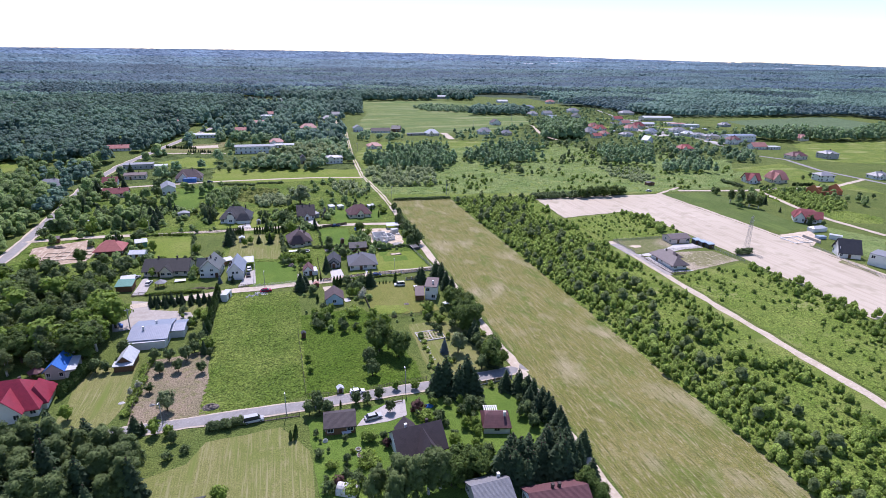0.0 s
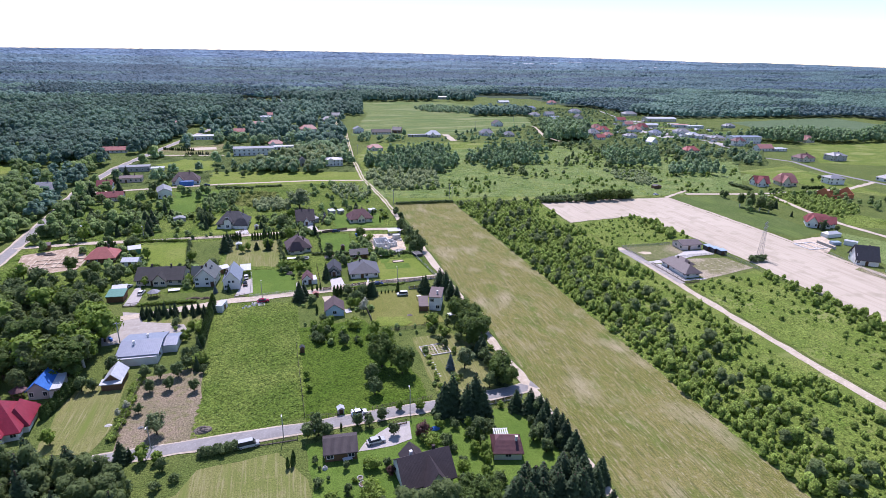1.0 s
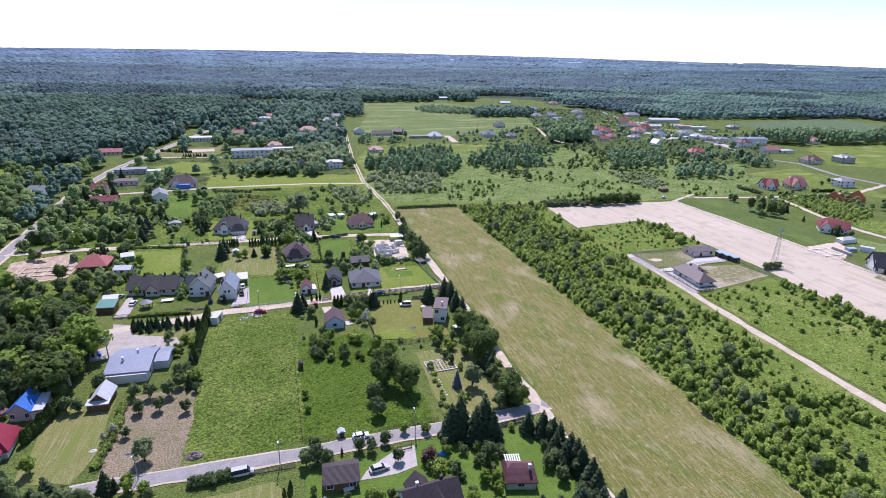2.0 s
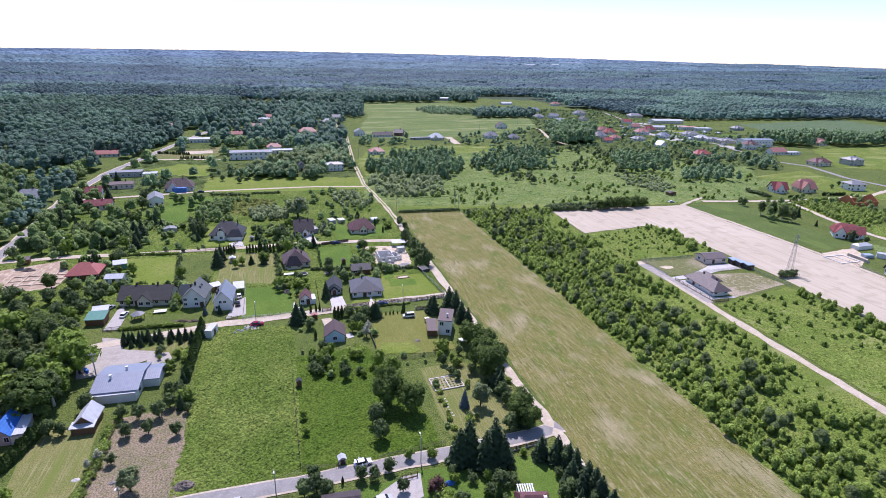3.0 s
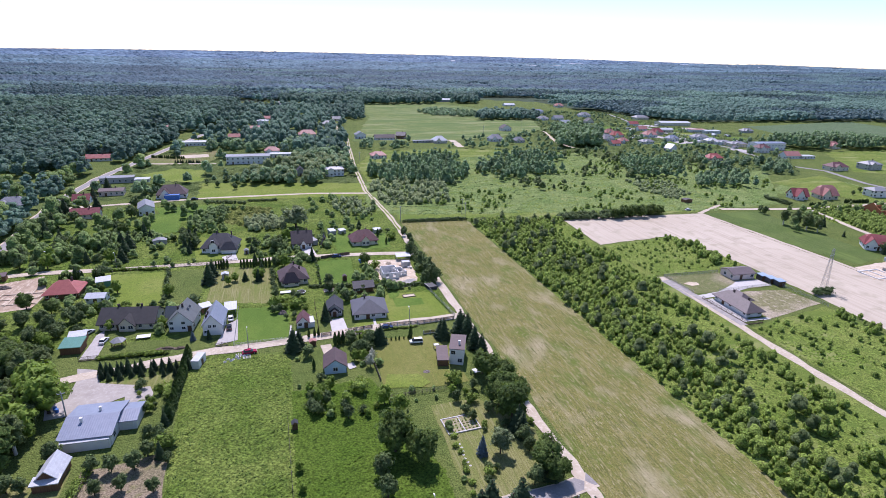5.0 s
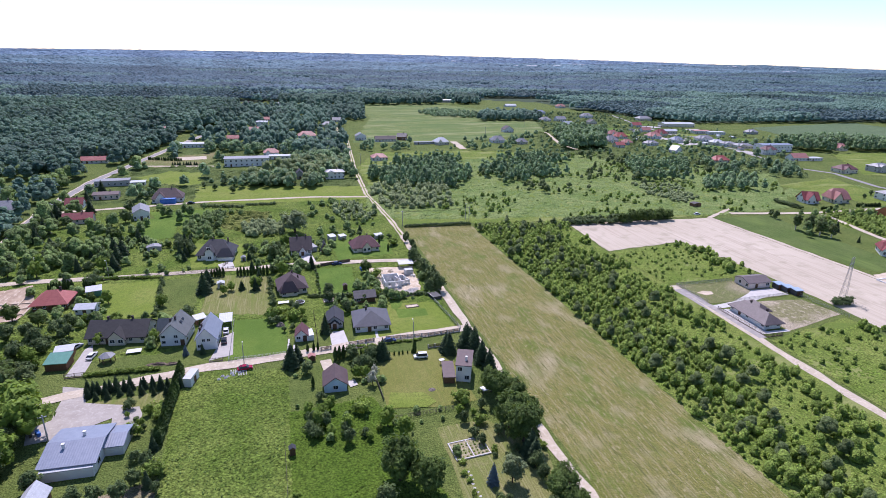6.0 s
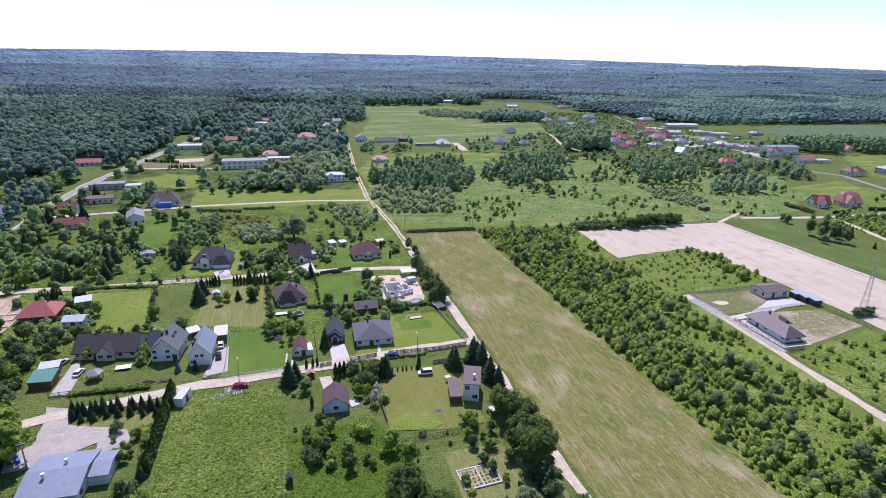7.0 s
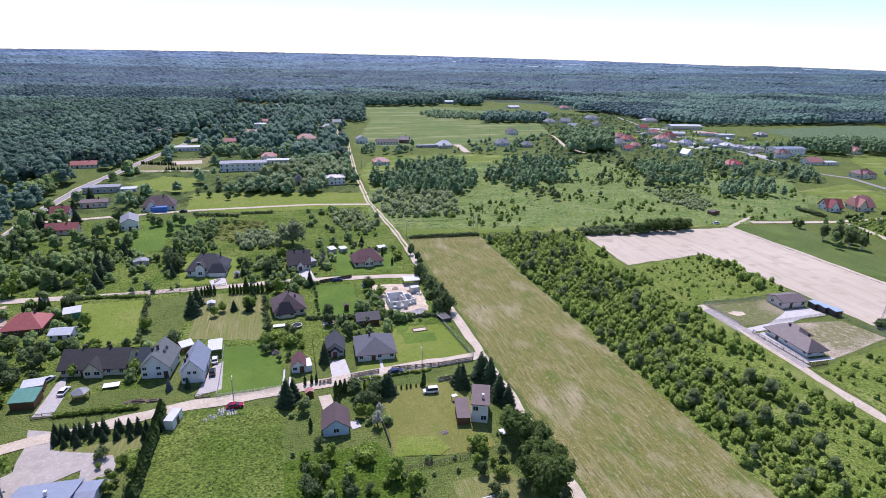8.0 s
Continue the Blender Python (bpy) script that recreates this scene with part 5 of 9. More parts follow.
house((354.0, 347.3), (364.0, 344.3), 9.0, 3.2, 7.6, "gable_x", R_DULL, WHITE, "white villa with a red roof", 0.8, "W.D.W", "W.W/W", "W.W/W", chimneys=((1, 1.5),), wings=((-1.5, -4.5, 5.5, 5, 3.6, 7.8, "gable_y", "W.W"),))
house((375.0, 344.1), (387.0, 340.3), 10.5, 3.4, 9.6, "mansard", R_PINK, CREAM, "cream villa with a steep orange-red roof", 0.8, "W.D.W", "W.W", "W.W", chimneys=((1, 1),), wings=((-2.5, -4.5, 5.5, 5, 3.8, 8.2, "gable_y", "W.W"),))
house((421.5, 340.5), (433.5, 338.3), 10.0, 5.4, 7.2, "hip", R_GREY, WHITE, "two-storey white house with a grey roof", 0.8, "W.W.G/W.W.W", "", "W.W/W.W", 2)
house((287.1, 227.9), (296.9, 228.1), 4.5, 2.1, 3.2, "hip", R_WHITE, WHITE, "white party tent with a pointed roof", 0.1, "", "", "", category="tent", name="party_tent")
house((284.9, 216.9), (288.5, 212.1), 3.0, 2.5, 2.6, "flat", R_WHITE, WHITE, "white site container beside a party tent", 0.03, "", "", "", category="container", name="site_container")

# hamlets and single houses further off: front middle, width, depth, turn, eave, ridge
for x, y, w, d, turn, e, r, kind, rm, wm, label in (
    (-67.8, 425.1, 20, 13, 3, 3.2, 9.0, "hip", R_BROWN, WHITE, "large white villa with a brown roof"),
    (-105.8, 439.3, 16, 10, 4, 3.4, 4.6, "gable_x", R_BROWN, PINKW, "pinkish house with a low brown roof"),
    (-112.1, 478.8, 24, 9, 4, 4.0, 4.4, "flat", R_GREY, GREYW, "long grey flat-roofed hall"),
    (-95.3, 476.1, 10, 7, 4, 3.0, 3.6, "flat", R_WHITE, WHITE, "small white flat-roofed outbuilding beside a hall"),
    (-105.5, 384.3, 16, 8, 2, 3.0, 6.0, "gable_x", R_DULL, PINKW, "pinkish house with a red roof"),
    (-74.5, 386.3, 9, 16, 12, 4.6, 7.0, "gable_y", R_GREY, WHITE, "barn with a grey roof and white gable"),
    (-117.3, 419.0, 10, 8, 2, 3.0, 6.5, "gable_x", R_DULL, WHITE, "house with a red roof"),
    (-151.0, 411.5, 18, 13, 3, 3.2, 7.6, "hip", R_GREY, WHITE, "white villa with a pale roof"),
    (-147.8, 571.3, 22, 9, 3, 3.0, 6.0, "gable_x", R_ORANGE, WHITE, "long house with an orange roof among trees"),
    (-82.6, 649.1, 26, 12, 2, 4.0, 5.0, "gable_x", R_WHITE, WHITE, "greenhouse-like hall with a white roof"),
    (-138.3, 789.3, 22, 9, 2, 3.0, 5.5, "gable_x", R_PINK, WHITE, "house with a faded red roof at the wood's edge"),
    (-26.3, 541.9, 40, 14, 2, 6.6, 6.7, "flat", R_GREY, WHITE, "long white two-storey flat-roofed building"),
    (-7.1, 587.6, 15, 11, 2, 4.0, 7.5, "hip", R_PINK, WHITE, "white house with a pink-red roof"),
    (1.1, 571.9, 22, 9, 2, 3.2, 3.4, "flat", R_WHITE, WHITE, "long white flat-roofed storage shed"),
    (30.7, 700.1, 22, 15, 2, 4.0, 9.0, "hip", R_PINK, WHITE, "villa with a bright red hipped roof"),
    (41.0, 479.7, 16, 11, 2, 5.5, 7.0, "hip", R_GREY, WHITE, "two-storey white house with a grey roof"),
    (15.0, 483.6, 9, 9, 2, 3.0, 7.6, "gable_y", R_DARK, GREYW, "grey house with a steep dark roof"),
    (88.5, 553.3, 16, 12, 2, 3.2, 6.5, "hip", R_PINK, WHITE, "bungalow with a pinkish roof"),
    (-20.9, 814.1, 16, 12, 2, 7.0, 8.0, "hip", R_LIGHT, WHITE, "tall white house with a pale roof"),
    (-46.7, 692.0, 16, 9, 2, 3.0, 6.5, "gable_x", R_ORANGE, CREAM, "house with an orange-red roof"),
    (-28.6, 768.6, 18, 9, 2, 3.0, 6.0, "gable_x", R_PINK, WHITE, "house with a pink-red roof"),
    (-55.5, 1143.4, 18, 12, 2, 3.0, 8.0, "hip", R_DBROWN, WHITE, "house with a brown roof by the woods"),
    (3.9, 1131.5, 20, 14, 2, 3.0, 7.5, "hip", R_GREY, WHITE, "house with a pale hipped roof"),
    (64.5, 808.6, 20, 12, 2, 3.5, 7.5, "hip", R_GREY, CREAM, "house with a grey roof"),
    (79.8, 869.0, 14, 10, 2, 3.0, 7.0, "gable_x", R_GREY, WHITE, "house with a pale grey roof"),
    (89.4, 683.8, 13, 11, 4, 5.0, 8.6, "gable_y", R_GREY, WHITE, "two-storey white house with a grey gable"),
    (115.2, 670.8, 26, 10, 2, 3.0, 6.6, "gable_x", R_DBROWN, WHITE, "long bungalow with a brown roof"),
    (134.4, 679.4, 12, 14, -20, 4.0, 8.0, "gable_x", R_DARK, WOODW, "brown house with a dark roof"),
    (172.5, 639.7, 17, 14, 4, 3.4, 8.4, "hip", R_LIGHT, CREAM, "house with a pale grey hipped roof"),
    (154.0, 646.6, 26, 5, 2, 2.6, 3.0, "flat", R_GREY, GREYW, "row of grey outbuildings"),
    (242.2, 647.6, 18, 13, 2, 3.4, 8.4, "hip", R_GREY, WHITE, "white villa with a pale grey roof"),
    (291.2, 737.2, 15, 13, 2, 4.0, 9.0, "gable_y", R_DBROWN, WHITE, "house with a brown roof and white gable"),
    (265.7, 634.8, 14, 10, 2, 3.0, 7.0, "hip", R_GREY, CREAM, "house with a grey hipped roof"),
    (348.0, 1232.7, 44, 16, 2, 5.0, 7.0, "gable_x", R_LIGHT, GREYW, "long pale farm hall on the meadow"),
):
    small_house(x, y, w, d, turn, e, r, kind, rm, wm, label)
for x, y, w, d, turn, e, r, kind, rm, wm, label in (
    (406.6, 862.2, 18, 14, 2, 3.2, 7.5, "hip", R_GREY, WHITE, "house with a pale roof"),
    (449.5, 972.4, 20, 13, 2, 4.0, 8.0, "hip", R_BLUEGREY, WHITE, "house with a blue-grey roof"),
    (432.1, 861.1, 18, 13, 2, 4.0, 8.5, "gable_x", R_GREY, WHITE, "house with a grey roof"),
    (412.8, 802.0, 16, 10, 2, 3.0, 7.5, "gable_x", R_LIGHT, WHITE, "house with a pale roof"),
    (555.8, 1099.1, 20, 13, 2, 4.0, 9.0, "hip", R_PINK, WHITE, "house with a faded red roof"),
    (505.8, 906.4, 22, 15, 2, 4.0, 9.0, "hip", R_GREY, WHITE, "large house with a pale hipped roof"),
    (462.3, 815.6, 14, 12, 2, 4.0, 9.0, "gable_y", R_DARK, CREAM, "house with a dark steep roof"),
    (382.3, 633.2, 18, 14, 12, 3.6, 9.0, "hip", R_GREY, WHITE, "white house with a grey roof"),
    (414.1, 663.9, 18, 12, 5, 3.4, 8.5, "hip", R_ORANGE, WHITE, "house with an orange-red roof"),
    (417.9, 687.9, 15, 11, 5, 3.4, 8.5, "hip", R_PINK, WHITE, "house with a faded red roof"),
    (391.8, 616.4, 13, 10, 5, 3.2, 7.0, "hip", R_PINK, WHITE, "house with a faded red roof"),
    (369.9, 598.6, 13, 9, 5, 3.2, 6.5, "gable_x", R_ORANGE, WHITE, "low house with an orange-red roof"),
    (460.4, 659.5, 20, 14, 5, 4.0, 9.0, "hip", R_PINK, WHITE, "villa with a faded red roof"),
    (486.5, 681.8, 20, 12, 5, 4.0, 9.5, "hip", R_DULL, CREAM, "villa with a red roof"),
    (467.4, 624.5, 16, 12, 5, 4.0, 8.0, "hip", R_BLUEGREY, WHITE, "white house with a blue-grey roof"),
    (419.2, 608.3, 18, 11, 5, 3.0, 6.0, "hip", R_GREY, WHITE, "bungalow with a grey roof"),
    (410.6, 552.2, 12, 10, 15, 4.0, 9.0, "gable_y", R_LIGHT, WHITE, "white house with a pale steep roof"),
    (589.1, 863.4, 28, 17, 2, 4.0, 8.0, "hip", R_GREY, CREAM, "large house with a pale hipped roof"),
    (585.9, 774.9, 56, 22, -8, 5.0, 7.0, "gable_x", R_WHITE, CREAM, "long cream hall with a white roof"),
    (518.3, 705.5, 20, 12, -8, 4.0, 6.0, "gable_x", R_LIGHT, CREAM, "cream outbuilding of a long hall"),
    (515.6, 779.5, 18, 10, 5, 3.5, 7.5, "gable_x", R_ORANGE, WHITE, "house with an orange roof"),
    (490.7, 721.5, 16, 10, 5, 3.5, 7.5, "gable_x", R_PINK, WHITE, "house with a faded red roof"),
    (513.0, 631.0, 22, 14, -8, 4.0, 8.0, "hip", R_GREY, WHITE, "house with a pale roof"),
    (503.4, 599.2, 16, 12, -8, 4.0, 7.5, "hip", R_WHITE, CREAM, "cream house with a whitish roof"),
    (566.3, 701.5, 26, 12, -8, 4.0, 4.4, "flat", R_PINK, WHITE, "flat-roofed building with a pinkish roof"),
    (579.3, 686.8, 26, 12, -8, 4.0, 4.4, "flat", R_WHITE, WHITE, "long white flat-roofed village building"),
    (509.9, 588.1, 20, 14, -8, 4.0, 6.0, "hip", R_GREY, WHITE, "white house with a grey roof"),
    (516.9, 572.3, 22, 13, -8, 4.0, 6.5, "hip", R_GREY, CREAM, "cream house with a grey roof"),
    (535.7, 546.2, 44, 16, -4, 8.0, 9.0, "gable_x", R_BLUEGREY, WHITE, "long two-storey building with a blue-grey roof"),
    (511.7, 531.0, 16, 12, -4, 6.0, 10.0, "hip", R_MAROON, WHITE, "tall house with a maroon roof"),
    (511.8, 493.6, 20, 12, -4, 3.6, 8.0, "gable_x", R_PINK, WHITE, "white house with a faded red roof"),
    (529.2, 491.2, 18, 9, -4, 3.0, 4.0, "flat", R_WHITE, WHITE, "white flat-roofed outbuilding of a house"),
    (629.4, 544.6, 18, 13, -4, 4.0, 9.0, "hip", R_PINK, CREAM, "lone cream house with a pale red roof"),
    (499.6, 431.1, 20, 13, -4, 4.0, 8.0, "hip", R_MAROON, CREAM, "house with a maroon roof"),
    (538.7, 428.6, 18, 14, -4, 5.6, 8.6, "hip", R_GREY, GREYW, "grey two-storey house with a hipped roof"),
    (416.1, 494.9, 18, 12, -4, 3.2, 7.5, "hip", R_ORANGE, CREAM, "house with an orange roof behind bushes"),
    (641.3, 688.4, 18, 12, -4, 3.4, 7.0, "hip", R_GREY, GREYW, "grey house behind trees"),
    (487.2, 338.1, 16, 11, -4, 3.2, 6.5, "hip", R_GREY, WHITE, "house with a grey roof"),
    (-15.5, 881.7, 12, 9, 2, 3.0, 6.5, "gable_x", R_ORANGE, WHITE, "small house with an orange roof"),
    (456.4, 1126.6, 26, 14, 2, 3.0, 6.0, "gable_x", R_LIGHT, WHITE, "pale farm building among trees"),
    (-392.9, 1006.8, 40, 16, 2, 5.0, 9.0, "hip", R_GREY, CREAM, "large pale house at the wood's edge"),
):
    small_house(x, y, w, d, turn, e, r, kind, rm, wm, label)


# garden plots and yards of the hamlet
plots = random.Random(21)
for hx, hy in zip(*spots([(394.5, 655.7), (442.6, 575.6), (508.0, 525.9), (601.3, 661.7), (569.8, 844.7), (452.0, 800.0)], 30.0, np.random.default_rng(31), 0.8)):
    pw, pd, lean = plots.uniform(8, 15), plots.uniform(7, 13), plots.uniform(-0.2, 0.1)
    ring = [(hx + px * math.cos(lean) - py * math.sin(lean), hy + px * math.sin(lean) + py * math.cos(lean)) for px, py in ((-pw, -pd), (pw, -pd), (pw, pd), (-pw, pd))]
    ground_kind = plots.choice((("mown_garden", LAWN, "mown green garden of a hamlet house", "lawn"), ("paved_yard", PAVING, "pale paved yard of a hamlet house", "yard"), ("green_garden", VIVID, "lush green garden of a hamlet house", "lawn")))
    patch(ground_kind[0], ring, ground_kind[1], 0.08, ground_kind[2], 0.4, ground_kind[3])


# ---- trees and bushes near the camera ----
def several(kind, places, group="", wide=1.0):
    for x, y, h in places:
        plant(kind, x, y, h, wide, group)


def row_of(kind, a, b, count, h, spread=0.3, wide=1.0, group=""):
    """Plants in a row from a to b, slightly uneven."""
    for i in range(count):
        f = i / max(1, count - 1)
        plant(kind, a[0] + (b[0] - a[0]) * f + turner.uniform(-spread, spread), a[1] + (b[1] - a[1]) * f + turner.uniform(-spread, spread), h * turner.uniform(0.85, 1.15), wide, group)


def garden(poly, step, kinds, low, high, seed, keep=1.0, wide=1.0):
    """Mixed planting scattered over a plot."""
    rng = np.random.default_rng(seed)
    x, y = spots(poly, step, rng, keep)
    for hx, hy, r in FOOT:
        far = np.hypot(x - hx, y - hy) > r * 0.92
        x, y = x[far], y[far]
    for x, y in zip(x, y):
        plant(kinds[int(rng.integers(len(kinds)))], x, y, float(rng.uniform(low, high)), wide)


several("willow", [(-34.2, 136.6, 7.5), (49.3, 147.5, 8.0)])
plant("willow", 7.3, 345.2, 15.0, 1.5)
several("oak", [(25.0, 154.2, 12.0), (30.3, 149.4, 10.0), (57.4, 159.9, 12.0), (56.0, 165.9, 11.0), (57.2, 140.0, 10.0), (58.2, 135.7, 8.0), (57.6, 177.5, 10.0), (60.8, 174.6, 9.0), (62.1, 168.3, 8.0), (57.2, 182.1, 8.5)])
several("round", [(20.8, 147.2, 6.6), (20.6, 140.4, 6.4), (-39.6, 156.4, 4.5), (-34.6, 156.5, 4.5), (-27.8, 154.2, 4.2), (-40.4, 146.6, 3.4), (-38.1, 163.2, 5.0), (-33.3, 162.7, 5.5), (-42.2, 164.2, 4.8),
                  (-31.4, 166.8, 5.0), (-29.5, 171.8, 5.0), (15.6, 169.8, 4.5), (15.0, 173.4, 4.0), (10.6, 177.9, 4.5), (6.8, 179.7, 4.0), (23.6, 202.6, 5.5), (26.3, 206.0, 6.0), (21.3, 208.6, 5.0), (1.6, 125.9, 5.0), (4.2, 126.5, 5.5),
                  (6.2, 124.8, 5.0), (3.7, 130.5, 4.5), (14.0, 127.9, 4.2), (17.0, 126.9, 4.2), (20.7, 129.0, 4.2), (22.3, 122.0, 4.0)])
several("young", [(10.0, 181.4, 5.0), (8.5, 178.1, 5.0), (12.1, 183.8, 5.0), (25.7, 173.8, 6.5), (29.0, 168.5, 7.0), (15.7, 174.5, 5.0), (6.4, 184.3, 4.0), (-40.0, 235.3, 5.0), (-56.5, 236.8, 4.5), (-42.5, 263.3, 5.5), (-62.2, 269.9, 6.0),
                  (-21.6, 269.6, 4.5), (-19.1, 272.9, 4.5), (-9.8, 272.7, 6.5), (-57.7, 138.4, 5.0), (-35.4, 127.1, 5.0), (25.8, 131.9, 3.5), (31.2, 130.6, 3.5), (2.6, 153.3, 3.0), (3.0, 146.6, 2.6)])
several("blossom", [(24.9, 193.6, 5.0), (26.2, 198.1, 4.0), (-43.7, 149.1, 3.0), (-45.1, 146.7, 2.6)])
several("spruce", [(39.5, 128.5, 11.5), (37.2, 128.0, 10.0), (45.2, 126.6, 12.5), (42.5, 125.0, 10.5), (46.7, 124.5, 9.0), (58.3, 208.6, 9.5), (51.7, 205.9, 8.0), (50.9, 207.3, 7.0), (59.8, 205.1, 9.5), (60.1, 209.7, 7.0),
                   (59.8, 197.8, 8.5), (61.2, 194.5, 7.0), (2.6, 208.8, 8.5), (4.5, 211.3, 6.5), (30.4, 207.5, 7.5), (29.2, 207.2, 6.5), (-29.2, 272.8, 9.5), (-28.7, 281.0, 8.0), (-68.9, 306.4, 8.0), (-69.7, 315.6, 9.0), (-70.1, 325.5, 9.0),
                   (-15.2, 273.0, 4.5), (56.2, 124.4, 7.0), (59.4, 122.4, 8.0), (60.9, 119.8, 7.5), (61.7, 117.9, 7.5)], "", 1.35)
several("spruce", [(62.0, 113.1, 8.0), (62.4, 110.7, 8.0), (62.4, 108.2, 8.0), (62.6, 104.1, 8.0), (62.3, 101.2, 7.5), (64.5, 95.3, 7.0), (61.6, 86.3, 6.5), (61.9, 92.9, 6.5), (60.0, 111.3, 7.5), (59.4, 115.3, 7.0),
                   (-50.7, 122.6, 9.0), (-48.8, 124.1, 10.0), (-44.8, 120.2, 9.0), (-55.1, 125.7, 8.0), (-40.0, 128.2, 6.0), (41.3, 342.0, 4.0)], "", 1.45)
several("blue_spruce", [(44.9, 148.3, 6.0), (-40.3, 128.3, 5.0), (-29.0, 223.6, 4.0)])
garden([(41.1, 91.6), (45.6, 96.1), (60.0, 95.4), (57.8, 87.3), (49.5, 85.9), (40.4, 86.6)], 2.0, ("spruce",), 8.0, 11.0, 2, 1.0, 1.5)
several("tall", [(19.0, 92.0, 14.0), (22.0, 90.5, 13.0), (25.0, 91.5, 14.0), (28.0, 92.5, 13.0), (14.5, 94.0, 9.0), (13.0, 92.5, 9.0), (17.5, 89.0, 12.0)])
several("oak", [(34.0, 95.0, 8.5), (37.5, 94.0, 8.0), (30.5, 92.5, 8.0), (59.0, 83.5, 6.5), (60.5, 80.0, 5.5)])
several("thuja", [(41.6, 114.2, 5.0), (15.9, 209.9, 4.6), (17.2, 210.2, 4.6), (18.5, 210.7, 4.4), (40.9, 208.8, 4.4), (25.6, 211.0, 3.0), (24.1, 211.4, 2.6), (16.2, 204.4, 3.0), (-3.3, 116.7, 3.0), (-2.3, 116.9, 3.0), (-2.0, 118.6, 3.2), (7.8, 217.1, 3.0),
                  (9.7, 217.2, 3.0), (11.0, 217.5, 2.8), (8.3, 196.5, 3.4), (9.9, 127.7, 2.0)])
row_of("thuja", (-28.5, 211.6), (-29.0, 180.5), 26, 4.6, 0.15, 1.5, "clipped thuja hedge")
row_of("thuja", (-17.7, 288.8), (-5.8, 287.9), 10, 4.0, 0.1, 1.0, "thuja screen")
row_of("thuja", (-28.1, 289.4), (-23.6, 289.5), 5, 4.0, 0.1, 1.0, "thuja screen")
row_of("thuja", (-86.8, 286.3), (-79.8, 289.6), 9, 3.4, 0.1, 1.2, "thuja screen")
row_of("thuja", (-75.2, 288.5), (-72.1, 289.3), 4, 3.4, 0.1, 1.2, "thuja screen")
row_of("spruce", (-52.4, 207.6), (-27.9, 205.5), 15, 4.4, 0.8, 1.1, "young spruces")
row_of("spruce", (-50.5, 204.5), (-29.3, 202.5), 9, 3.2, 0.9, 1.1, "young spruces")
row_of("low", (-54.6, 217.2), (-35.4, 216.5), 26, 1.3, 0.2, 1.0, "clipped hedge")
row_of("bush", (-22.9, 125.5), (-15.6, 126.6), 9, 2.4, 0.3, 1.2, "roadside hedge")
row_of("low", (-72.3, 296.0), (-48.7, 292.9), 20, 1.5, 0.2, 1.0, "garden hedge")
row_of("bush", (10.6, 259.5), (58.4, 251.4), 34, 1.7, 0.2, 1.3, "clipped green hedge")
row_of("round", (59.3, 287.6), (61.7, 253.1), 9, 7.5, 1.0, 0.9, "trees by the track")
row_of("round", (62.5, 324.3), (61.7, 290.4), 6, 5.0, 1.0, 0.9, "trees by the track")
row_of("bush", (67, 344.5), (104, 342.5), 30, 2.0, 0.4, 1.3, "field hedge")
row_of("bush", (160, 335), (232, 333), 26, 4.2, 1.5, 1.3, "field-end bushes")
row_of("oak", (195.8, 328.2), (227.6, 329.0), 6, 7.5, 1.0, 1.2)
row_of("bush", (159.1, 331.9), (199.8, 327.5), 18, 3.4, 1.0, 1.4)
row_of("thuja", (-62.8, 149.7), (-59.0, 164.3), 20, 4.2, 0.2, 1.3, "boundary thujas")
row_of("low", (-43.8, 137.3), (-43.4, 164.5), 16, 1.4, 0.5, 1.3, "boundary bushes")
garden([(-23.8, 218.2), (-29.2, 239.3), (-30.4, 250.4), (-28.3, 249.9), (-21.8, 219.1)], 2.6, ("spruce", "thuja", "thuja"), 2.5, 4.5, 21)
garden([(2.2, 117.6), (8.1, 113.9), (21.0, 115.1), (16.8, 92.7), (2.7, 96.3)], 3.3, ("bush", "round", "low", "low", "copper", "young", "round"), 1.2, 3.8, 22, 0.8)
garden([(29.2, 125.5), (48.3, 123.5), (43.3, 109.4), (43.1, 100.7), (36.8, 90.9), (30.2, 90.9), (34.4, 107.2), (27.6, 118.2)], 2.9, ("bush", "round", "low", "bush", "young", "round", "copper"), 1.3, 4.5, 23, 0.8)
garden([(55.6, 124.6), (63.5, 122.6), (60.4, 100.6), (60.5, 96.3), (55.1, 97.7)], 3.2, ("spruce", "bush", "round"), 2.5, 6.0, 24, 0.6)
garden([(39.9, 167.5), (62.6, 157.8), (59.5, 134.4), (38.2, 134.8)], 5.0, ("bush", "low", "round"), 1.2, 3.2, 25, 0.5)
garden([(2.3, 216.1), (7.7, 214.8), (9.7, 196.2), (23.2, 190.5), (24.8, 175.8), (24.4, 167.2), (3.5, 172.6), (1.4, 193.7)], 6.0, ("bush", "round", "low", "young"), 1.8, 4.2, 26, 0.6)
garden([(20.4, 214.6), (29.4, 209.5), (24.3, 197.3), (20.0, 198.4)], 4.0, ("bush", "round", "young", "thuja"), 2.5, 5.5, 27, 0.8)
garden([(46.7, 180.3), (52.1, 178.9), (51.8, 170.9), (44.3, 165.5), (40.5, 170.0)], 3.6, ("bush", "round", "low", "young"), 2.0, 4.5, 28, 0.7)
garden([(-5.0, 265.8), (-0.1, 255.6), (9.9, 244.9), (10.3, 220.1), (2.4, 228.4), (-5.3, 240.8)], 4.6, ("bush", "round", "low", "young"), 1.8, 4.6, 29, 0.65)
garden([(33.7, 286.9), (40.5, 282.3), (38.9, 251.1), (28.5, 249.1)], 4.2, ("bush", "round", "low", "young"), 1.8, 4.4, 30, 0.6)
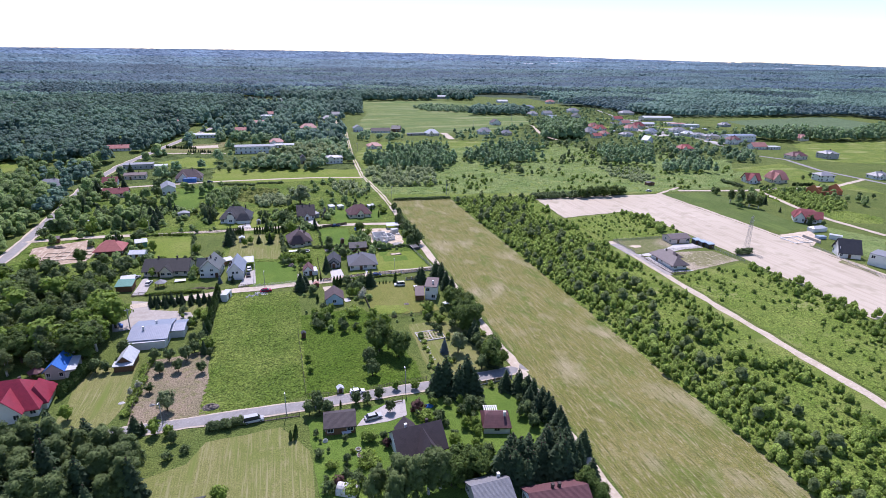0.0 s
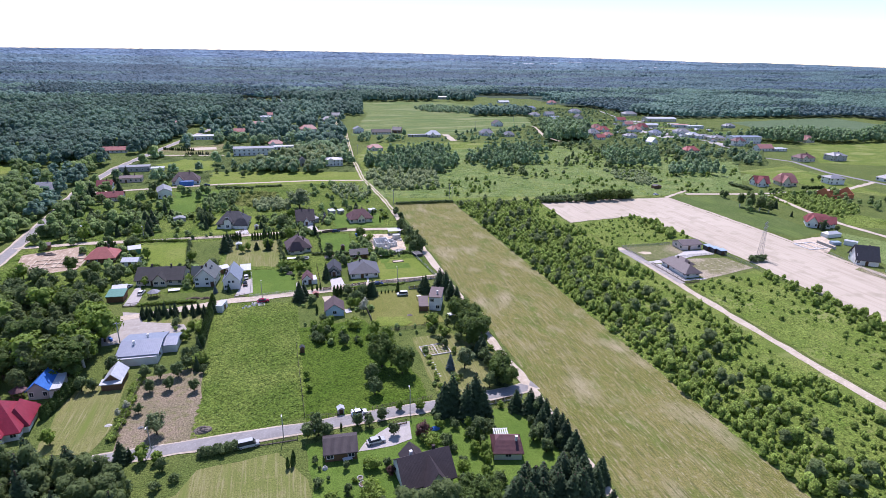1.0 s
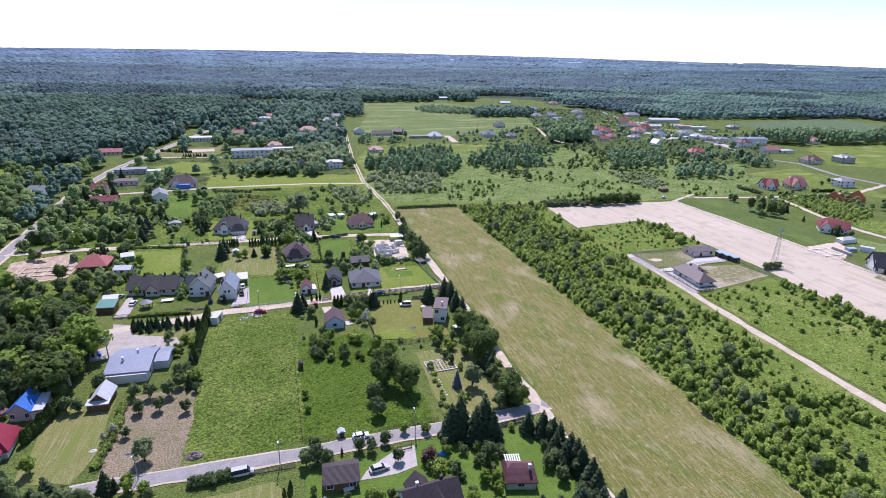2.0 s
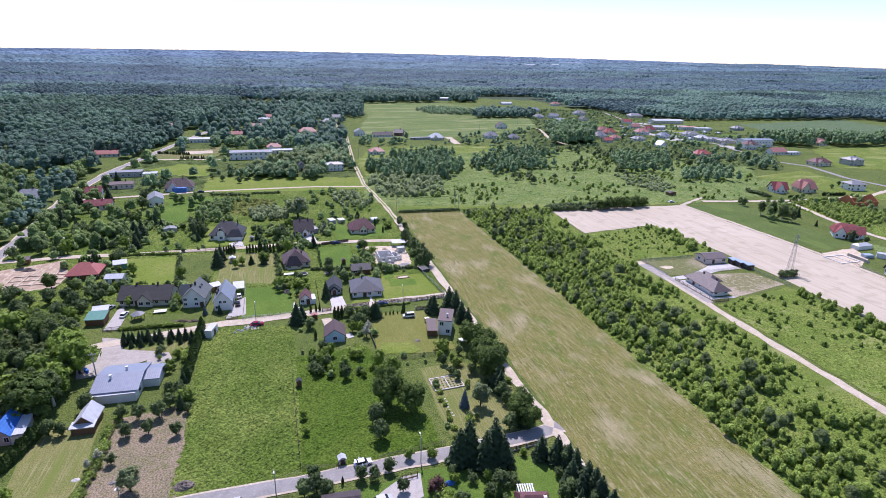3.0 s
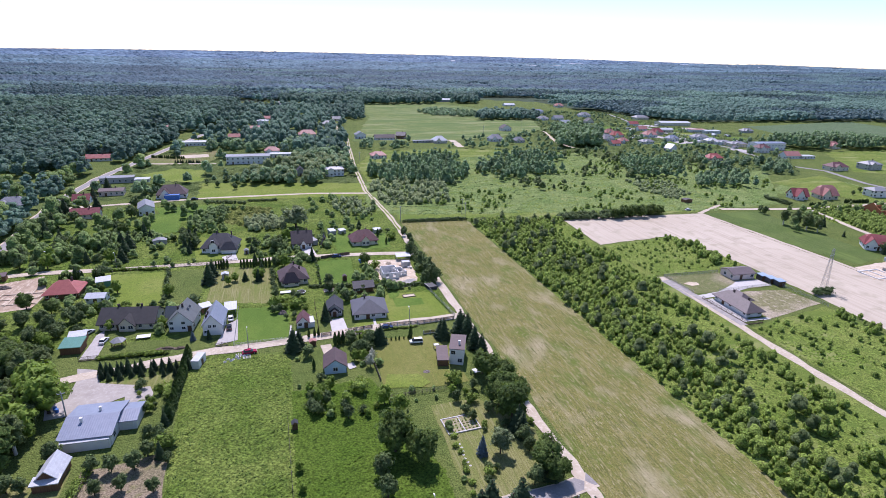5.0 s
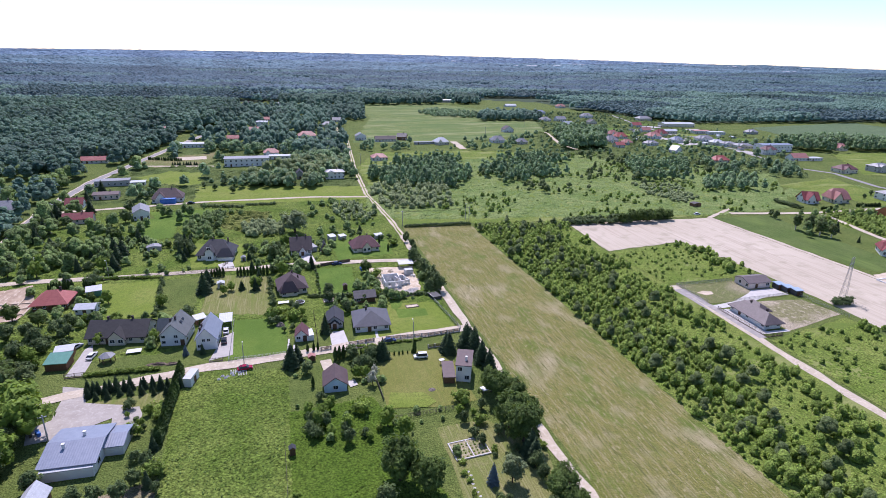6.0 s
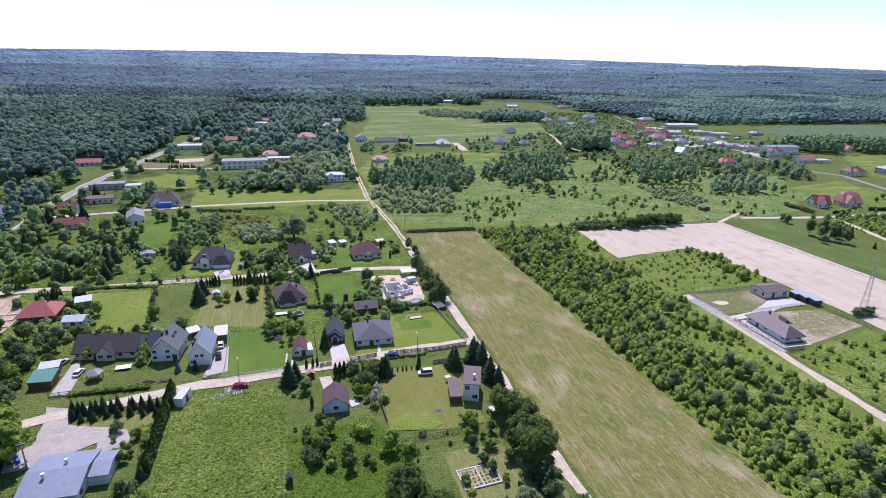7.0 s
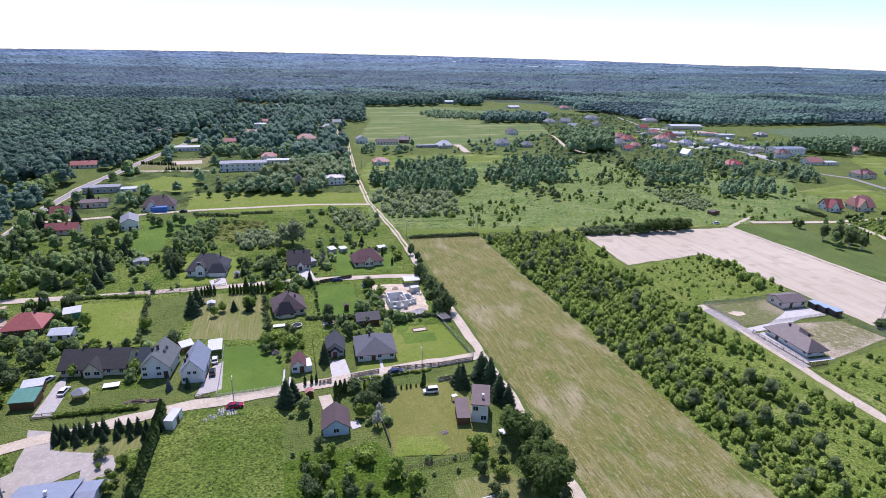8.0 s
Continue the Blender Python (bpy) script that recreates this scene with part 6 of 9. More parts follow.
garden([(14.2, 334.2), (34.6, 334.3), (56.5, 329.9), (57.6, 291.3), (48.6, 290.0), (51.5, 318.3), (28.0, 323.2)], 5.0, ("bush", "round", "thuja", "low"), 2.0, 4.5, 31, 0.6)
garden([(-48.6, 343.1), (-42.3, 350.1), (-38.2, 305.7), (-46.0, 313.7)], 4.5, ("round", "spruce", "young"), 4.0, 8.0, 32, 0.8)
garden([(-66.7, 255.2), (-57.5, 256.0), (-42.2, 253.2), (-39.9, 241.9), (-48.0, 243.8), (-61.5, 243.7)], 4.0, ("bush", "round", "low", "young"), 2.0, 4.5, 33, 0.6)
garden([(-52.1, 198.1), (-39.2, 186.2), (-29.0, 202.4), (-25.8, 160.2), (-33.2, 162.0)], 4.5, ("round", "bush", "spruce", "low"), 2.5, 5.0, 34, 0.5)
garden([(-40.5, 130.6), (-28.1, 125.2), (-26.7, 115.5), (-36.1, 115.1)], 4.0, ("bush", "round", "young", "spruce"), 2.0, 4.5, 35, 0.6)
# the wood beside the workshop and the tall trees in the foreground
garden([(-111.2, 212.0), (-103.1, 217.1), (-86.3, 226.1), (-64.4, 208.1), (-59.7, 199.9), (-57.3, 182.4), (-56.8, 164.4), (-70.0, 164.5), (-88.9, 160.3)], 5.2, ("oak", "birch", "birch", "birch", "young", "birch"), 8.5, 13.5, 36, 0.97, 1.15)
garden([(-75.3, 121.5), (-65.9, 130.5), (-56.3, 126.1), (-40.5, 122.0), (-36.1, 109.7), (-34.2, 98.2), (-67.4, 104.1)], 4.6, ("tall", "spruce", "tall", "tall", "spruce"), 10.0, 14.0, 37, 0.95, 1.1)
garden([(-56.1, 167.6), (-50.3, 173.2), (-52.8, 160.3), (-58.8, 155.7), (-62.8, 159.7)], 4.0, ("round", "bush", "spruce"), 3.0, 6.0, 38, 0.8)
garden([(-129.1, 253.4), (-110.0, 255.6), (-83.0, 249.6), (-68.7, 253.2), (-60.7, 225.9), (-84.5, 220.4), (-113.4, 217.1)], 5.5, ("round", "bush", "young", "round"), 3.0, 7.5, 39, 0.85)
garden([(-75.2, 234.8), (-75.5, 250.3), (-64.3, 247.7), (-59.4, 228.2), (-67.8, 233.1), (-70.8, 220.7)], 4.5, ("round", "bush", "young"), 3.0, 6.5, 40, 0.8)
garden([(-21.6, 102.6), (-12.5, 101.9), (-10.0, 96.4), (-21.2, 99.3)], 3.5, ("young", "round"), 4.0, 5.0, 41, 0.7)

# ---- scrub, woods and weeds ----
rng = np.random.default_rng(8)
STRIP = [(107.5, 40), (150, 40), (153, 190), (157, 238), (155, 284), (160, 331), (106, 341)]
x, y = spots(STRIP, 2.05, rng, 0.97)
wave = 0.5 + 0.25 * (np.sin(x * 0.23 + 1.9 * np.sin(y * 0.11)) + np.sin(y * 0.19 + 1.6 * np.sin(x * 0.17)))
belt = np.interp(y, (40, 90, 130, 240, 340), (117, 121, 124, 140, 150))
thick = rng.uniform(size=len(x)) < np.where(x < belt, 0.93, np.where(wave > 0.50, 0.52, 0.10))
x, y = x[thick], y[thick]
stand("scrub", "low", x, y, rng.uniform(0.9, 3.3, len(x)) * (0.8 + 0.4 * wave[thick]), L_SCRUB, "dense belt of young willow and birch scrub", "scrub", 46, 0.74, 1.3, 12, 4)
fringe = np.random.default_rng(61)
x, y = spots([(121, 40), (151, 40), (153, 190), (156, 238), (154, 284), (146, 260), (131, 180), (125, 120)], 2.9, fringe, 0.7, 0.35)
stand("scrub_fringe", "low", x, y, fringe.uniform(0.5, 1.7, len(x)), L_SCRUB, "low loose bushes beside the dense scrub belt", "scrub", 34, 0.8, 1.3, 10, 4)
x, y = spots(STRIP, 7.5, rng, 0.7)
x, y = x[x < np.interp(y, (40, 340), (126, 152))], y[x < np.interp(y, (40, 340), (126, 152))]
stand("scrub_saplings", "round", x, y, rng.uniform(3.2, 5.6, len(x)), L_BIRCH, "taller saplings standing out of the scrub", "scrub", 90, 0.95, 0.9, 8, 9)
EAST = [(162, 40), (208, 40), (210, 125), (206, 165), (205, 190), (176, 190), (163, 186)]
x, y = spots(EAST, 3.2, rng, 0.52, 0.5)
stand("scrub_east", "low", x, y, rng.uniform(0.6, 2.0, len(x)), L_SCRUB, "low scrub between a track and the ploughed field", "scrub", 26, 0.8, 1.3, 8, 5)
x, y = spots([(190, 60), (212, 60), (213, 130), (211, 185), (203, 192), (197, 150)], 2.9, rng, 0.8)
stand("scrub_margin", "low", x, y, rng.uniform(1.3, 3.8, len(x)), L_SCRUB, "thick bushes along the ploughed field", "scrub", 60, 0.74, 1.2, 12, 4)
x, y = spots([(160, 242), (186, 241), (207, 243), (211, 250), (205, 287), (160, 281)], 3.6, rng, 0.8, 0.3)
stand("scrub_corner", "low", x, y, np.where(x > 198, rng.uniform(1.5, 4.0, len(x)), rng.uniform(0.6, 1.8, len(x))), L_SCRUB, "weeds and bushes in a corner plot", "scrub", 20, 0.8, 1.4, 8, 5)
HERBS = grass("weed_carpet", (0.100, 0.156, 0.024), (0.158, 0.206, 0.043), (0.058, 0.100, 0.016), (0.38, 0.62), bump=0.4, fine=(1.5, 0.40, 1.55))
LUSH = grass("undergrowth", (0.140, 0.206, 0.034), (0.195, 0.250, 0.054), (0.086, 0.136, 0.022), (0.38, 0.62), bump=0.4, fine=(1.6, 0.40, 1.50))
# Slight extra blue here puts distance haze into the herbs' green.
MEADOW_HERBS = grass("meadow_herbs", (0.158, 0.230, 0.064), (0.225, 0.284, 0.094), (0.105, 0.164, 0.050), (0.38, 0.62), bump=0.3)
HEDGES = grass("mixed_hedges", (0.090, 0.130, 0.036), (0.135, 0.175, 0.052), (0.062, 0.095, 0.026), (0.38, 0.62), bump=0.3)
carpet("tall_weeds", [(-29.2, 213.1), (1.5, 207.2), (1.7, 135.6), (-5.2, 133.5), (-26.2, 133.1), (-25.6, 153.6)], 0.55, 0.42, HERBS, "tall weeds of an overgrown plot", 1)
x, y = spots([(-28.6, 212), (0.9, 206.5), (1.1, 136.2), (-5.2, 134.2), (-25.6, 133.8), (-25.0, 153.6)], 0.95, rng, 0.85, 0.2)
stand("weed_clumps", "low", x, y, rng.uniform(0.12, 0.45, len(x)), leaf("weed_leaves", (0.080, 0.136, 0.020), (0.250, 0.335, 0.080), 0.07, 0.25, 0.65), "clumps of nettles and tall weeds on an overgrown plot", "weeds", 3, 0.85, 1.5, 10, 2)
LUSH_GRASS = grass("orchard_grass", (0.070, 0.126, 0.013), (0.094, 0.148, 0.020), (0.044, 0.082, 0.010), (0.38, 0.62), bump=0.3, fine=(1.7, 0.42, 1.45))
carpet("orchard_grass", [(1.2, 185.6), (23.9, 187.6), (34.7, 145.5), (34.4, 129.8), (15.9, 130.2), (1.5, 131.1)], 0.6, 0.24, LUSH_GRASS, "long grass under fruit trees", 2, kind_word="grass")

# gardens and fallow plots between the lanes
WEST = [(-126, 226), (60, 228), (60, 416), (-126, 404)]
carpet("garden_weeds", WEST, 1.1, 0.5, HERBS, "weeds and long grass on garden plots", 3, True)
x, y = free(*spots(WEST, 3.4, rng, 0.9, 1.15), 0.8)
fallow = (y > 338) & (x > -62) & (rng.uniform(size=len(x)) < 0.72)
x, y = x[~fallow], y[~fallow]
stand("garden_bushes", "bush", x, y, rng.uniform(1.2, 4.4, len(x)), L_GARDEN, "bushes on garden plots", "bushes", 14, 0.95, 1.5, 8, 6)
for gx0, gy0 in zip(*free(*spots(WEST, 8.0, rng, 0.7, 0.7), 2.0)):
    if gy0 > 335 and gx0 > -62:
        continue
    plant(turner.choice(("round", "round", "young", "spruce", "oak", "bush")), gx0, gy0, turner.uniform(3.5, 8.0))
SOUTH = [(-31, 137), (60, 141), (60, 212), (-29, 208)]
x, y = spots(SOUTH, 5.0, rng, 0.45, 0.3)
k = ~inside([(28.3, 210.4), (40.3, 209.8), (51.9, 208.2), (51.8, 190.5), (52.1, 178.9), (39.1, 178.8), (27.1, 181.0), (27.7, 191.7)], x, y) & (np.hypot(x - 15, y - 196) > 7) & (np.hypot(x - 50, y - 193) > 9) & (x > 2) & ((y > 166) | (x > 37))
stand("plot_bushes", "bush", x[k], y[k], rng.uniform(0.7, 2.4, k.sum()), L_GARDEN, "small bushes on overgrown plots", "bushes", 14, 1.0, 1.5, 8, 6)
x, y = free(*spots([(-126, 428), (54, 430), (56, 520), (64, 660), (-92, 660), (-126, 500)], 6.0, rng, 0.85, 0.6), 1.5)
open_side = inside([(-124.0, 563.5), (-28.6, 570.2), (-22.4, 458.7), (-52.7, 424.3), (-102.1, 472.3)], x, y) & (rng.uniform(size=len(x)) < 0.8)
x, y = x[~open_side], y[~open_side]
ok = clear_view(x, y)
x, y = x[ok], y[ok]
stand("village_garden_trees", "round", x, y, rng.uniform(3.5, 11, len(x)), L_GROVE_HAZY, "garden trees between village houses", "trees", 40, 1.05, 1.3, 8, 8)
x, y = free(*spots([(-230, 230), (-137, 230), (-137, 430), (-240, 470)], 6.0, rng, 0.8, 0.7), 1.5)
ok = clear_view(x, y)
x, y = x[ok], y[ok]
stand("roadside_garden_trees", "round", x, y, rng.uniform(4, 11, len(x)), L_GARDEN, "garden trees beyond the village road", "trees", 40, 1.05, 1.3, 8, 8)
x, y = free(*spots([(-360, 320), (-150, 420), (-140, 520), (-118, 600), (-330, 620)], 9.0, rng, 0.45), 2.0)
ok = clear_view(x, y)
x, y = x[ok], y[ok]
stand("west_field_trees", "round", x, y, rng.uniform(4, 11, len(x)), L_GARDEN, "trees round a clearing by the woods", "trees", 40, 1.05, 1.3, 8, 8)
x, y = spots([(351.4, 316.9), (369.0, 304.7), (362.6, 268.6), (334.2, 257.1), (330.8, 283.8)], 3.6, rng, 0.85)
stand("new_plot_scrub", "low", x, y, rng.uniform(1.2, 3.2, len(x)), L_SCRUB, "dense scrub between new plots", "scrub", 14, 0.75, 1.5, 8, 6)
x, y = free(*spots([(257.9, 570.8), (438.0, 418.8), (612.3, 609.6), (601.3, 981.3), (455.2, 1019.4)], 8.0, rng, 0.6), 1.0)
keep = rng.uniform(size=len(x)) < 0.6
x, y = x[keep], y[keep]
ok = clear_view(x, y)
x, y = x[ok], y[ok]
stand("hamlet_garden_trees", "round", x, y, rng.uniform(1.8, 5.5, len(x)), L_GROVE_HAZY, "garden trees and bushes among hamlet houses", "trees", 40, 1.05, 1.3, 8, 6)
x, y = free(*spots([(71.5, 610.0), (261.8, 587.7), (367.9, 820.9), (238.7, 680.4), (132.3, 669.1), (81.8, 695.2)], 9.0, rng, 0.4), 1.0)
ok = clear_view(x, y)
x, y = x[ok], y[ok]
stand("scattered_garden_trees", "round", x, y, rng.uniform(2.5, 8, len(x)), L_GROVE_HAZY, "garden trees round scattered houses", "trees", 40, 1.05, 1.3, 8, 8)
REEDS = grass("yellow_reeds", (0.185, 0.215, 0.050), (0.215, 0.230, 0.066), (0.130, 0.165, 0.036), (0.38, 0.62), bump=0.3)
carpet("reed_bed", [(-34.3, 389.3), (-28.2, 397.3), (-6.6, 390.9), (-3.1, 355.6), (-19.2, 352.4), (-30.7, 362.1)], 1.2, 2.2, REEDS, "tall yellow-green reeds on fallow land", 16, True)
x, y = free(*spots([(-20.8, 360.1), (-14.6, 367.6), (1.4, 364.4), (1.6, 341.1), (-16.1, 343.0)], 2.6, rng, 0.95), 0.5)
stand("grey_willow_scrub", "low", x, y, rng.uniform(2.0, 4.2, len(x)), L_SILVER, "dense grey-green willow scrub behind gardens", "scrub", 14, 0.75, 1.5, 8, 6)
x, y = free(*spots([(29.5, 398.7), (43.2, 406.8), (56.7, 386.1), (51.1, 357.7), (32.2, 365.6)], 3.2, rng, 0.85, 0.4), 0.5)
stand("lane_willow_scrub", "low", x, y, rng.uniform(1.2, 3.4, len(x)), L_SILVER, "grey-green willow scrub beside the lane", "scrub", 14, 0.75, 1.5, 8, 6)
x, y = free(*spots([(-50.4, 365.1), (-50.4, 388.1), (-32.9, 384.7), (-27.7, 342.1), (-43.1, 338.8)], 3.4, rng, 0.9), 0.8)
stand("garden_thicket", "bush", x, y, rng.uniform(2.0, 6.0, len(x)), L_GARDEN, "thicket of bushes and small trees behind a villa", "bushes", 14, 0.9, 1.5, 8, 6)
x, y = free(*spots([(-18.8, 458.1), (-19.1, 507.9), (12.8, 543.9), (50.5, 548.7), (46.5, 483.4), (25.9, 459.0)], 5.5, rng, 0.85, 0.2), 1.0)
ok = clear_view(x, y)
x, y = x[ok], y[ok]
stand("village_willows", "round", x, y, rng.uniform(6.0, 11.0, len(x)), L_SILVER, "tall grey-green trees behind village gardens", "trees", 40, 1.05, 1.3, 8, 8)
row_of("thuja", (-109.2, 583.8), (-82.0, 574.1), 16, 2.8, 0.4, 1.9, "nursery hedge")
row_of("spruce", (-85.6, 554.6), (-66.7, 551.9), 10, 3.6, 0.5, 1.2, "young nursery conifers")
several("spruce", [(-118.7, 396.4, 10), (-105.6, 407.3, 9), (-112.4, 457.1, 9.5), (-113.6, 352.5, 9), (-102.2, 336.8, 8.5), (-74.8, 331.2, 8), (-115.5, 368.5, 9), (-114.7, 434.1, 8)], "", 1.3)
several("round", [(-81.5, 381.8, 8.5), (-146.2, 479.2, 12), (-79.3, 351.7, 6), (-48.5, 339.4, 6), (-149.0, 465.1, 10), (-90.1, 455.1, 6.5), (-30.7, 445.0, 5), (-38.2, 469.4, 5), (-50.6, 463.4, 4.5), (-42.8, 454.5, 5), (-108.9, 378.6, 7), (-99.6, 360.0, 6.5)], "", 1.1)
row_of("bush", (-46.2, 410.3), (-22.5, 403.4), 14, 2.2, 0.5, 1.3, "lane hedge")
row_of("bush", (-19.6, 407.9), (-3.0, 407.3), 10, 2.0, 0.5, 1.3, "lane hedge")
row_of("bush", (-47.5, 290.5), (-43.2, 255.0), 12, 1.8, 0.5, 1.2, "plot boundary bushes")
row_of("bush", (-4.4, 280.9), (-2.3, 247.8), 9, 2.4, 0.6, 1.1, "plot boundary bushes")
row_of("bush", (14.6, 291.1), (14.9, 261.3), 8, 1.6, 0.4, 1.1, "plot boundary bushes")
row_of("spruce", (-9.7, 270.8), (-9.4, 282.0), 3, 5.5, 0.6)
row_of("bush", (-61.4, 247.0), (-40.8, 246.2), 16, 2.2, 0.6, 1.2, "plot boundary bushes")
row_of("round", (28.8, 251.2), (38.9, 251.1), 5, 3.4, 0.8)
row_of("thuja", (32.6, 208.7), (40.1, 208.7), 6, 1.3, 0.2, 1.4)
row_of("low", (23.9, 216.2), (44.7, 216.7), 20, 0.9, 0.3, 1.2)

MEADOW = [(50.7, 380.3), (67.2, 360.2), (267.6, 332.2), (334.6, 339.1), (483.8, 509.2), (305.4, 560.8), (168.8, 550.1), (60.5, 451.1)]
x, y = spots(MEADOW, 4.6, rng, 0.5, 0.85)
ok = clear_view(x, y)
x, y = x[ok], y[ok]
stand("meadow_bushes", "bush", x, y, rng.uniform(0.8, 3.4, len(x)), L_SCRUB, "bushes and saplings scattered over rough meadow", "bushes", 8, 1.0, 1.5, 8, 4)
loose = np.random.default_rng(62)
x, y = spots([(125, 452), (118, 425), (190, 402), (300, 425), (400, 455), (440, 500), (305, 548), (170, 530)], 9.0, loose, 0.55, 0.55)
ok = clear_view(x, y)
x, y = x[ok], y[ok]
stand("meadow_saplings", "round", x, y, loose.uniform(3.0, 7.5, len(x)), L_BIRCH, "young birches scattered over the rough meadow", "trees", 40, 0.95, 1.2, 8, 7)
for tract, cell in ((STRIP, 0.85), (EAST, 0.85), ([(160, 242), (186, 241), (207, 243), (211, 250), (205, 287), (160, 281)], 1.0)):
    carpet("scrub_undergrowth", tract, cell, 0.55, LUSH, "lush weeds between scrub bushes", int(tract[0][0]))
carpet("meadow_herbs", MEADOW, 1.8, 0.9, MEADOW_HERBS, "tall herbs and low bushes of a rough meadow", 8)
carpet("hamlet_gardens", [(257.9, 570.8), (438.0, 418.8), (612.3, 609.6), (601.3, 981.3), (455.2, 1019.4)], 3.2, 3.2, HEDGES, "hedges and bushes among hamlet houses", 9, True, 0.9, "bushes")
carpet("village_gardens", [(-126, 428), (54, 430), (56, 520), (64, 660), (-92, 660), (-126, 500)], 2.6, 2.2, HEDGES, "hedges and bushes between village houses", 10, True, 0.9, "bushes")
carpet("roadside_gardens", [(-230, 230), (-137, 230), (-137, 430), (-240, 470)], 2.6, 2.2, HEDGES, "hedges and bushes beyond the village road", 11, True, 0.9, "bushes")
x, y = spots([(53.4, 385.2), (65.1, 450.4), (90.1, 456.4), (121.1, 441.5), (104.4, 379.8)], 4.2, rng, 0.85)
ok = clear_view(x, y)
x, y = x[ok], y[ok]
stand("willow_scrub", "low", x, y, rng.uniform(2.0, 4.5, len(x)), L_SILVER, "grey-green willow scrub", "scrub", 14, 0.8, 1.5, 8, 6)
x, y = spots([(257.1, 390.7), (266.2, 423.4), (299.3, 412.9), (287.1, 372.3), (263.9, 361.5)], 3.6, rng, 0.9)
ok = clear_view(x, y)
x, y = x[ok], y[ok]
stand("silver_scrub", "low", x, y, rng.uniform(1.5, 3.0, len(x)), L_SILVER, "silvery grey scrub in the meadow", "scrub", 14, 0.9, 1.5, 8, 6)
x, y = spots([(-49.9, 381.8), (-3.0, 408.1), (58.5, 378.9), (65.7, 352.5), (45.6, 344.0), (-37.2, 354.0)], 5.0, rng, 0.3, 0.7)
ok = clear_view(x, y)
x, y = x[ok], y[ok]
stand("fallow_scrub", "low", x, y, rng.uniform(1.2, 4.0, len(x)), L_GARDEN, "scrub on fallow plots", "scrub", 14, 0.9, 1.5, 8, 6)
x, y = spots([(-108.1, 321.9), (-42.5, 341.6), (-38.2, 297.3), (-94.2, 281.7), (-109.6, 293.5)], 7.0, rng, 0.55)
stand("garden_scrub", "bush", x, y, rng.uniform(1.2, 4.0, len(x)), L_GARDEN, "bushes on fallow garden plots", "scrub", 14, 1.0, 1.5, 8, 6)


def wood(name, poly, step, low, high, mat, label, keep=0.95, shape="round", lumps=8, clump=0.0, wide=1.0, bits=24):
    x, y = spots(poly, step, rng, keep, clump)
    ok = clear_view(x, y)
    x, y = x[ok], y[ok]
    return stand(name, shape, x, y, rng.uniform(low, high, len(x)), mat, label, "woods", bits, wide, 1.0, 9, lumps)


wood("grove_birch", [(61.2, 455.9), (75.2, 518.1), (106.1, 536.9), (168.8, 550.1), (137.7, 438.8), (118.6, 432.2)], 4.5, 5, 12, L_GROVE_HAZY, "grove of young birches", 0.9, "birch", 6, 0.4, 1.0)
wood("grove_meadow", [(162.5, 529.3), (238.4, 564.9), (271.3, 514.5), (225.0, 451.5), (154.5, 436.1)], 4.5, 4, 12, L_GROVE_HAZY, "loose grove in the meadow", 0.8, "birch", 6, 0.6, 1.0)
wood("grove_east", [(310.1, 502.1), (383.5, 514.4), (321.9, 419.9), (280.4, 437.4)], 4.5, 6, 11, L_GROVE_HAZY, "loose grove of birches in the meadow", 0.9, "birch", 6, 0.25, 1.0)
wood("grove_hamlet", [(342.1, 713.4), (403.6, 689.1), (349.0, 586.7), (292.3, 584.1)], 4.6, 11, 17, L_GROVE_HAZY, "dense tall grove beside the hamlet", 0.97, "birch", 5, 0.0, 1.0)
wood("grove_road", [(324.5, 419.5), (384.6, 421.3), (355.1, 383.8), (312.0, 391.0)], 6.0, 6, 10, L_GROVE_HAZY, "small grove in the meadow", 0.9, "round", 8, 0.0, 0.8)
wood("grove_hamlet_south", [(408.7, 519.0), (469.9, 462.2), (435.0, 419.3), (365.5, 444.8)], 7.0, 5, 9, L_GROVE_HAZY, "bushes and trees beside the hamlet", 0.7, "round", 8, 0.3)
wood("grove_pasture", [(547.0, 578.9), (662.5, 593.1), (715.6, 554.8), (864.3, 621.4), (752.2, 530.2), (594.6, 529.8)], 5.4, 10, 17, L_GROVE_HAZY, "tall trees along a crop field", 0.9, "birch", 5, 0.0, 1.0)
wood("grove_crop_end", [(291.5, 294.4), (321.9, 301.5), (304.8, 282.7), (283.7, 281.0)], 7.5, 4, 8, L_GARDEN, "bushes at the end of a crop field", 0.8)
wood("hamlet_trees", [(418.3, 707.1), (577.2, 602.1), (511.8, 505.6), (373.0, 552.5)], 12.0, 4, 9, L_GROVE_HAZY, "garden trees of the hamlet", 0.6)
wood("hamlet_trees_west", [(75.6, 654.9), (307.3, 674.0), (276.3, 604.3), (180.4, 588.6), (69.3, 601.9)], 12.0, 4, 9, L_GROVE_HAZY, "garden trees of scattered houses", 0.6)
wood("east_garden_trees", [(322.4, 331.5), (390.6, 329.1), (400.0, 273.7), (356.8, 263.9), (373.4, 303.9), (312.5, 315.1)], 8.0, 2.5, 6, L_GARDEN, "bushes among new houses", 0.6)
wood("village_trees", [(-89.1, 583.6), (-48.8, 645.3), (31.2, 568.0), (60.2, 564.2), (89.2, 876.9), (119.6, 875.5), (153.7, 1121.1), (-65.7, 1068.2), (-73.6, 810.7), (-104.1, 673.8)], 9.0, 7, 14, L_WOODS_HAZY, "tall garden trees between village houses", 0.72)
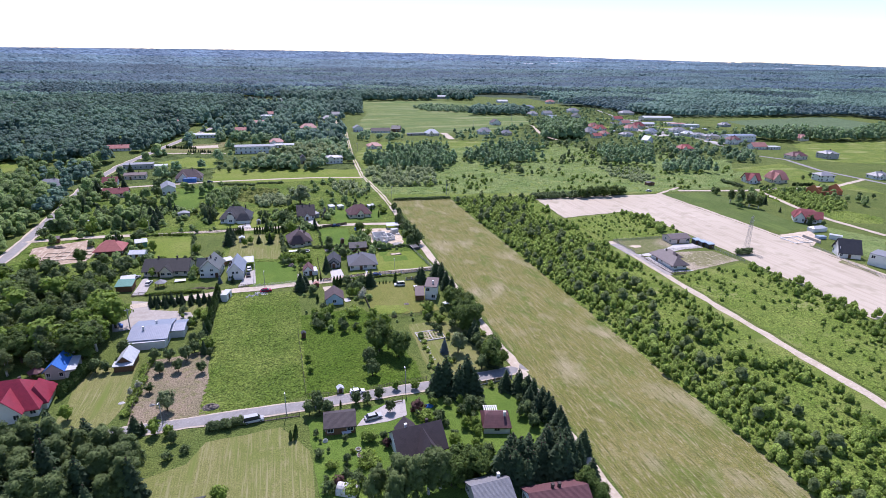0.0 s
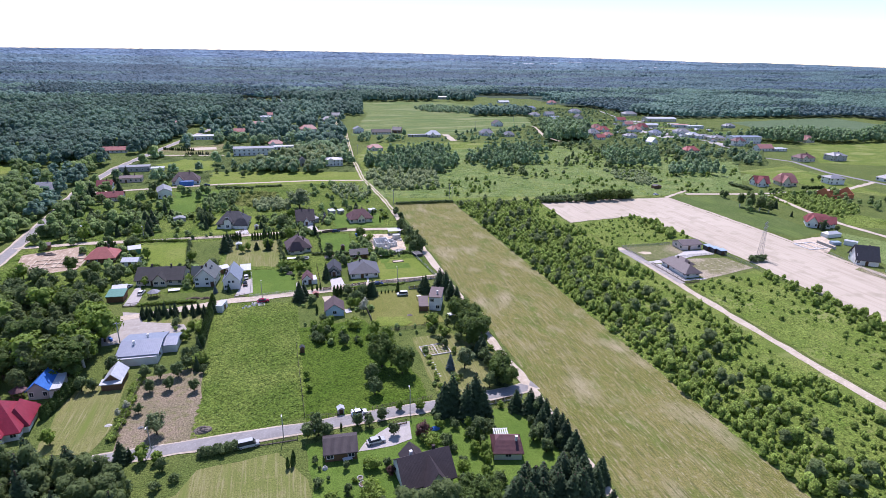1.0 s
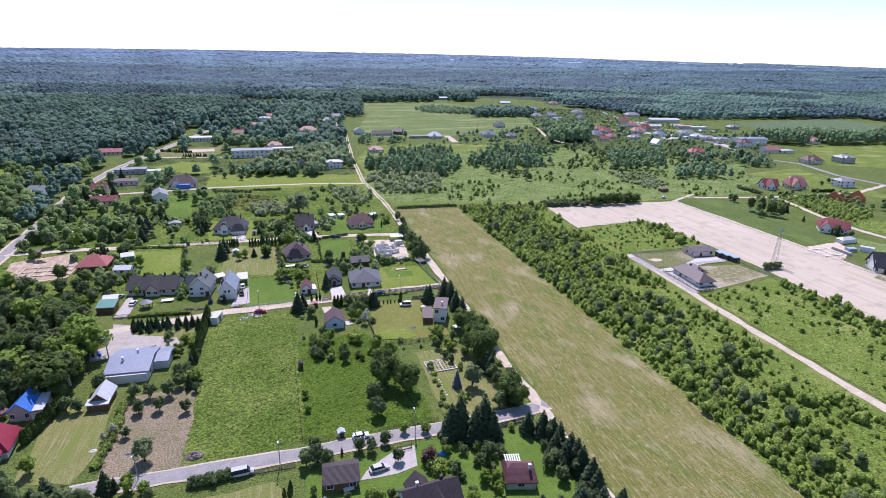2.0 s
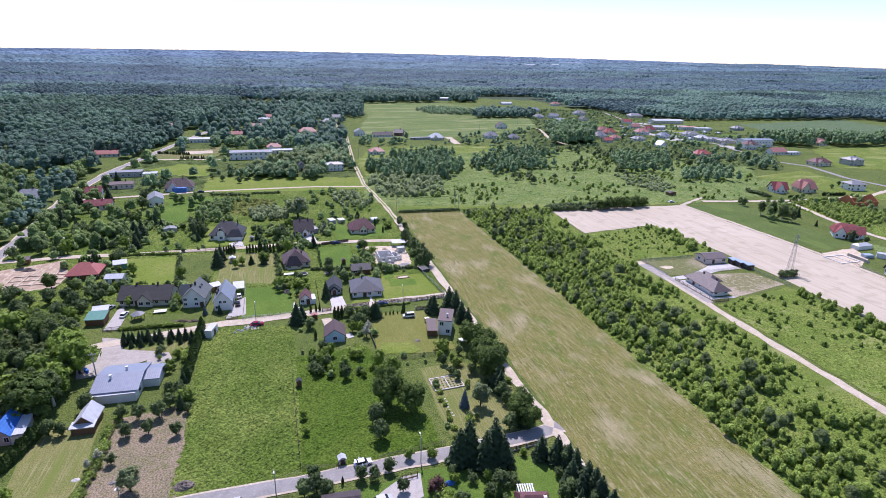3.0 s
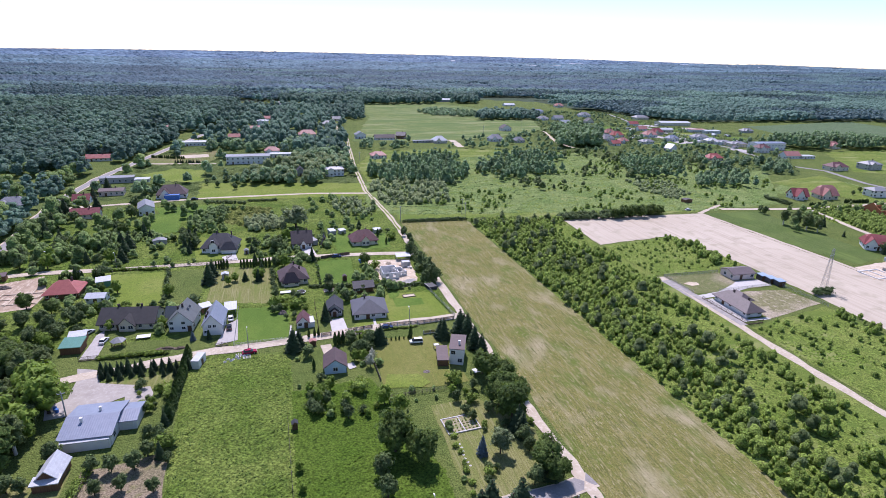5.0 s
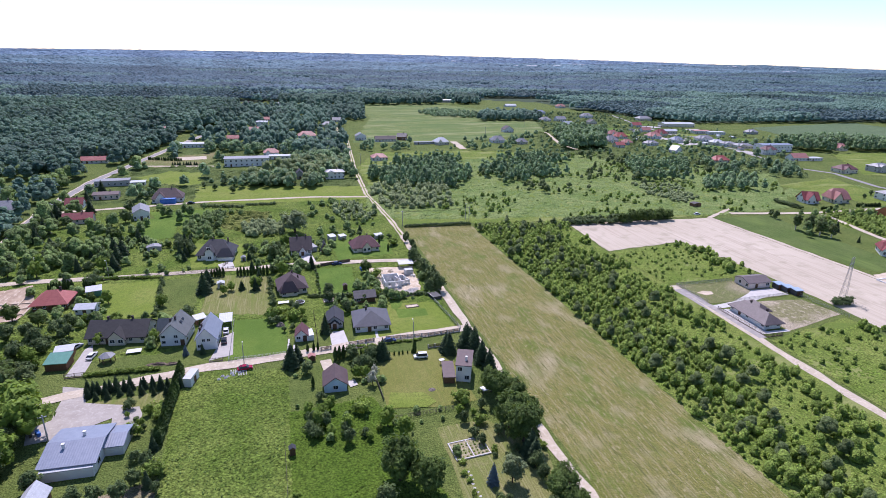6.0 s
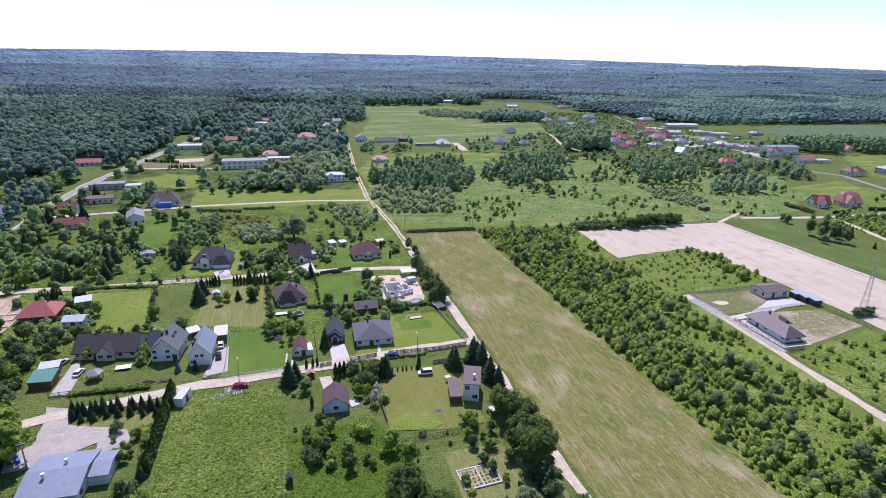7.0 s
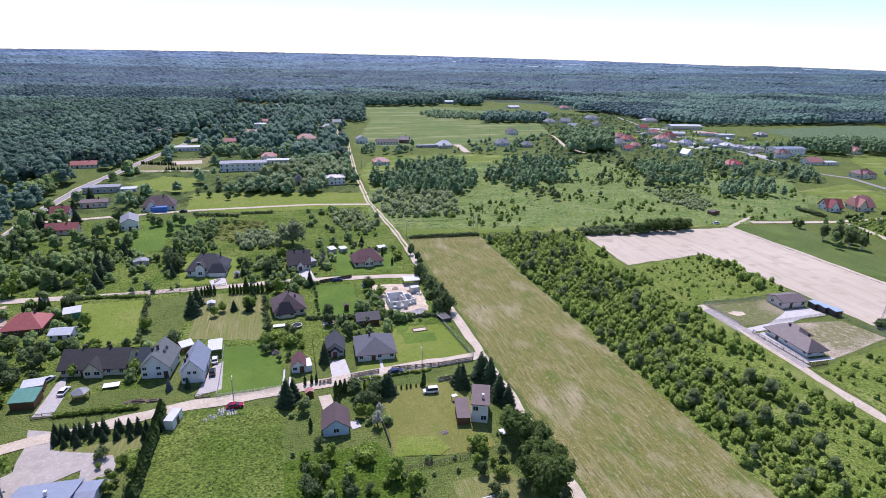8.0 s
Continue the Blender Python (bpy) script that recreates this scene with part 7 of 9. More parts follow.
wood("village_trees_mid", [(-44.7, 506.1), (-31.6, 524.2), (49.6, 478.3), (51.4, 452.6), (23.6, 447.6), (-37.0, 457.5)], 7.0, 5, 10, L_GROVE_HAZY, "trees behind a mown meadow", 0.85, "round", 8, 0.5, 1.0)
wood("village_trees_north", [(3.3, 544.2), (63.3, 602.6), (52.1, 491.7), (7.1, 490.2)], 7.0, 6, 12, L_GROVE_HAZY, "trees between village houses", 0.9, "round", 8, 0.4, 1.0)
wood("roadside_trees", [(-151.3, 485.0), (-128.5, 547.0), (-105.4, 575.5), (-115.5, 418.7), (-119.7, 372.5), (-150.7, 352.8), (-179.8, 384.0), (-166.5, 403.2), (-133.0, 397.0)], 9.0, 5, 12, L_GARDEN, "trees along the village road", 0.6, "round", 8)
wood("west_gardens", [(-149.4, 335.6), (-143.1, 398.9), (-113.8, 351.7), (-77.4, 332.4), (-69.1, 303.7), (-99.4, 300.3), (-109.2, 284.9), (-130.5, 326.5), (-134.1, 274.8)], 8.0, 4, 9, L_GARDEN, "garden trees beside the village road", 0.7, "round", 8)
wood("west_gardens_back", [(-107.2, 384.6), (-78.0, 386.9), (-78.8, 412.2), (-47.1, 389.4), (-45.3, 370.1), (-77.5, 348.4), (-100.1, 355.4)], 8.0, 4, 8, L_GARDEN, "garden trees behind houses", 0.6, "round", 8)
wood("west_bank", [(-130.4, 247.6), (-126.5, 288.6), (-124.9, 325.3), (-135.4, 340.5), (-154.3, 311.8)], 6.0, 5, 10, L_GARDEN, "thick trees beside the village road", 0.9, "round", 8)
wood("west_roadside", [(-136, 345), (-131, 345), (-138, 425), (-133, 470), (-160, 480), (-170, 430), (-150, 400)], 6.5, 6, 12, L_WOODS_HAZY, "dense trees beside the village road", 0.9, "birch", 7, 0.0, 1.5)
wood("wood_edge", [(-234.9, 498.4), (-221.2, 519.8), (-181.3, 545.8), (-140.6, 570.3), (-118.7, 624.4), (-104.1, 673.8), (-112.6, 734.8), (-179.3, 681.7), (-293.6, 634.3)], 6.5, 9, 15, L_WOODS_HAZY, "edge of a mixed wood", 0.95, "birch", 7, 0.0, 1.35, 16)
wood("wood_west", [(-382.4, 645.2), (-179.3, 681.7), (-112.6, 734.8), (-75.3, 831.6), (-60.1, 962.6), (-68.4, 1117.0), (-708.2, 1105.3)], 7.8, 12, 19, L_WOODS_HAZY, "mixed wood of tall trees", 0.97, "birch", 4, 0.0, 1.35, 8)
wood("wood_roadside", [(-210, 520), (-178, 504), (-162, 513), (-140, 503), (-128, 545), (-121, 590), (-111, 645), (-126, 690), (-230, 680), (-262, 600)], 6.8, 8, 15, L_WOODS_HAZY, "mixed wood along the village road", 0.93, "birch", 7, 0.0, 1.35, 16)
wood("lane_side_trees", [(-121, 338), (-112, 338), (-110, 420), (-126, 424)], 6.0, 5, 9, L_GARDEN, "trees between the village road and gardens", 0.9, "round", 8)
wood("meadow_copse", [(229.0, 998.4), (279.3, 1069.8), (336.7, 997.0), (308.7, 913.2), (244.3, 934.9)], 7.0, 3, 6, L_GROVE_HAZY, "low copse on the hay meadow", 0.9, "bush", 4, 0.0, 1.2)
wood("meadow_trees", [(293.4, 867.5), (396.5, 862.7), (436.2, 950.5), (332.7, 953.0)], 8.0, 9, 14, L_WOODS_HAZY, "row of tall trees across the meadow", 0.95)
wood("far_tree_line", [(2.8, 1131.5), (157.6, 1148.9), (413.1, 1186.3), (447.5, 1328.7), (3.9, 1265.0)], 10.0, 12, 18, L_WOODS_HAZY, "line of tall trees along a meadow", 0.9)


FIELDS = [[(-420, 815), (-60, 800), (-60, 850), (-420, 862)], [(150, 1090), (620, 1075), (620, 1140), (150, 1150)], [(700, 940), (1250, 880), (1260, 940), (700, 1000)], [(-450, 1180), (-50, 1160), (-50, 1240), (-450, 1250)],
          [(400, 1300), (1400, 1250), (1400, 1330), (400, 1370)],
          [(-97.3, 1326.9), (154.1, 1426.9), (169.7, 1568.9), (-108.0, 1485.6)], [(1180.5, 3021.8), (1262.6, 3055.0), (1688.7, 4035.3), (1543.2, 3954.5)], [(1291.6, 2608.5), (1442.7, 2655.8), (1644.7, 3030.4), (1423.8, 2948.4)], [(-390.5, 953.7), (-355.4, 897.4), (-419.0, 1066.5), (-442.2, 1066.4)],
          [(424.5, 1219.3), (613.5, 1144.8), (614.5, 1262.8), (492.5, 1372.2)], [(1108.4, 1905.3), (1382.2, 1875.0), (1483.9, 2014.5), (1188.1, 2043.7)], [(345.3, 1836.7), (444.5, 1856.0), (473.1, 1975.5), (367.0, 1951.9)]]
FAN = [(-503.5, 1120.4), (-67.7, 1104.4), (-62.1, 1199.4), (3.7, 1232.7), (175.1, 1274.9), (449.2, 1290.8), (552.5, 1224.5), (560.5, 1044.3), (595.9, 993.5), (593.2, 873.0), (654.0, 813.6), (755.2, 808.1), (1033.7, 812.7), (1040.9, 745.5), (1041.5, 678.0), (2250, 1500), (-750, 1500)]
x, y = spots(FAN, 9.0, rng, 0.98)
clear = np.zeros(len(x), bool)
for c in FIELDS:
    clear |= inside(c, x, y)
x, y = x[~clear], y[~clear]
band = np.sin(x * 0.012 + 2.0 * np.sin(y * 0.009)) + np.sin(y * 0.016 + 1.5 * np.sin(x * 0.007))
pine = band > np.interp(x, (-100, 500), (-0.35, 0.45))
# Both leaf colours hold some haze: blue shifted up for this distance.
stand("woods_broadleaf", "round", x[~pine], y[~pine], 11 + 5 * np.clip(band[~pine] + 1.6, 0, 2.2) * 0.5 + rng.uniform(-2.0, 3.0, (~pine).sum()), leaf("hazy_broadleaf_wood", (0.080, 0.160, 0.142), (0.190, 0.318, 0.240), 0.010, 0.28, 0.6, (0.45, 0.5, 1.5, 0.8)), "broadleaf woods beyond the village", "woods", 2, 1.2, 1.4, 10, 2)
stand("woods_pine", "conifer", x[pine], y[pine], rng.uniform(13, 18, pine.sum()), leaf("hazy_pine_wood", (0.058, 0.113, 0.124), (0.108, 0.185, 0.178), 0.010, 0.18, 0.6, (0.45, 0.55, 1.4, 0.8)), "dark pine stands beyond the village", "woods", 3, 1.7, 1.4, 10, 2)


def land(name, poly, step, mat, z, label):
    """A ground sheet that follows rise() under the woods."""
    p = np.array(poly)
    X, Y = np.meshgrid(np.arange(p[:, 0].min(), p[:, 0].max() + step, step), np.arange(p[:, 1].min(), p[:, 1].max() + step, step))
    i = np.arange(X.size).reshape(X.shape)
    f = np.stack([i[:-1, :-1], i[:-1, 1:], i[1:, 1:], i[1:, :-1]], -1).reshape(-1, 4)
    f = f[inside(poly, X, Y).ravel()[f].all(1)]
    used, inv = np.unique(f, return_inverse=True)
    return tagged(new(name, mesh_np(name, np.stack([X.ravel(), Y.ravel(), rise(X, Y).ravel() + z], 1)[used], inv.reshape(-1, 4), mat)), label, "ground", kind="structure")


# Dark green sheet, added to keep the gaps between trees dark.
FOREST_SOIL = grass("forest_soil", (0.060, 0.085, 0.050), (0.080, 0.110, 0.060), (0.045, 0.066, 0.040))
FAR_ONE = [(-760, 1480), (2300, 1480), (4150, 2700), (-1350, 2700)]
land("forest_ground", FAN, 30.0, FOREST_SOIL, 0.06, "dark green ground sheet under the woods")
land("forest_ground_far", FAR_ONE, 60.0, FOREST_SOIL, 2.5, "dark green ground sheet under the far woods")
land("forest_ground_west", [(-382.4, 645.2), (-179.3, 681.7), (-112.6, 734.8), (-75.3, 831.6), (-60.1, 962.6), (-68.4, 1117.0), (-708.2, 1105.3)], 20.0, FOREST_SOIL, 0.06, "dark green ground sheet under a mixed wood")
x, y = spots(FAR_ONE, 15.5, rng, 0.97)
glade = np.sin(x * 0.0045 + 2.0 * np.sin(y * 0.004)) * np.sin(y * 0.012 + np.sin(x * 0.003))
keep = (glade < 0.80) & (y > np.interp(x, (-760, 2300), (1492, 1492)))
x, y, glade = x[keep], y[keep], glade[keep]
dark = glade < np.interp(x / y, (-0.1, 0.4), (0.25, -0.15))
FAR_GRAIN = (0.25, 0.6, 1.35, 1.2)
# A bluer tier of leaves, with stronger haze painted into the colour.
stand("woods_far", "round", x[~dark], y[~dark], rng.uniform(12, 19, (~dark).sum()), leaf("hazy_far_wood", (0.066, 0.136, 0.158), (0.130, 0.232, 0.232), 0.005, 0.25, 0.65, FAR_GRAIN), "far mixed woods", "woods", 2, 1.5, 1.6, 10, 1)
stand("woods_far_pine", "conifer", x[dark], y[dark], rng.uniform(13, 19, dark.sum()), leaf("hazy_far_pines", (0.050, 0.104, 0.146), (0.090, 0.162, 0.202), 0.005, 0.2, 0.65, FAR_GRAIN), "far dark pine stands", "woods", 2, 3.4, 1.6, 10, 1)
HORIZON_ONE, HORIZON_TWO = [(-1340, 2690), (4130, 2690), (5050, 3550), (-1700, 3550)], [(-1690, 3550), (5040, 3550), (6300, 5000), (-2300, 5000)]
# Ground tinted blue for haze, paler in the tier at the horizon.
land("forest_ground_distant", HORIZON_ONE, 90.0, grass("hazy_distant_soil", (0.075, 0.125, 0.135), (0.100, 0.155, 0.155), (0.060, 0.105, 0.120)), 3.0, "haze-blue ground under distant woods")
land("forest_ground_horizon", HORIZON_TWO, 120.0, grass("hazy_horizon_soil", (0.135, 0.210, 0.280), (0.165, 0.245, 0.310), (0.115, 0.190, 0.260)), 3.0, "pale haze-blue ground under the woods at the horizon")
# Strongest haze blue in these colours; horizon crowns flattened for a level skyline.
for word, tract, step, low, high, broad, mat in (("distant", HORIZON_ONE, 25.0, 12, 19, 2.3, leaf("haze_blue_wood", (0.072, 0.145, 0.200), (0.142, 0.248, 0.296), 0.004, 0.2, 0.7, (0.12, 0.6, 1.4, 1.5))),
                                                 ("horizon", HORIZON_TWO, 38.0, 6, 9, 7.0, leaf("hazy_horizon_wood", (0.122, 0.212, 0.320), (0.190, 0.300, 0.405), 0.003, 0.2, 0.7, (0.07, 0.65, 1.35, 2.0)))):
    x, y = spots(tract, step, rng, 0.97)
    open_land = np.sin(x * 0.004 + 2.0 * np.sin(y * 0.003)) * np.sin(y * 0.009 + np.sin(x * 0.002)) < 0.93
    stand("backdrop_woods_" + word, "round", x[open_land], y[open_land], rng.uniform(low, high, open_land.sum()), mat, "woods towards the horizon with haze blue in their colour", "woods", 0, broad, 1.0, 10, 1)
far_rng = random.Random(7)


def far_hall(x, y, w, d, h, turn):
    """A pale hall or block of a distant town: walls and a roof with a slight overhang."""
    z = float(rise(x, y))
    ob = empty("far_hall", Matrix.Translation((x, y, z)) @ Matrix.Rotation(turn, 4, "Z"), "distant pale hall of a far town", "hall", "far town halls")
    part("wall", mesh_of("wall", *wall_shape(w, d, h, h + 2.0, "gable_x"), WHITE), ob)
    part("roof", mesh_of("roof", *slab(*roof_shape(w, d, h, h + 2.0, "gable_x", 0.8), 0.4), far_rng.choice((R_LIGHT, R_WHITE))), ob)


for _ in range(24):
    hx = far_rng.uniform(1100, 4300)
    hy = far_rng.uniform(2750, 4000)
    if math.hypot(hx - 60, hy) < 4750 and hx < hy * 1.35:
        far_hall(hx, hy, far_rng.choice((18, 26, 60, 110)), far_rng.uniform(14, 30), far_rng.uniform(13, 18), far_rng.uniform(-0.4, 0.4))
# new houses and plots beyond the ploughed field
several("birch", [(291.0, 296.0, 11.0), (292.2, 289.1, 12.5), (294.7, 283.5, 12.0), (297.5, 278.6, 10.5), (296.9, 293.5, 10.0), (301.1, 288.4, 9.0)], "", 1.15)
several("spruce", [(311.8, 287.4, 7.0), (305.0, 268.4, 4.0), (297.8, 240.4, 6.5)])
several("round", [(301.1, 243.3, 6.0), (304.1, 236.8, 4.0), (298.8, 317.6, 6.0), (300.2, 322.6, 5.0), (400.0, 290.3, 4.5), (394.0, 281.3, 4.0), (407.4, 285.5, 4.0), (414.3, 350.6, 4.0), (429.0, 357.2, 4.5)])
row_of("thuja", (383.9, 332.3), (402.0, 329.1), 16, 2.6, 0.3, 1.6, "dark garden hedge")
row_of("bush", (335.5, 353.2), (336.9, 334.7), 12, 3.0, 0.5, 1.3, "dark garden hedge")
row_of("thuja", (350.4, 330.3), (356.6, 327.3), 8, 2.6, 0.3, 1.6, "dark garden hedge")
row_of("bush", (405.8, 326.4), (383.1, 302.1), 5, 2.4, 0.5, 1.3)
ROUGH_PLOT = [(344.0, 323.8), (364.2, 327.9), (379.8, 319.3), (371.7, 276.0), (353.6, 264.5), (333.2, 268.5), (328.0, 281.3), (327.5, 307.1)]
carpet("rough_plot", ROUGH_PLOT, 1.5, 1.6, LUSH, "lush weeds on an unbuilt plot", 12)
x, y = free(*spots(ROUGH_PLOT, 3.0, rng, 0.85), 0.5)
stand("rough_plot_scrub", "low", x, y, rng.uniform(1.4, 3.4, len(x)), L_SCRUB, "dense willow scrub on an unbuilt plot", "scrub", 14, 0.75, 1.5, 8, 6)
carpet("weed_field", [(333.7, 262.7), (353.9, 261.6), (361.0, 243.8), (347.7, 233.9), (324.1, 241.1)], 1.4, 0.9, LUSH, "bright weeds on a plot by the lane", 13)
carpet("villa_meadow", [(303.1, 238.2), (316.4, 209.3), (277.2, 180.1), (279.9, 201.6)], 1.5, 0.5, MEADOW_HERBS, "long grass behind new houses", 15, True)
carpet("lane_meadow", [(367.0, 349.9), (360.4, 373.4), (414.8, 405.3), (455.5, 387.9), (451.7, 372.9), (408.3, 356.1)], 1.8, 1.0, MEADOW_HERBS, "long grass round new villas", 14, True)
garden([(-41.1, 196.2), (-36.9, 198.1), (-28.9, 191.2), (-28.6, 181.7), (-34.3, 183.2)], 3.0, ("round", "bush", "low", "young"), 1.6, 3.6, 44, 0.8)

# dense planting round the kitchen garden and along the field track
several("round", [(56.4, 150.4, 5.0), (56.6, 146.6, 4.5), (47.0, 161.5, 3.5), (52.2, 163.7, 4.0), (43.1, 138.4, 3.0), (53.1, 136.0, 5.5)])
several("spruce", [(57.1, 155.0, 8.0), (57.1, 152.6, 7.5), (57.3, 137.3, 7.5)], "", 1.3)
row_of("low", (39.9, 159.1), (38.9, 137.2), 8, 1.2, 0.5, 1.2)


# ---- fences, poles, vehicles and yard things ----
def fence(a, b, h, style, mat, label, gap=2.5):
    """A fence from a to b: posts, and between them pickets, boards or wires."""
    a, b = Vector((*a, 0)), Vector((*b, 0))
    n = max(1, round((b - a).length / gap))
    ang, w = math.atan2(b.y - a.y, b.x - a.x), (b - a).length / n
    ob = empty("fence", Matrix.Translation(a) @ Matrix.Rotation(ang, 4, "Z"), label, "fence")
    post_mat = CONCRETE if style == "picket" else mat
    post = unit("post_" + style, box(-0.5, 0.5, -0.5, 0.5, 0, 1), post_mat)
    pw = 0.32 if style == "picket" else 0.11
    for i in range(n + 1):
        part("post", post, ob, scaled(i * w, 0, 0, pw, pw, h + 0.08))
    if style == "picket":
        solid = [box(0.02, 0.98, -0.10, 0.10, 0, 0.22)] + [box(0.05 + k * 0.116, 0.05 + k * 0.116 + 0.07, -0.03, 0.03, 0.24, 1) for k in range(8)] + [box(0.02, 0.98, 0.03, 0.07, 0.4, 0.46), box(0.02, 0.98, 0.03, 0.07, 0.8, 0.86)]
    elif style == "boards":
        solid = [box(0.01, 0.99, -0.03, 0.03, 0.04 + 0.165 * k, 0.19 + 0.165 * k) for k in range(6)]
    elif style == "metal":
        solid = [box(0.02, 0.98, -0.12, 0.12, 0, 0.12)] + [box(0.02, 0.98, -0.02, 0.02, z, z + 0.05) for z in (0.2, 0.9)] + [box(0.04 + k * 0.077, 0.06 + k * 0.077, -0.01, 0.01, 0.12, 1) for k in range(13)]
    else:
        solid = [box(0, 1, -0.012, 0.012, z, z + 0.03) for z in (0.25, 0.5, 0.75, 0.97)] + [box(k / 6 - 0.012, k / 6 + 0.012, -0.012, 0.012, 0.02, 0.97) for k in range(1, 6)]
    if style == "picket":
        for i in range(n):
            part("plinth", unit("plinth", solid[0], CONCRETE), ob, scaled(i * w, 0, 0, w, 1, h))
            part("rail", unit("rail_low", solid[-2], mat), ob, scaled(i * w, 0, 0, w, 1, h))
            part("rail", unit("rail_high", solid[-1], mat), ob, scaled(i * w, 0, 0, w, 1, h))
            for k in range(8):
                part("picket", unit("picket", box(0, 0.07, -0.03, 0.03, 0.24, 1), mat), ob, scaled((i + 0.05 + k * 0.116) * w, 0, 0, w, 1, h))
    elif style == "boards":
        for i in range(n):
            for k in range(6):
                part("board", unit("board", box(0.01, 0.99, -0.03, 0.03, 0.04, 0.19), mat), ob, scaled(i * w, 0, 0.165 * k * h, w, 1, h))
    else:
        for i in range(n):
            part("mesh_panel" if style == "wire" else "bar_panel", unit("panel_" + style, joined(solid), mat), ob, scaled(i * w, 0, 0, w, 1, h))["kind"] = "stuff"
    return ob


FENCE_WOOD = surface("fence_wood", (0.150, 0.105, 0.075), (((0.100, 0.070, 0.050), 2.0, 0.4, 0.7, ONE, 4.0),), 0.85)
fence((21.1, 217.8), (29.4, 218.7), 1.4, "picket", FENCE_WOOD, "brown picket fence with stone posts along a lane")
fence((33.6, 219.0), (48.0, 218.2), 1.4, "picket", FENCE_WOOD, "brown picket fence with stone posts along a lane")
fence((48.0, 218.2), (59.3, 219.0), 1.4, "picket", FENCE_WOOD, "brown picket fence with stone posts along a lane")
fence((11.9, 216.4), (15.1, 216.8), 1.4, "picket", FENCE_WOOD, "short brown picket fence beside a drive gate")
fence((57.2, 245.6), (60.3, 220.9), 1.4, "wire", STEEL, "wire mesh fence along the dirt track")
fence((11.2, 244.6), (11.4, 216.8), 1.3, "wire", FENCE_WOOD, "thin dark fence between gardens")
fence((-60.3, 217.2), (-55.1, 217.4), 1.5, "metal", TIMBER, "brown metal gate and fence of a drive")
fence((45.9, 210.3), (50.4, 210.5), 1.3, "picket", FENCE_WOOD, "wooden gate to a lawn")
fence((24.8, 175.8), (44.4, 176.7), 1.3, "wire", TIMBER, "weathered wire fence behind a lawn")
fence((26.2, 198.1), (26.7, 184.8), 1.2, "boards", TIMBER, "leaning fence of grey boards")
fence((17.0, 292.4), (30.6, 295.8), 1.5, "boards", FENCE_WOOD, "brown board fence along a lane")
fence((-23.0, 305.5), (-24.8, 301.5), 1.3, "metal", TIMBER, "low metal fence beside a drive")
fence((-15.9, 216.5), (1.5, 216.8), 1.2, "wire", STEEL, "wire fence along a garden lawn")
fence((-21.6, 217.4), (-17.7, 217.5), 1.3, "metal", TIMBER, "double drive gate of dark bars")
fence((-16.2, 244.8), (-15.9, 217.1), 1.2, "wire", STEEL, "wire fence between garden and drive")
fence((-62.6, 295.5), (-36.8, 295.8), 1.2, "wire", TIMBER, "low dark fence along a lane")
fence((-37.2, 295.9), (-20.1, 298.1), 1.2, "metal", TIMBER, "low dark fence before a villa")
fence((162.9, 237.6), (191.0, 237.0), 1.5, "wire", CONCRETE, "grey concrete-post fence round a yard")
fence((162.9, 237.6), (163.2, 219.0), 1.5, "wire", CONCRETE, "grey concrete-post fence along a track")
fence((163.2, 213.5), (163.6, 190.5), 1.5, "metal", FENCE_WOOD, "new metal fence with stone pillars before a bungalow")
fence((176.0, 218.6), (203.0, 219.0), 1.2, "wire", CONCRETE, "low post fence beside a paved court")
fence((206.8, 226.0), (208.5, 196.0), 1.5, "wire", STEEL, "wire fence along the ploughed field")
fence((164.0, 190.3), (170.5, 190.3), 1.4, "metal", FENCE_WOOD, "short metal fence at a bungalow's corner")
fence((0.3, 172.6), (1.2, 135.2), 1.3, "wire", TIMBER, "old wire fence between overgrown plots", 4.0)
fence((-43.2, 137.2), (-43.0, 164.4), 1.2, "wire", TIMBER, "old wire fence beside an orchard", 3.0)
fence((1.6, 134.5), (10.0, 133.0), 1.1, "wire", TIMBER, "old wire fence along the asphalt lane", 3.0)
fence((22.9, 125.5), (26.5, 125.9), 1.4, "metal", FENCE_WOOD, "brown drive gate at the asphalt lane")
fence((49.3, 128.2), (60.2, 129.4), 1.3, "picket", FENCE_WOOD, "brown fence along the asphalt lane")
fence((18.8, 133.7), (35.6, 134.9), 1.1, "wire", TIMBER, "old wire fence along the asphalt lane", 3.0)
fence((-15.6, 126.2), (-0.9, 126.1), 1.2, "metal", TIMBER, "dark fence along the asphalt lane", 3.0)
fence((272.2, 210.7), (272.9, 222.5), 1.5, "boards", CONCRETE, "grey slab fence of a new plot")
fence((264.0, 214.4), (255.8, 163.7), 1.4, "wire", STEEL, "wire fence of new plots along the ploughed field", 4.0)


def lamp_post(x, y, h, turn, label="grey concrete street lamp on the verge"):
    ob = empty("street_lamp", pose(x, y, 0, 0, 0, turn), label, "street lamp")
    part("pole", mesh_of("pole", *joined([bar((0, 0, 0), (0, 0, h), 0.11, 6), bar((0, 0, h), (0, -1.0, h + 0.35), 0.05, 5)]), CONCRETE), ob)
    part("lamp_head", mesh_of("lamp_head", *joined([box(-0.14, 0.14, -1.55, -0.9, h + 0.28, h + 0.44)]), FRAME), ob)


for x, y, h, turn in ((-34.3, 130.4, 7.0, 0), (-4.2, 127.6, 7.0, 0), (28.3, 130.1, 7.0, 180), (42.3, 216.6, 7.0, 180), (-11.2, 213.2, 7.0, 180), (-69.5, 299.7, 7.0, 0)):
    lamp_post(x, y, h, turn)


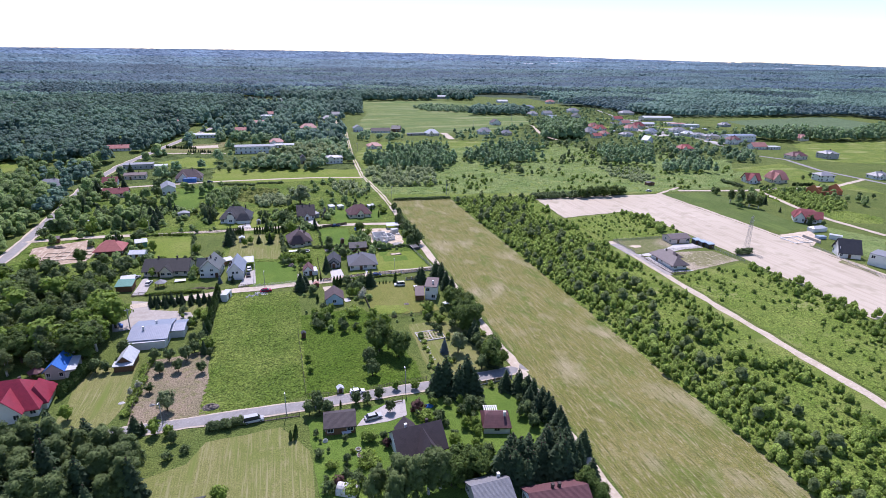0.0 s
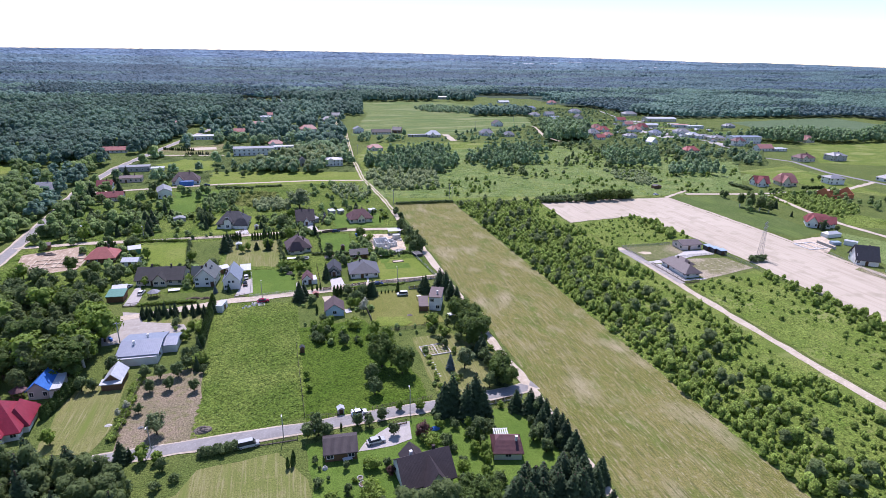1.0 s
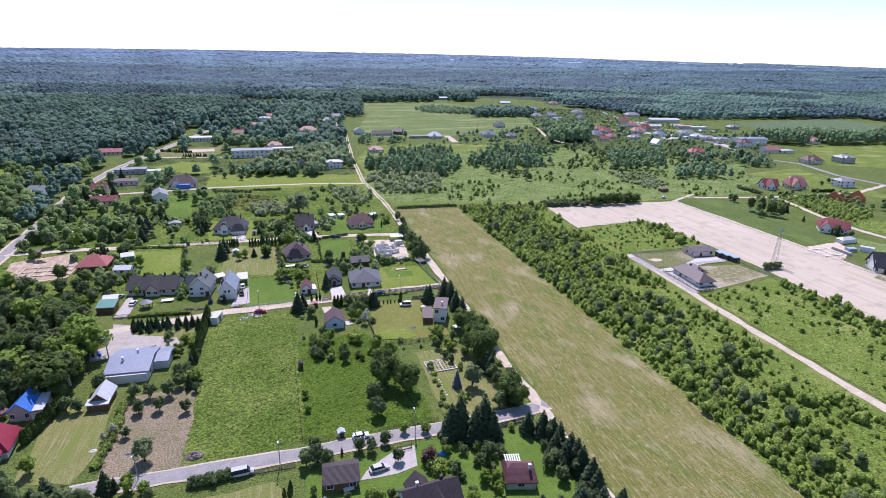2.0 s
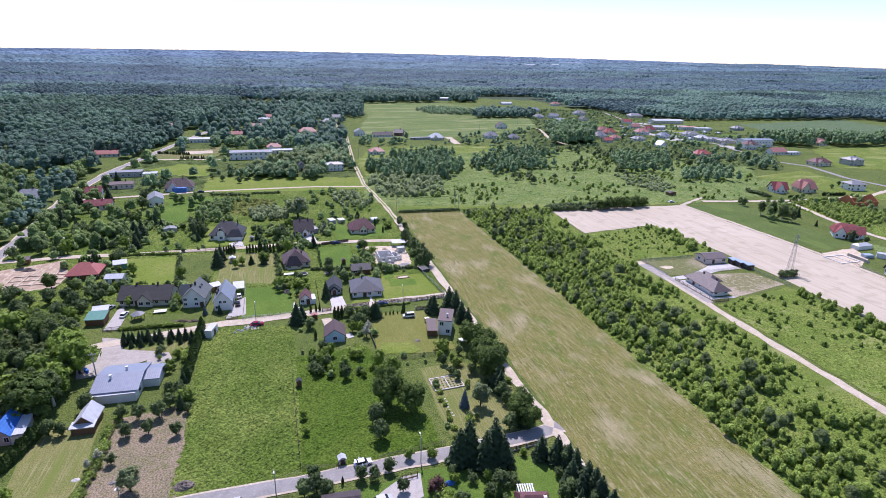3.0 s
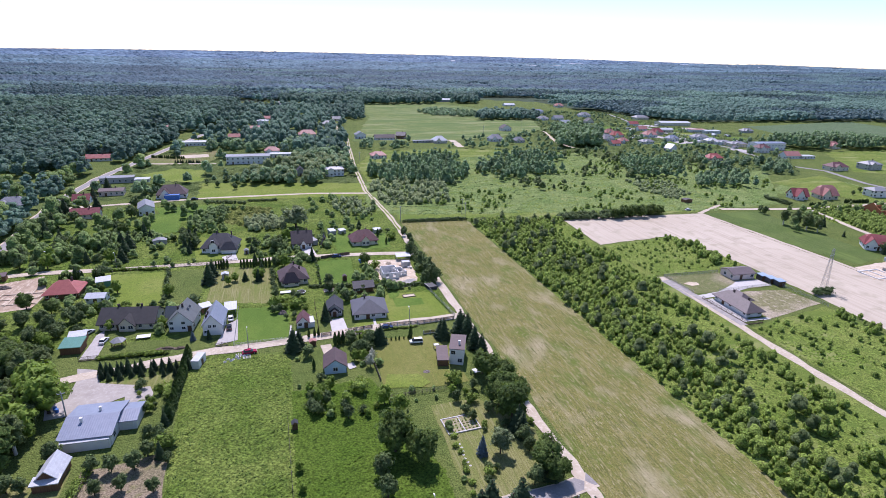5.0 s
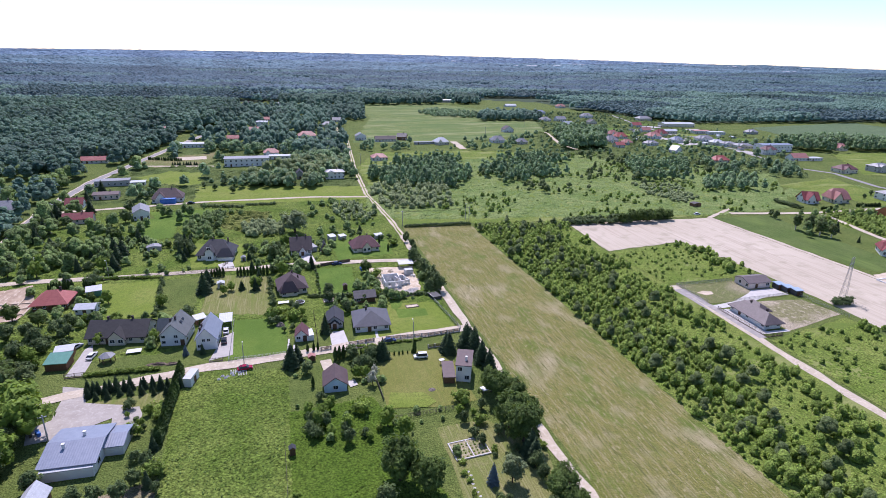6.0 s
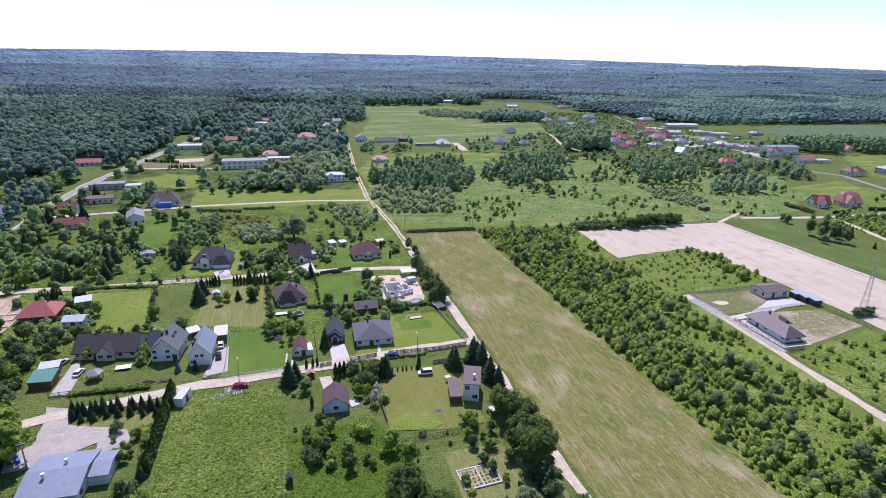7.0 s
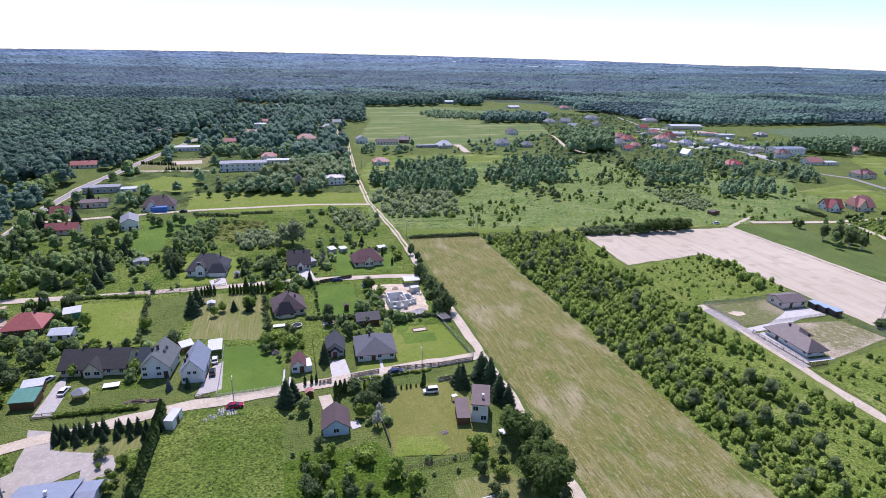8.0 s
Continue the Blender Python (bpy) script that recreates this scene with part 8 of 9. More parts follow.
def power_pole(x, y, h, label="concrete power pole with a short crossarm"):
    ob = empty("power_pole", pose(x, y, 0, 0, 0, 12), label, "power pole")
    part("pole", mesh_of("pole", *bar((0, 0, 0), (0, 0, h), 0.16, 6), CONCRETE), ob)
    part("crossarm", mesh_of("crossarm", *joined([box(-0.9, 0.9, -0.08, 0.08, h - 0.6, h - 0.45)] + [bar((s, 0, h - 0.45), (s, 0, h - 0.2), 0.06, 5) for s in (-0.8, 0, 0.8)]), STEEL), ob)


for x, y, h in ((66.0, 347.0, 9.0), (104.5, 344.5, 10.0), (105.3, 353.2, 10.0), (-53.5, 185.4, 9.0), (-77.1, 172.7, 9.0), (399.4, 620.8, 9.0), (237.2, 680.6, 14.0), (333.0, 783.7, 14.0), (68.1, 536.0, 9.0)):
    power_pole(x, y, h)


def wires(name, a, b, sag, label):
    """Three cables hanging between two pole tops."""
    ob = empty(name, Matrix.Translation(a), label, "cable")
    d = Vector(b) - Vector(a)
    side = Vector((-d.y, d.x, 0)).normalized()
    for s in (-0.8, 0.0, 0.8):
        pts = [d * (i / 12) + side * s - Vector((0, 0, sag * 4 * (i / 12) * (1 - i / 12))) for i in range(13)]
        part("cable", mesh_of("cable", *joined([bar(p, q, 0.035, 3) for p, q in zip(pts, pts[1:])]), RUBBER), ob)


wires("power_line", (*(-77.1, 172.7), 8.8), (*(-53.5, 185.4), 8.8), 1.0, "three dark power cables between concrete poles")
wires("power_line", (*(-99.1, 160.1), 8.8), (*(-77.1, 172.7), 8.8), 1.0, "three dark power cables between concrete poles")
wires("power_line", (66.0, 347.0, 8.8), (104.5, 344.5, 9.6), 0.8, "three dark power cables across the field's end")


def pylon(x, y, h):
    """A lattice mast on four legs with three crossarms."""
    ob = empty("pylon", pose(x, y, 0, 0, 0, 20), "grey steel lattice pylon at the edge of the ploughed field", "pylon")
    corners = [(-1, -1), (1, -1), (1, 1), (-1, 1)]
    for cx, cy in corners:
        part("leg", mesh_of("leg", *bar((cx * 1.1, cy * 1.1, 0), (cx * 0.3, cy * 0.3, h), 0.055, 5), CONCRETE), ob)
    levels = [h * k / 9 for k in range(10)]
    for z0, z1 in zip(levels, levels[1:]):
        r0, r1 = 1.1 - 0.8 * z0 / h, 1.1 - 0.8 * z1 / h
        for (ax, ay), (bx, by) in zip(corners, corners[1:] + corners[:1]):
            part("brace", mesh_of("brace", *bar((ax * r0, ay * r0, z0), (bx * r1, by * r1, z1), 0.024, 4), CONCRETE), ob)
            part("brace", mesh_of("brace", *bar((bx * r0, by * r0, z0), (ax * r1, ay * r1, z1), 0.024, 4), CONCRETE), ob)
    for z, s in ((h * 0.72, 2.9), (h * 0.85, 2.6), (h * 0.97, 2.0)):
        part("crossarm", mesh_of("crossarm", *joined([bar((-s, 0, z), (s, 0, z), 0.08, 4), bar((-s, 0, z), (0, 0, z + 0.9), 0.05, 4), bar((s, 0, z), (0, 0, z + 0.9), 0.05, 4)]), STEEL), ob)


pylon(223.5, 211.0, 18.0)
row_of("bush", (213.5, 207.1), (220.4, 205.6), 5, 3.2, 0.8, 1.4)


def car(x, y, turn, paint, label, length=4.4, height=1.48, van=False, doors=False):
    """A parked car: lower body, glazed cabin, roof, wheels and lamps."""
    ob = empty("car", pose(x, y, 0.07, 0, 0, turn), label, "car")
    L, W, H = length / 2, 0.88, height
    bm = bmesh.new()
    prof = [(-L, 0.35), (-L, 0.78), (-L + 0.35, 0.92), (L - 1.0, 0.95), (L - 0.15, 0.80), (L, 0.62), (L, 0.35)]
    if van:
        prof = [(-L, 0.35), (-L, 0.95), (L - 0.85, 1.0), (L - 0.1, 0.80), (L, 0.6), (L, 0.35)]
    sides = [[bm.verts.new((px, s * W * (1.0 if pz < 0.8 else 0.94), pz)) for px, pz in prof] for s in (-1, 1)]
    k = len(prof)
    for i in range(k):
        bm.faces.new((sides[0][i], sides[0][(i + 1) % k], sides[1][(i + 1) % k], sides[1][i]))
    bm.faces.new(sides[0][::-1])
    bm.faces.new(sides[1])
    bmesh.ops.recalc_face_normals(bm, faces=bm.faces)
    bmesh.ops.bevel(bm, geom=list(bm.edges), offset=0.05, segments=1, affect="EDGES")
    me = bpy.data.meshes.new("body")
    bm.to_mesh(me)
    bm.free()
    me.materials.append(paint)
    part("body", me, ob)
    a0, a1, b0, b1 = (-L + 0.1, -L + 0.3, L - 0.75, L - 1.5) if van else (-L + 0.35, -L + 0.95, L - 1.05, L - 1.85)
    cab = [(a0, -0.80, 0.9), (b0, -0.80, 0.93), (b0, 0.80, 0.93), (a0, 0.80, 0.9), (a1, -0.64, H - 0.06), (b1, -0.64, H - 0.06), (b1, 0.64, H - 0.06), (a1, 0.64, H - 0.06)]
    part("glazed_cabin", mesh_of("glazed_cabin", cab, [(0, 1, 5, 4), (1, 2, 6, 5), (2, 3, 7, 6), (3, 0, 4, 7), (4, 5, 6, 7)], GLASS), ob)
    part("roof", mesh_of("roof", *box(a1 - 0.05, b1 + 0.08, -0.67, 0.67, H - 0.07, H), paint), ob)
    wheel = unit("wheel", bar((0, -0.11, 0), (0, 0.11, 0), 0.33, 12), RUBBER)
    rim = unit("rim", bar((0, -0.12, 0), (0, 0.12, 0), 0.19, 8), STEEL)
    for wx in (-L + 0.8, L - 0.85):
        for wy in (-0.78, 0.78):
            w = part("wheel", wheel, ob, Matrix.Translation((wx, wy, 0.33)))
            part("rim", rim, w)
    if doors:
        leaf_shape = joined([box(0, 0.98, -0.04, 0.04, 0.36, 0.94), box(0.05, 0.10, -0.03, 0.03, 0.94, 1.36), box(0.88, 0.93, -0.03, 0.03, 0.94, 1.30), box(0.05, 0.93, -0.03, 0.03, 1.30, 1.36)])
        for hx, s in ((L - 1.35, -1), (L - 2.4, -1), (L - 2.4, 1)):
            part("open_door", mesh_of("open_door", *leaf_shape, paint), ob, Matrix.Translation((hx, s * 0.90, 0)) @ Matrix.Rotation(s * radians(112), 4, "Z"))
        part("open_tailgate", mesh_of("open_tailgate", *box(-0.5, 0.0, -0.6, 0.6, 0.0, 0.07), paint), ob, Matrix.Translation((-L + 0.6, 0, H)) @ Matrix.Rotation(radians(12), 4, "Y"))
    for s in (-0.6, 0.6):
        part("headlight", unit("headlight", box(-0.04, 0.04, -0.18, 0.18, -0.07, 0.07), FRAME), ob, Matrix.Translation((L, s, 0.66)))
        part("tail_light", unit("tail_light", box(-0.04, 0.04, -0.14, 0.14, -0.1, 0.1), R_RED), ob, Matrix.Translation((-L, s, 0.72)))


def paint(name, colour):
    return surface(name, colour, (), 0.22)


P_RED, P_WHITE, P_DARK = paint("red_car_paint", (0.300, 0.012, 0.045)), paint("white_car_paint", (0.750, 0.750, 0.750)), paint("dark_car_paint", (0.020, 0.022, 0.028))
P_SILVER, P_BLUE = paint("silver_car_paint", (0.480, 0.490, 0.500)), paint("blue_car_paint", (0.030, 0.045, 0.110))
car(-10.8, 210.5, 8, P_RED, "dark red hatchback parked beside the sandy lane")
car(42.0, 205.0, 176, P_WHITE, "white minivan parked on a lawn", 4.4, 1.8, True)
car(34.3, 217.2, 4, P_BLUE, "dark blue car parked beside a picket fence")
car(-18.3, 236.7, 95, P_WHITE, "white car in front of a carport")
car(-18.3, 229.5, 95, P_DARK, "black car on a paved drive")
car(-56.3, 228.6, 80, P_WHITE, "white car beside a clipped bush")
car(24.3, 293.3, 3, P_BLUE, "dark car parked in a sandy lane")
car(-62.8, 235.9, 60, P_SILVER, "silver car behind a lean-to")
car(17.6, 120.4, 8, P_SILVER, "silver estate car on a paved drive", 4.6)
car(15.1, 132.6, 8, P_WHITE, "white hatchback with its doors wide open beside the asphalt lane", 4.2, 1.5, False, True)
car(-12.3, 126.5, 6, P_SILVER, "silver van parked on the asphalt lane", 5.0, 2.0, True)
car(-53.5, 419.2, 4, P_DARK, "dark car on the cross lane")
car(384.4, 301.9, 4, P_WHITE, "white car between new houses")
car(254.2, 335.1, 4, P_WHITE, "white car at the end of the ploughed field")


def shell(a, b, d, h, t, mat, label, inner=(), gable=0.0):
    """A house under construction: outer and inner walls without a roof, with window gaps in the front."""
    a, b = Vector((*a, 0)), Vector((*b, 0))
    w, ang = (b - a).length, math.atan2(b.y - a.y, b.x - a.x)
    ob = empty("unfinished_house", Matrix.Translation(a) @ Matrix.Rotation(ang, 4, "Z"), label, "unfinished house")
    front = [box(0, w * 0.2, 0, t, 0, h), box(w * 0.2, w * 0.38, 0, t, 0, 0.9), box(w * 0.2, w * 0.38, 0, t, h - 0.5, h), box(w * 0.38, w * 0.6, 0, t, 0, h), box(w * 0.6, w * 0.8, 0, t, 0, 0.9), box(w * 0.6, w * 0.8, 0, t, h - 0.5, h),
             box(w * 0.8, w, 0, t, 0, h)]
    part("wall", mesh_of("wall", *joined(front), mat), ob)
    part("wall", mesh_of("wall", *box(0, w, d - t, d, 0, h), mat), ob)
    for x in (0.0, w - t):
        if gable:
            v = [(x, t, 0), (x + t, t, 0), (x, d - t, 0), (x + t, d - t, 0), (x, t, h), (x + t, t, h), (x, d - t, h), (x + t, d - t, h), (x, d / 2, h + gable), (x + t, d / 2, h + gable)]
            solid = (v, [(0, 4, 8, 6, 2), (1, 3, 7, 9, 5), (0, 1, 5, 4), (2, 6, 7, 3), (4, 5, 9, 8), (8, 9, 7, 6)])
        else:
            solid = joined([box(x, x + t, t, d * 0.4, 0, h), box(x, x + t, d * 0.4, d * 0.55, 0, 0.9), box(x, x + t, d * 0.55, d - t, 0, h)])
        part("wall", mesh_of("wall", *solid, mat), ob)
    for u0, u1, v0, v1 in inner:
        part("inner_wall", mesh_of("inner_wall", *box(u0 * w + t, u1 * w + t * 1.01, v0 * d + t, v1 * d + t * 1.01, 0, h * 0.97), mat), ob)
    part("floor_slab", mesh_of("floor_slab", *box(-0.3, w + 0.3, -0.3, d + 0.3, 0.0, 0.14), CONCRETE), ob)


shell((40.8, 261.3), (47.6, 261.3), 9.0, 3.0, 0.28, BLOCKW, "unfinished white block house without a roof", ((0.45, 0.45, 0.0, 0.5), (0.0, 0.45, 0.5, 0.5), (0.7, 0.7, 0.4, 0.95)))
shell((48.2, 263.2), (51.8, 264.5), 6.0, 2.2, 0.28, BLOCKW, "unfinished white block annexe", ())
f1 = new("foundation_frame", mesh_of("foundation_frame", *joined([box(0, 12, 0, 0.4, 0, 0.5), box(0, 12, 9.6, 10, 0, 0.5), box(0, 0.4, 0.4, 9.6, 0, 0.5), box(11.6, 12, 0.4, 9.6, 0, 0.5), box(6, 6.4, 0.4, 9.6, 0, 0.45)]), BLOCKW))
f1.location = (*(258.5, 213.6), 0)
tagged(f1, "white foundation frame on a sandy plot", "foundation")
shell((372.8, 298.8), (393.8, 298.4), 13.0, 3.4, 0.35, BRICKW, "unfinished orange block house with bare gables", ((0.4, 0.4, 0.0, 0.9),), 4.0)


def heap(name, x, y, w, d, h, mat, label, category, seed=0):
    """A loose heap: a rough dome lying on the ground."""
    r = random.Random(seed)
    v, f, n, k = [(0, 0, h)], [], 14, 5
    for j in range(1, k + 1):
        for i in range(n):
            a, q = i * math.tau / n, j / k * r.uniform(0.9, 1.08)
            v.append((w / 2 * q * math.cos(a), d / 2 * q * math.sin(a), -0.1 if j == k else h * (1 - (j / k) ** 2) * r.uniform(0.7, 1.25)))
    f += [(0, 1 + i, 1 + (i + 1) % n) for i in range(n)]
    for j in range(k - 1):
        f += [(1 + j * n + i, 1 + (j + 1) * n + i, 1 + (j + 1) * n + (i + 1) % n, 1 + j * n + (i + 1) % n) for i in range(n)]
    ob = new(name, mesh_of(name, v, f, mat))
    ob.location = (x, y, 0)
    return tagged(ob, label, category)


BRUSH = surface("dead_brush", (0.210, 0.175, 0.150), (((0.120, 0.095, 0.080), 3.0, 0.4, 0.6, ONE, 4.0), ((0.330, 0.290, 0.250), 6.0, 0.5, 0.7, ONE, 3.0)), 0.95, bump=(4.0, 0.2))
SOIL = surface("dug_soil", (0.130, 0.095, 0.070), (((0.220, 0.170, 0.120), 1.5, 0.4, 0.7, ONE, 4.0),), 0.95, bump=(2.5, 0.15))
heap("brush_heap", -23.5, 135.5, 5.0, 3.6, 1.0, BRUSH, "heap of grey cut branches beside the weeds", "brush heap", 1)
heap("brush_heap", 45.2, 253.4, 9.0, 6.0, 0.9, BRUSH, "wide heap of greyish branches behind a building site", "brush heap", 2)
heap("earth_mound", -36.7, 219.5, 7.0, 2.4, 0.7, SOIL, "long heap of dug dark soil beside the lane", "soil heap", 3)
heap("earth_mound", -32.1, 218.9, 5.0, 2.0, 0.6, SOIL, "long heap of dug dark soil beside the lane", "soil heap", 4)
heap("sand_heap", 46.6, 279.8, 3.5, 3.0, 0.9, SAND, "small heap of building sand", "sand heap", 5)
heap("stone", -38.6, 140.3, 1.8, 1.2, 0.5, CONCRETE, "flat grey boulder on an orchard's edge", "stone", 6)
heap("stone", -46.6, 143.3, 2.2, 1.6, 0.25, PALE_PAVING, "pale round well cover in the grass", "well cover", 7)
BAGS = surface("white_sacks", (0.680, 0.660, 0.640), (((0.500, 0.440, 0.420), 2.0, 0.4, 0.7, ONE, 4.0),), 0.7)
for k in range(9):
    heap("sack", -17.6 + 0.75 * k + turner.uniform(-0.2, 0.2), 207.3 + 0.25 * k + turner.uniform(-1.0, 1.0), 1.3, 1.0, 0.6, BAGS, "whitish builder's sack lying beside the lane", "sack", 20 + k)["group"] = "builder's sacks"


def log_stack(x, y, turn, count, label):
    ob = empty("plank_stack", pose(x, y, 0, 0, 0, turn), label, "plank stack")
    for k in range(count):
        part("plank", unit("plank", box(-0.10, 0.10, -1.3, 1.3, 0, 0.14), GREYW), ob, pose(k * 0.42 - count * 0.2, 0, 0.06, 0, 0, turner.uniform(-8, 8)))


log_stack(-11.3, 208.6, 0, 6, "row of grey posts lying on the grass")
log_stack(-14.0, 209.7, 10, 4, "row of pale boards lying on the grass")


def gazebo(x, y, r, roof_mat, label):
    """A six-sided garden pavilion: posts, low parapet and tent-shaped roof."""
    ob = empty("gazebo", pose(x, y, 0, 0, 0, 10), label, "gazebo")
    pts = [(r * math.cos(i * math.tau / 6), r * math.sin(i * math.tau / 6)) for i in range(6)]
    for px, py in pts:
        part("post", unit("gazebo_post", bar((0, 0, 0), (0, 0, 2.2), 0.09, 5), WOODW), ob, Matrix.Translation((px * 0.85, py * 0.85, 0)))
    part("parapet", mesh_of("parapet", *joined([bar((px * 0.85, py * 0.85, 0.8), (qx * 0.85, qy * 0.85, 0.8), 0.08, 4) for (px, py), (qx, qy) in zip(pts, pts[1:])]), WOODW), ob)
    part("roof", mesh_of("roof", *slab([(px, py, 2.1) for px, py in pts] + [(0, 0, 3.3)], [(i, (i + 1) % 6, 6) for i in range(6)], 0.1), roof_mat), ob)


gazebo(-51.1, 224.9, 2.4, R_GREY, "six-sided wooden gazebo with a grey shingle roof")
gazebo(-72.8, 162.7, 2.2, R_MAROON, "six-sided gazebo with a dark red roof")


def a_frame(x, y, w, d, h, turn):
    ob = empty("a_frame_shed", pose(x, y, 0, 0, 0, turn), "dark A-frame shed with a roof down to the grass", "shed")
    part("roof", mesh_of("roof", *slab([(-w / 2, -d / 2, 0.15), (0, -d / 2, h), (0, d / 2, h), (-w / 2, d / 2, 0.15), (w / 2, -d / 2, 0.15), (w / 2, d / 2, 0.15)], [(0, 1, 2, 3), (1, 4, 5, 2)], 0.15), R_DARK), ob)
    v = [(-w / 2 + 0.2, -d / 2 + 0.3, 0), (w / 2 - 0.2, -d / 2 + 0.3, 0), (0, -d / 2 + 0.3, h - 0.3), (-w / 2 + 0.2, d / 2 - 0.3, 0), (w / 2 - 0.2, d / 2 - 0.3, 0), (0, d / 2 - 0.3, h - 0.3)]
    wall = part("wall", mesh_of("wall", v, [(0, 1, 2), (5, 4, 3), (0, 3, 4, 1)], WOODW), ob)
    opening(wall, 0, -d / 2 + 0.3, 0.05, 0.9, 2.0, 0, "D", FRAME)


a_frame(20.2, 313.3, 4.2, 6.0, 5.2, 0)


def carport(a, b, d, h, mat, label):
    """A roof on posts."""
    a, b = Vector((*a, 0)), Vector((*b, 0))
    w, ang = (b - a).length, math.atan2(b.y - a.y, b.x - a.x)
    ob = empty("carport", Matrix.Translation(a) @ Matrix.Rotation(ang, 4, "Z"), label, "carport")
    for px in (0.1, w - 0.1):
        for py in (0.1, d / 2, d - 0.1):
            part("post", unit("carport_post", box(-0.06, 0.06, -0.06, 0.06, 0, 1), STEEL), ob, scaled(px, py, 0, 1, 1, h))
    part("roof", mesh_of("roof", *slab([(-0.3, -0.3, h), (w + 0.3, -0.3, h), (w + 0.3, d + 0.3, h + 0.4), (-0.3, d + 0.3, h + 0.4)], [(0, 1, 2, 3)], 0.12), mat), ob)
    part("beam", mesh_of("beam", *joined([box(-0.1, w + 0.1, y0 - 0.06, y0 + 0.06, h - 0.25, h - 0.11) for y0 in (0.1, d - 0.1)]), STEEL), ob)


carport((-20.3, 239.6), (-16.6, 239.8), 6.0, 2.6, R_WHITE, "open carport with a white metal roof")
carport((51.0, 282.5), (57.2, 282.3), 4.0, 2.2, R_WHITE, "open shelter with a white sheet roof on a building site")


def pergola(x, y, w, d, h, turn):
    ob = empty("pergola", pose(x, y, 0, 0, 0, turn), "white slatted pergola beside a cabin", "pergola")
    for px in (0.0, w):
        for py in (0.0, d):
            part("post", unit("pergola_post", box(-0.07, 0.07, -0.07, 0.07, 0, 1), FRAME), ob, scaled(px, py, 0, 1, 1, h))
    for py in (0.0, d):
        part("beam", mesh_of("beam", *box(-0.3, w + 0.3, py - 0.07, py + 0.07, h, h + 0.15), FRAME), ob)
    for k in range(7):
        part("slat", unit("pergola_slat", box(-0.14, 0.14, -0.3, 1.0, 0.15, 0.22), FRAME), ob, scaled(k * w / 6, 0, h, 1, d + 0.1, 1))


pergola(45.9, 113.5, 3.2, 2.2, 2.2, -12)


def trampoline(x, y, r):
    ob = empty("trampoline", pose(x, y, 0), "round garden trampoline with a dark mat", "trampoline")
    n = 18
    ring = [(r * math.cos(i * math.tau / n), r * math.sin(i * math.tau / n), 0.85) for i in range(n)]
    part("rim", mesh_of("rim", *joined([bar(p, q, 0.12, 5) for p, q in zip(ring, ring[1:] + ring[:1])]), FRAME), ob)
    part("mat", mesh_of("mat", [(p[0] * 0.9, p[1] * 0.9, 0.82) for p in ring], [tuple(range(n))], RUBBER), ob)
    for i in range(0, n, 3):
        part("leg", unit("trampoline_leg", bar((0, 0, 0), (0, 0, 0.85), 0.04, 4), STEEL), ob, Matrix.Translation((ring[i][0], ring[i][1], 0)))


trampoline(6.7, 254.5, 1.7)


def table(x, y, w, d, h, turn, mat, label, name="garden_table"):
    ob = empty(name, pose(x, y, 0.03, 0, 0, turn), label, "table")
    part("tabletop", mesh_of("tabletop", *box(-w / 2, w / 2, -d / 2, d / 2, h - 0.08, h), mat), ob)
    for sx in (-1, 1):
        for sy in (-1, 1):
            part("leg", unit("table_leg", box(-0.05, 0.05, -0.05, 0.05, 0, 1), TIMBER), ob, scaled(sx * (w / 2 - 0.1), sy * (d / 2 - 0.1), 0, 1, 1, h - 0.08))


table(0.7, 255.5, 4.0, 2.0, 0.8, 3, FRAME, "long white garden table on the grass")
table(55.6, 182.9, 2.4, 2.2, 0.9, 10, FRAME, "white square garden table on the grass")
table(-44.7, 228.9, 4.2, 2.4, 0.7, 3, FRAME, "white garden table before a long house")
table(47.5, 200.0, 1.6, 1.2, 1.5, 10, FRAME, "white-topped rack beside a porch")
table(10.1, 115.6, 2.2, 1.2, 0.8, 10, FRAME, "white garden bench table beside a garage")


def hut(x, y, w, d, h, turn, wall_mat, roof_mat, label, name="hut"):
    """A small hut: boarded box, overhanging pitched roof and a door."""
    ob = empty(name, pose(x, y, 0, 0, 0, turn), label, "hut")
    wall = mass(ob, w, d, h, h + 0.5, "gable_y", roof_mat, wall_mat, 0.2, thick=0.08)
    opening(wall, 0, -d / 2, 0.03, min(0.8, w * 0.6), h * 0.8, 0, "D", FRAME)


hut(24.9, 264.4, 1.6, 1.4, 2.2, 4, WOODW, R_BROWN, "small brown wooden play hut on a lawn")
hut(2.0, 169.0, 1.3, 1.3, 2.0, 4, WOODW, R_DARK, "weathered wooden outhouse in the grass")
hut(10.5, 134.6, 1.6, 1.4, 1.6, 6, GREYW, R_LIGHT, "pale electricity hut beside the asphalt lane")
hut(-23.4, 277.3, 2.6, 2.4, 2.3, 4, GREYW, R_LIGHT, "pale garden hut on a dry plot")
hut(-16.4, 307.3, 2.0, 1.8, 2.0, 4, GREYW, R_GREY, "grey garden hut between plots")
hut(-57.8, 330.9, 6.0, 4.5, 2.3, 8, GREYW, R_GREY, "old grey hut on a fallow plot")
hut(-103.9, 321.1, 6.0, 3.0, 2.3, 2, WOODW, R_LIGHT, "low hut with a pale roof among trees")
hut(8.8, 211.7, 2.0, 1.6, 1.6, 4, WOODW, R_PINK, "small hut with a pink roof under trees")
hut(268.5, 354.3, 6.0, 4.0, 2.4, 4, WOODW, R_DBROWN, "lone dark hut in the meadow")


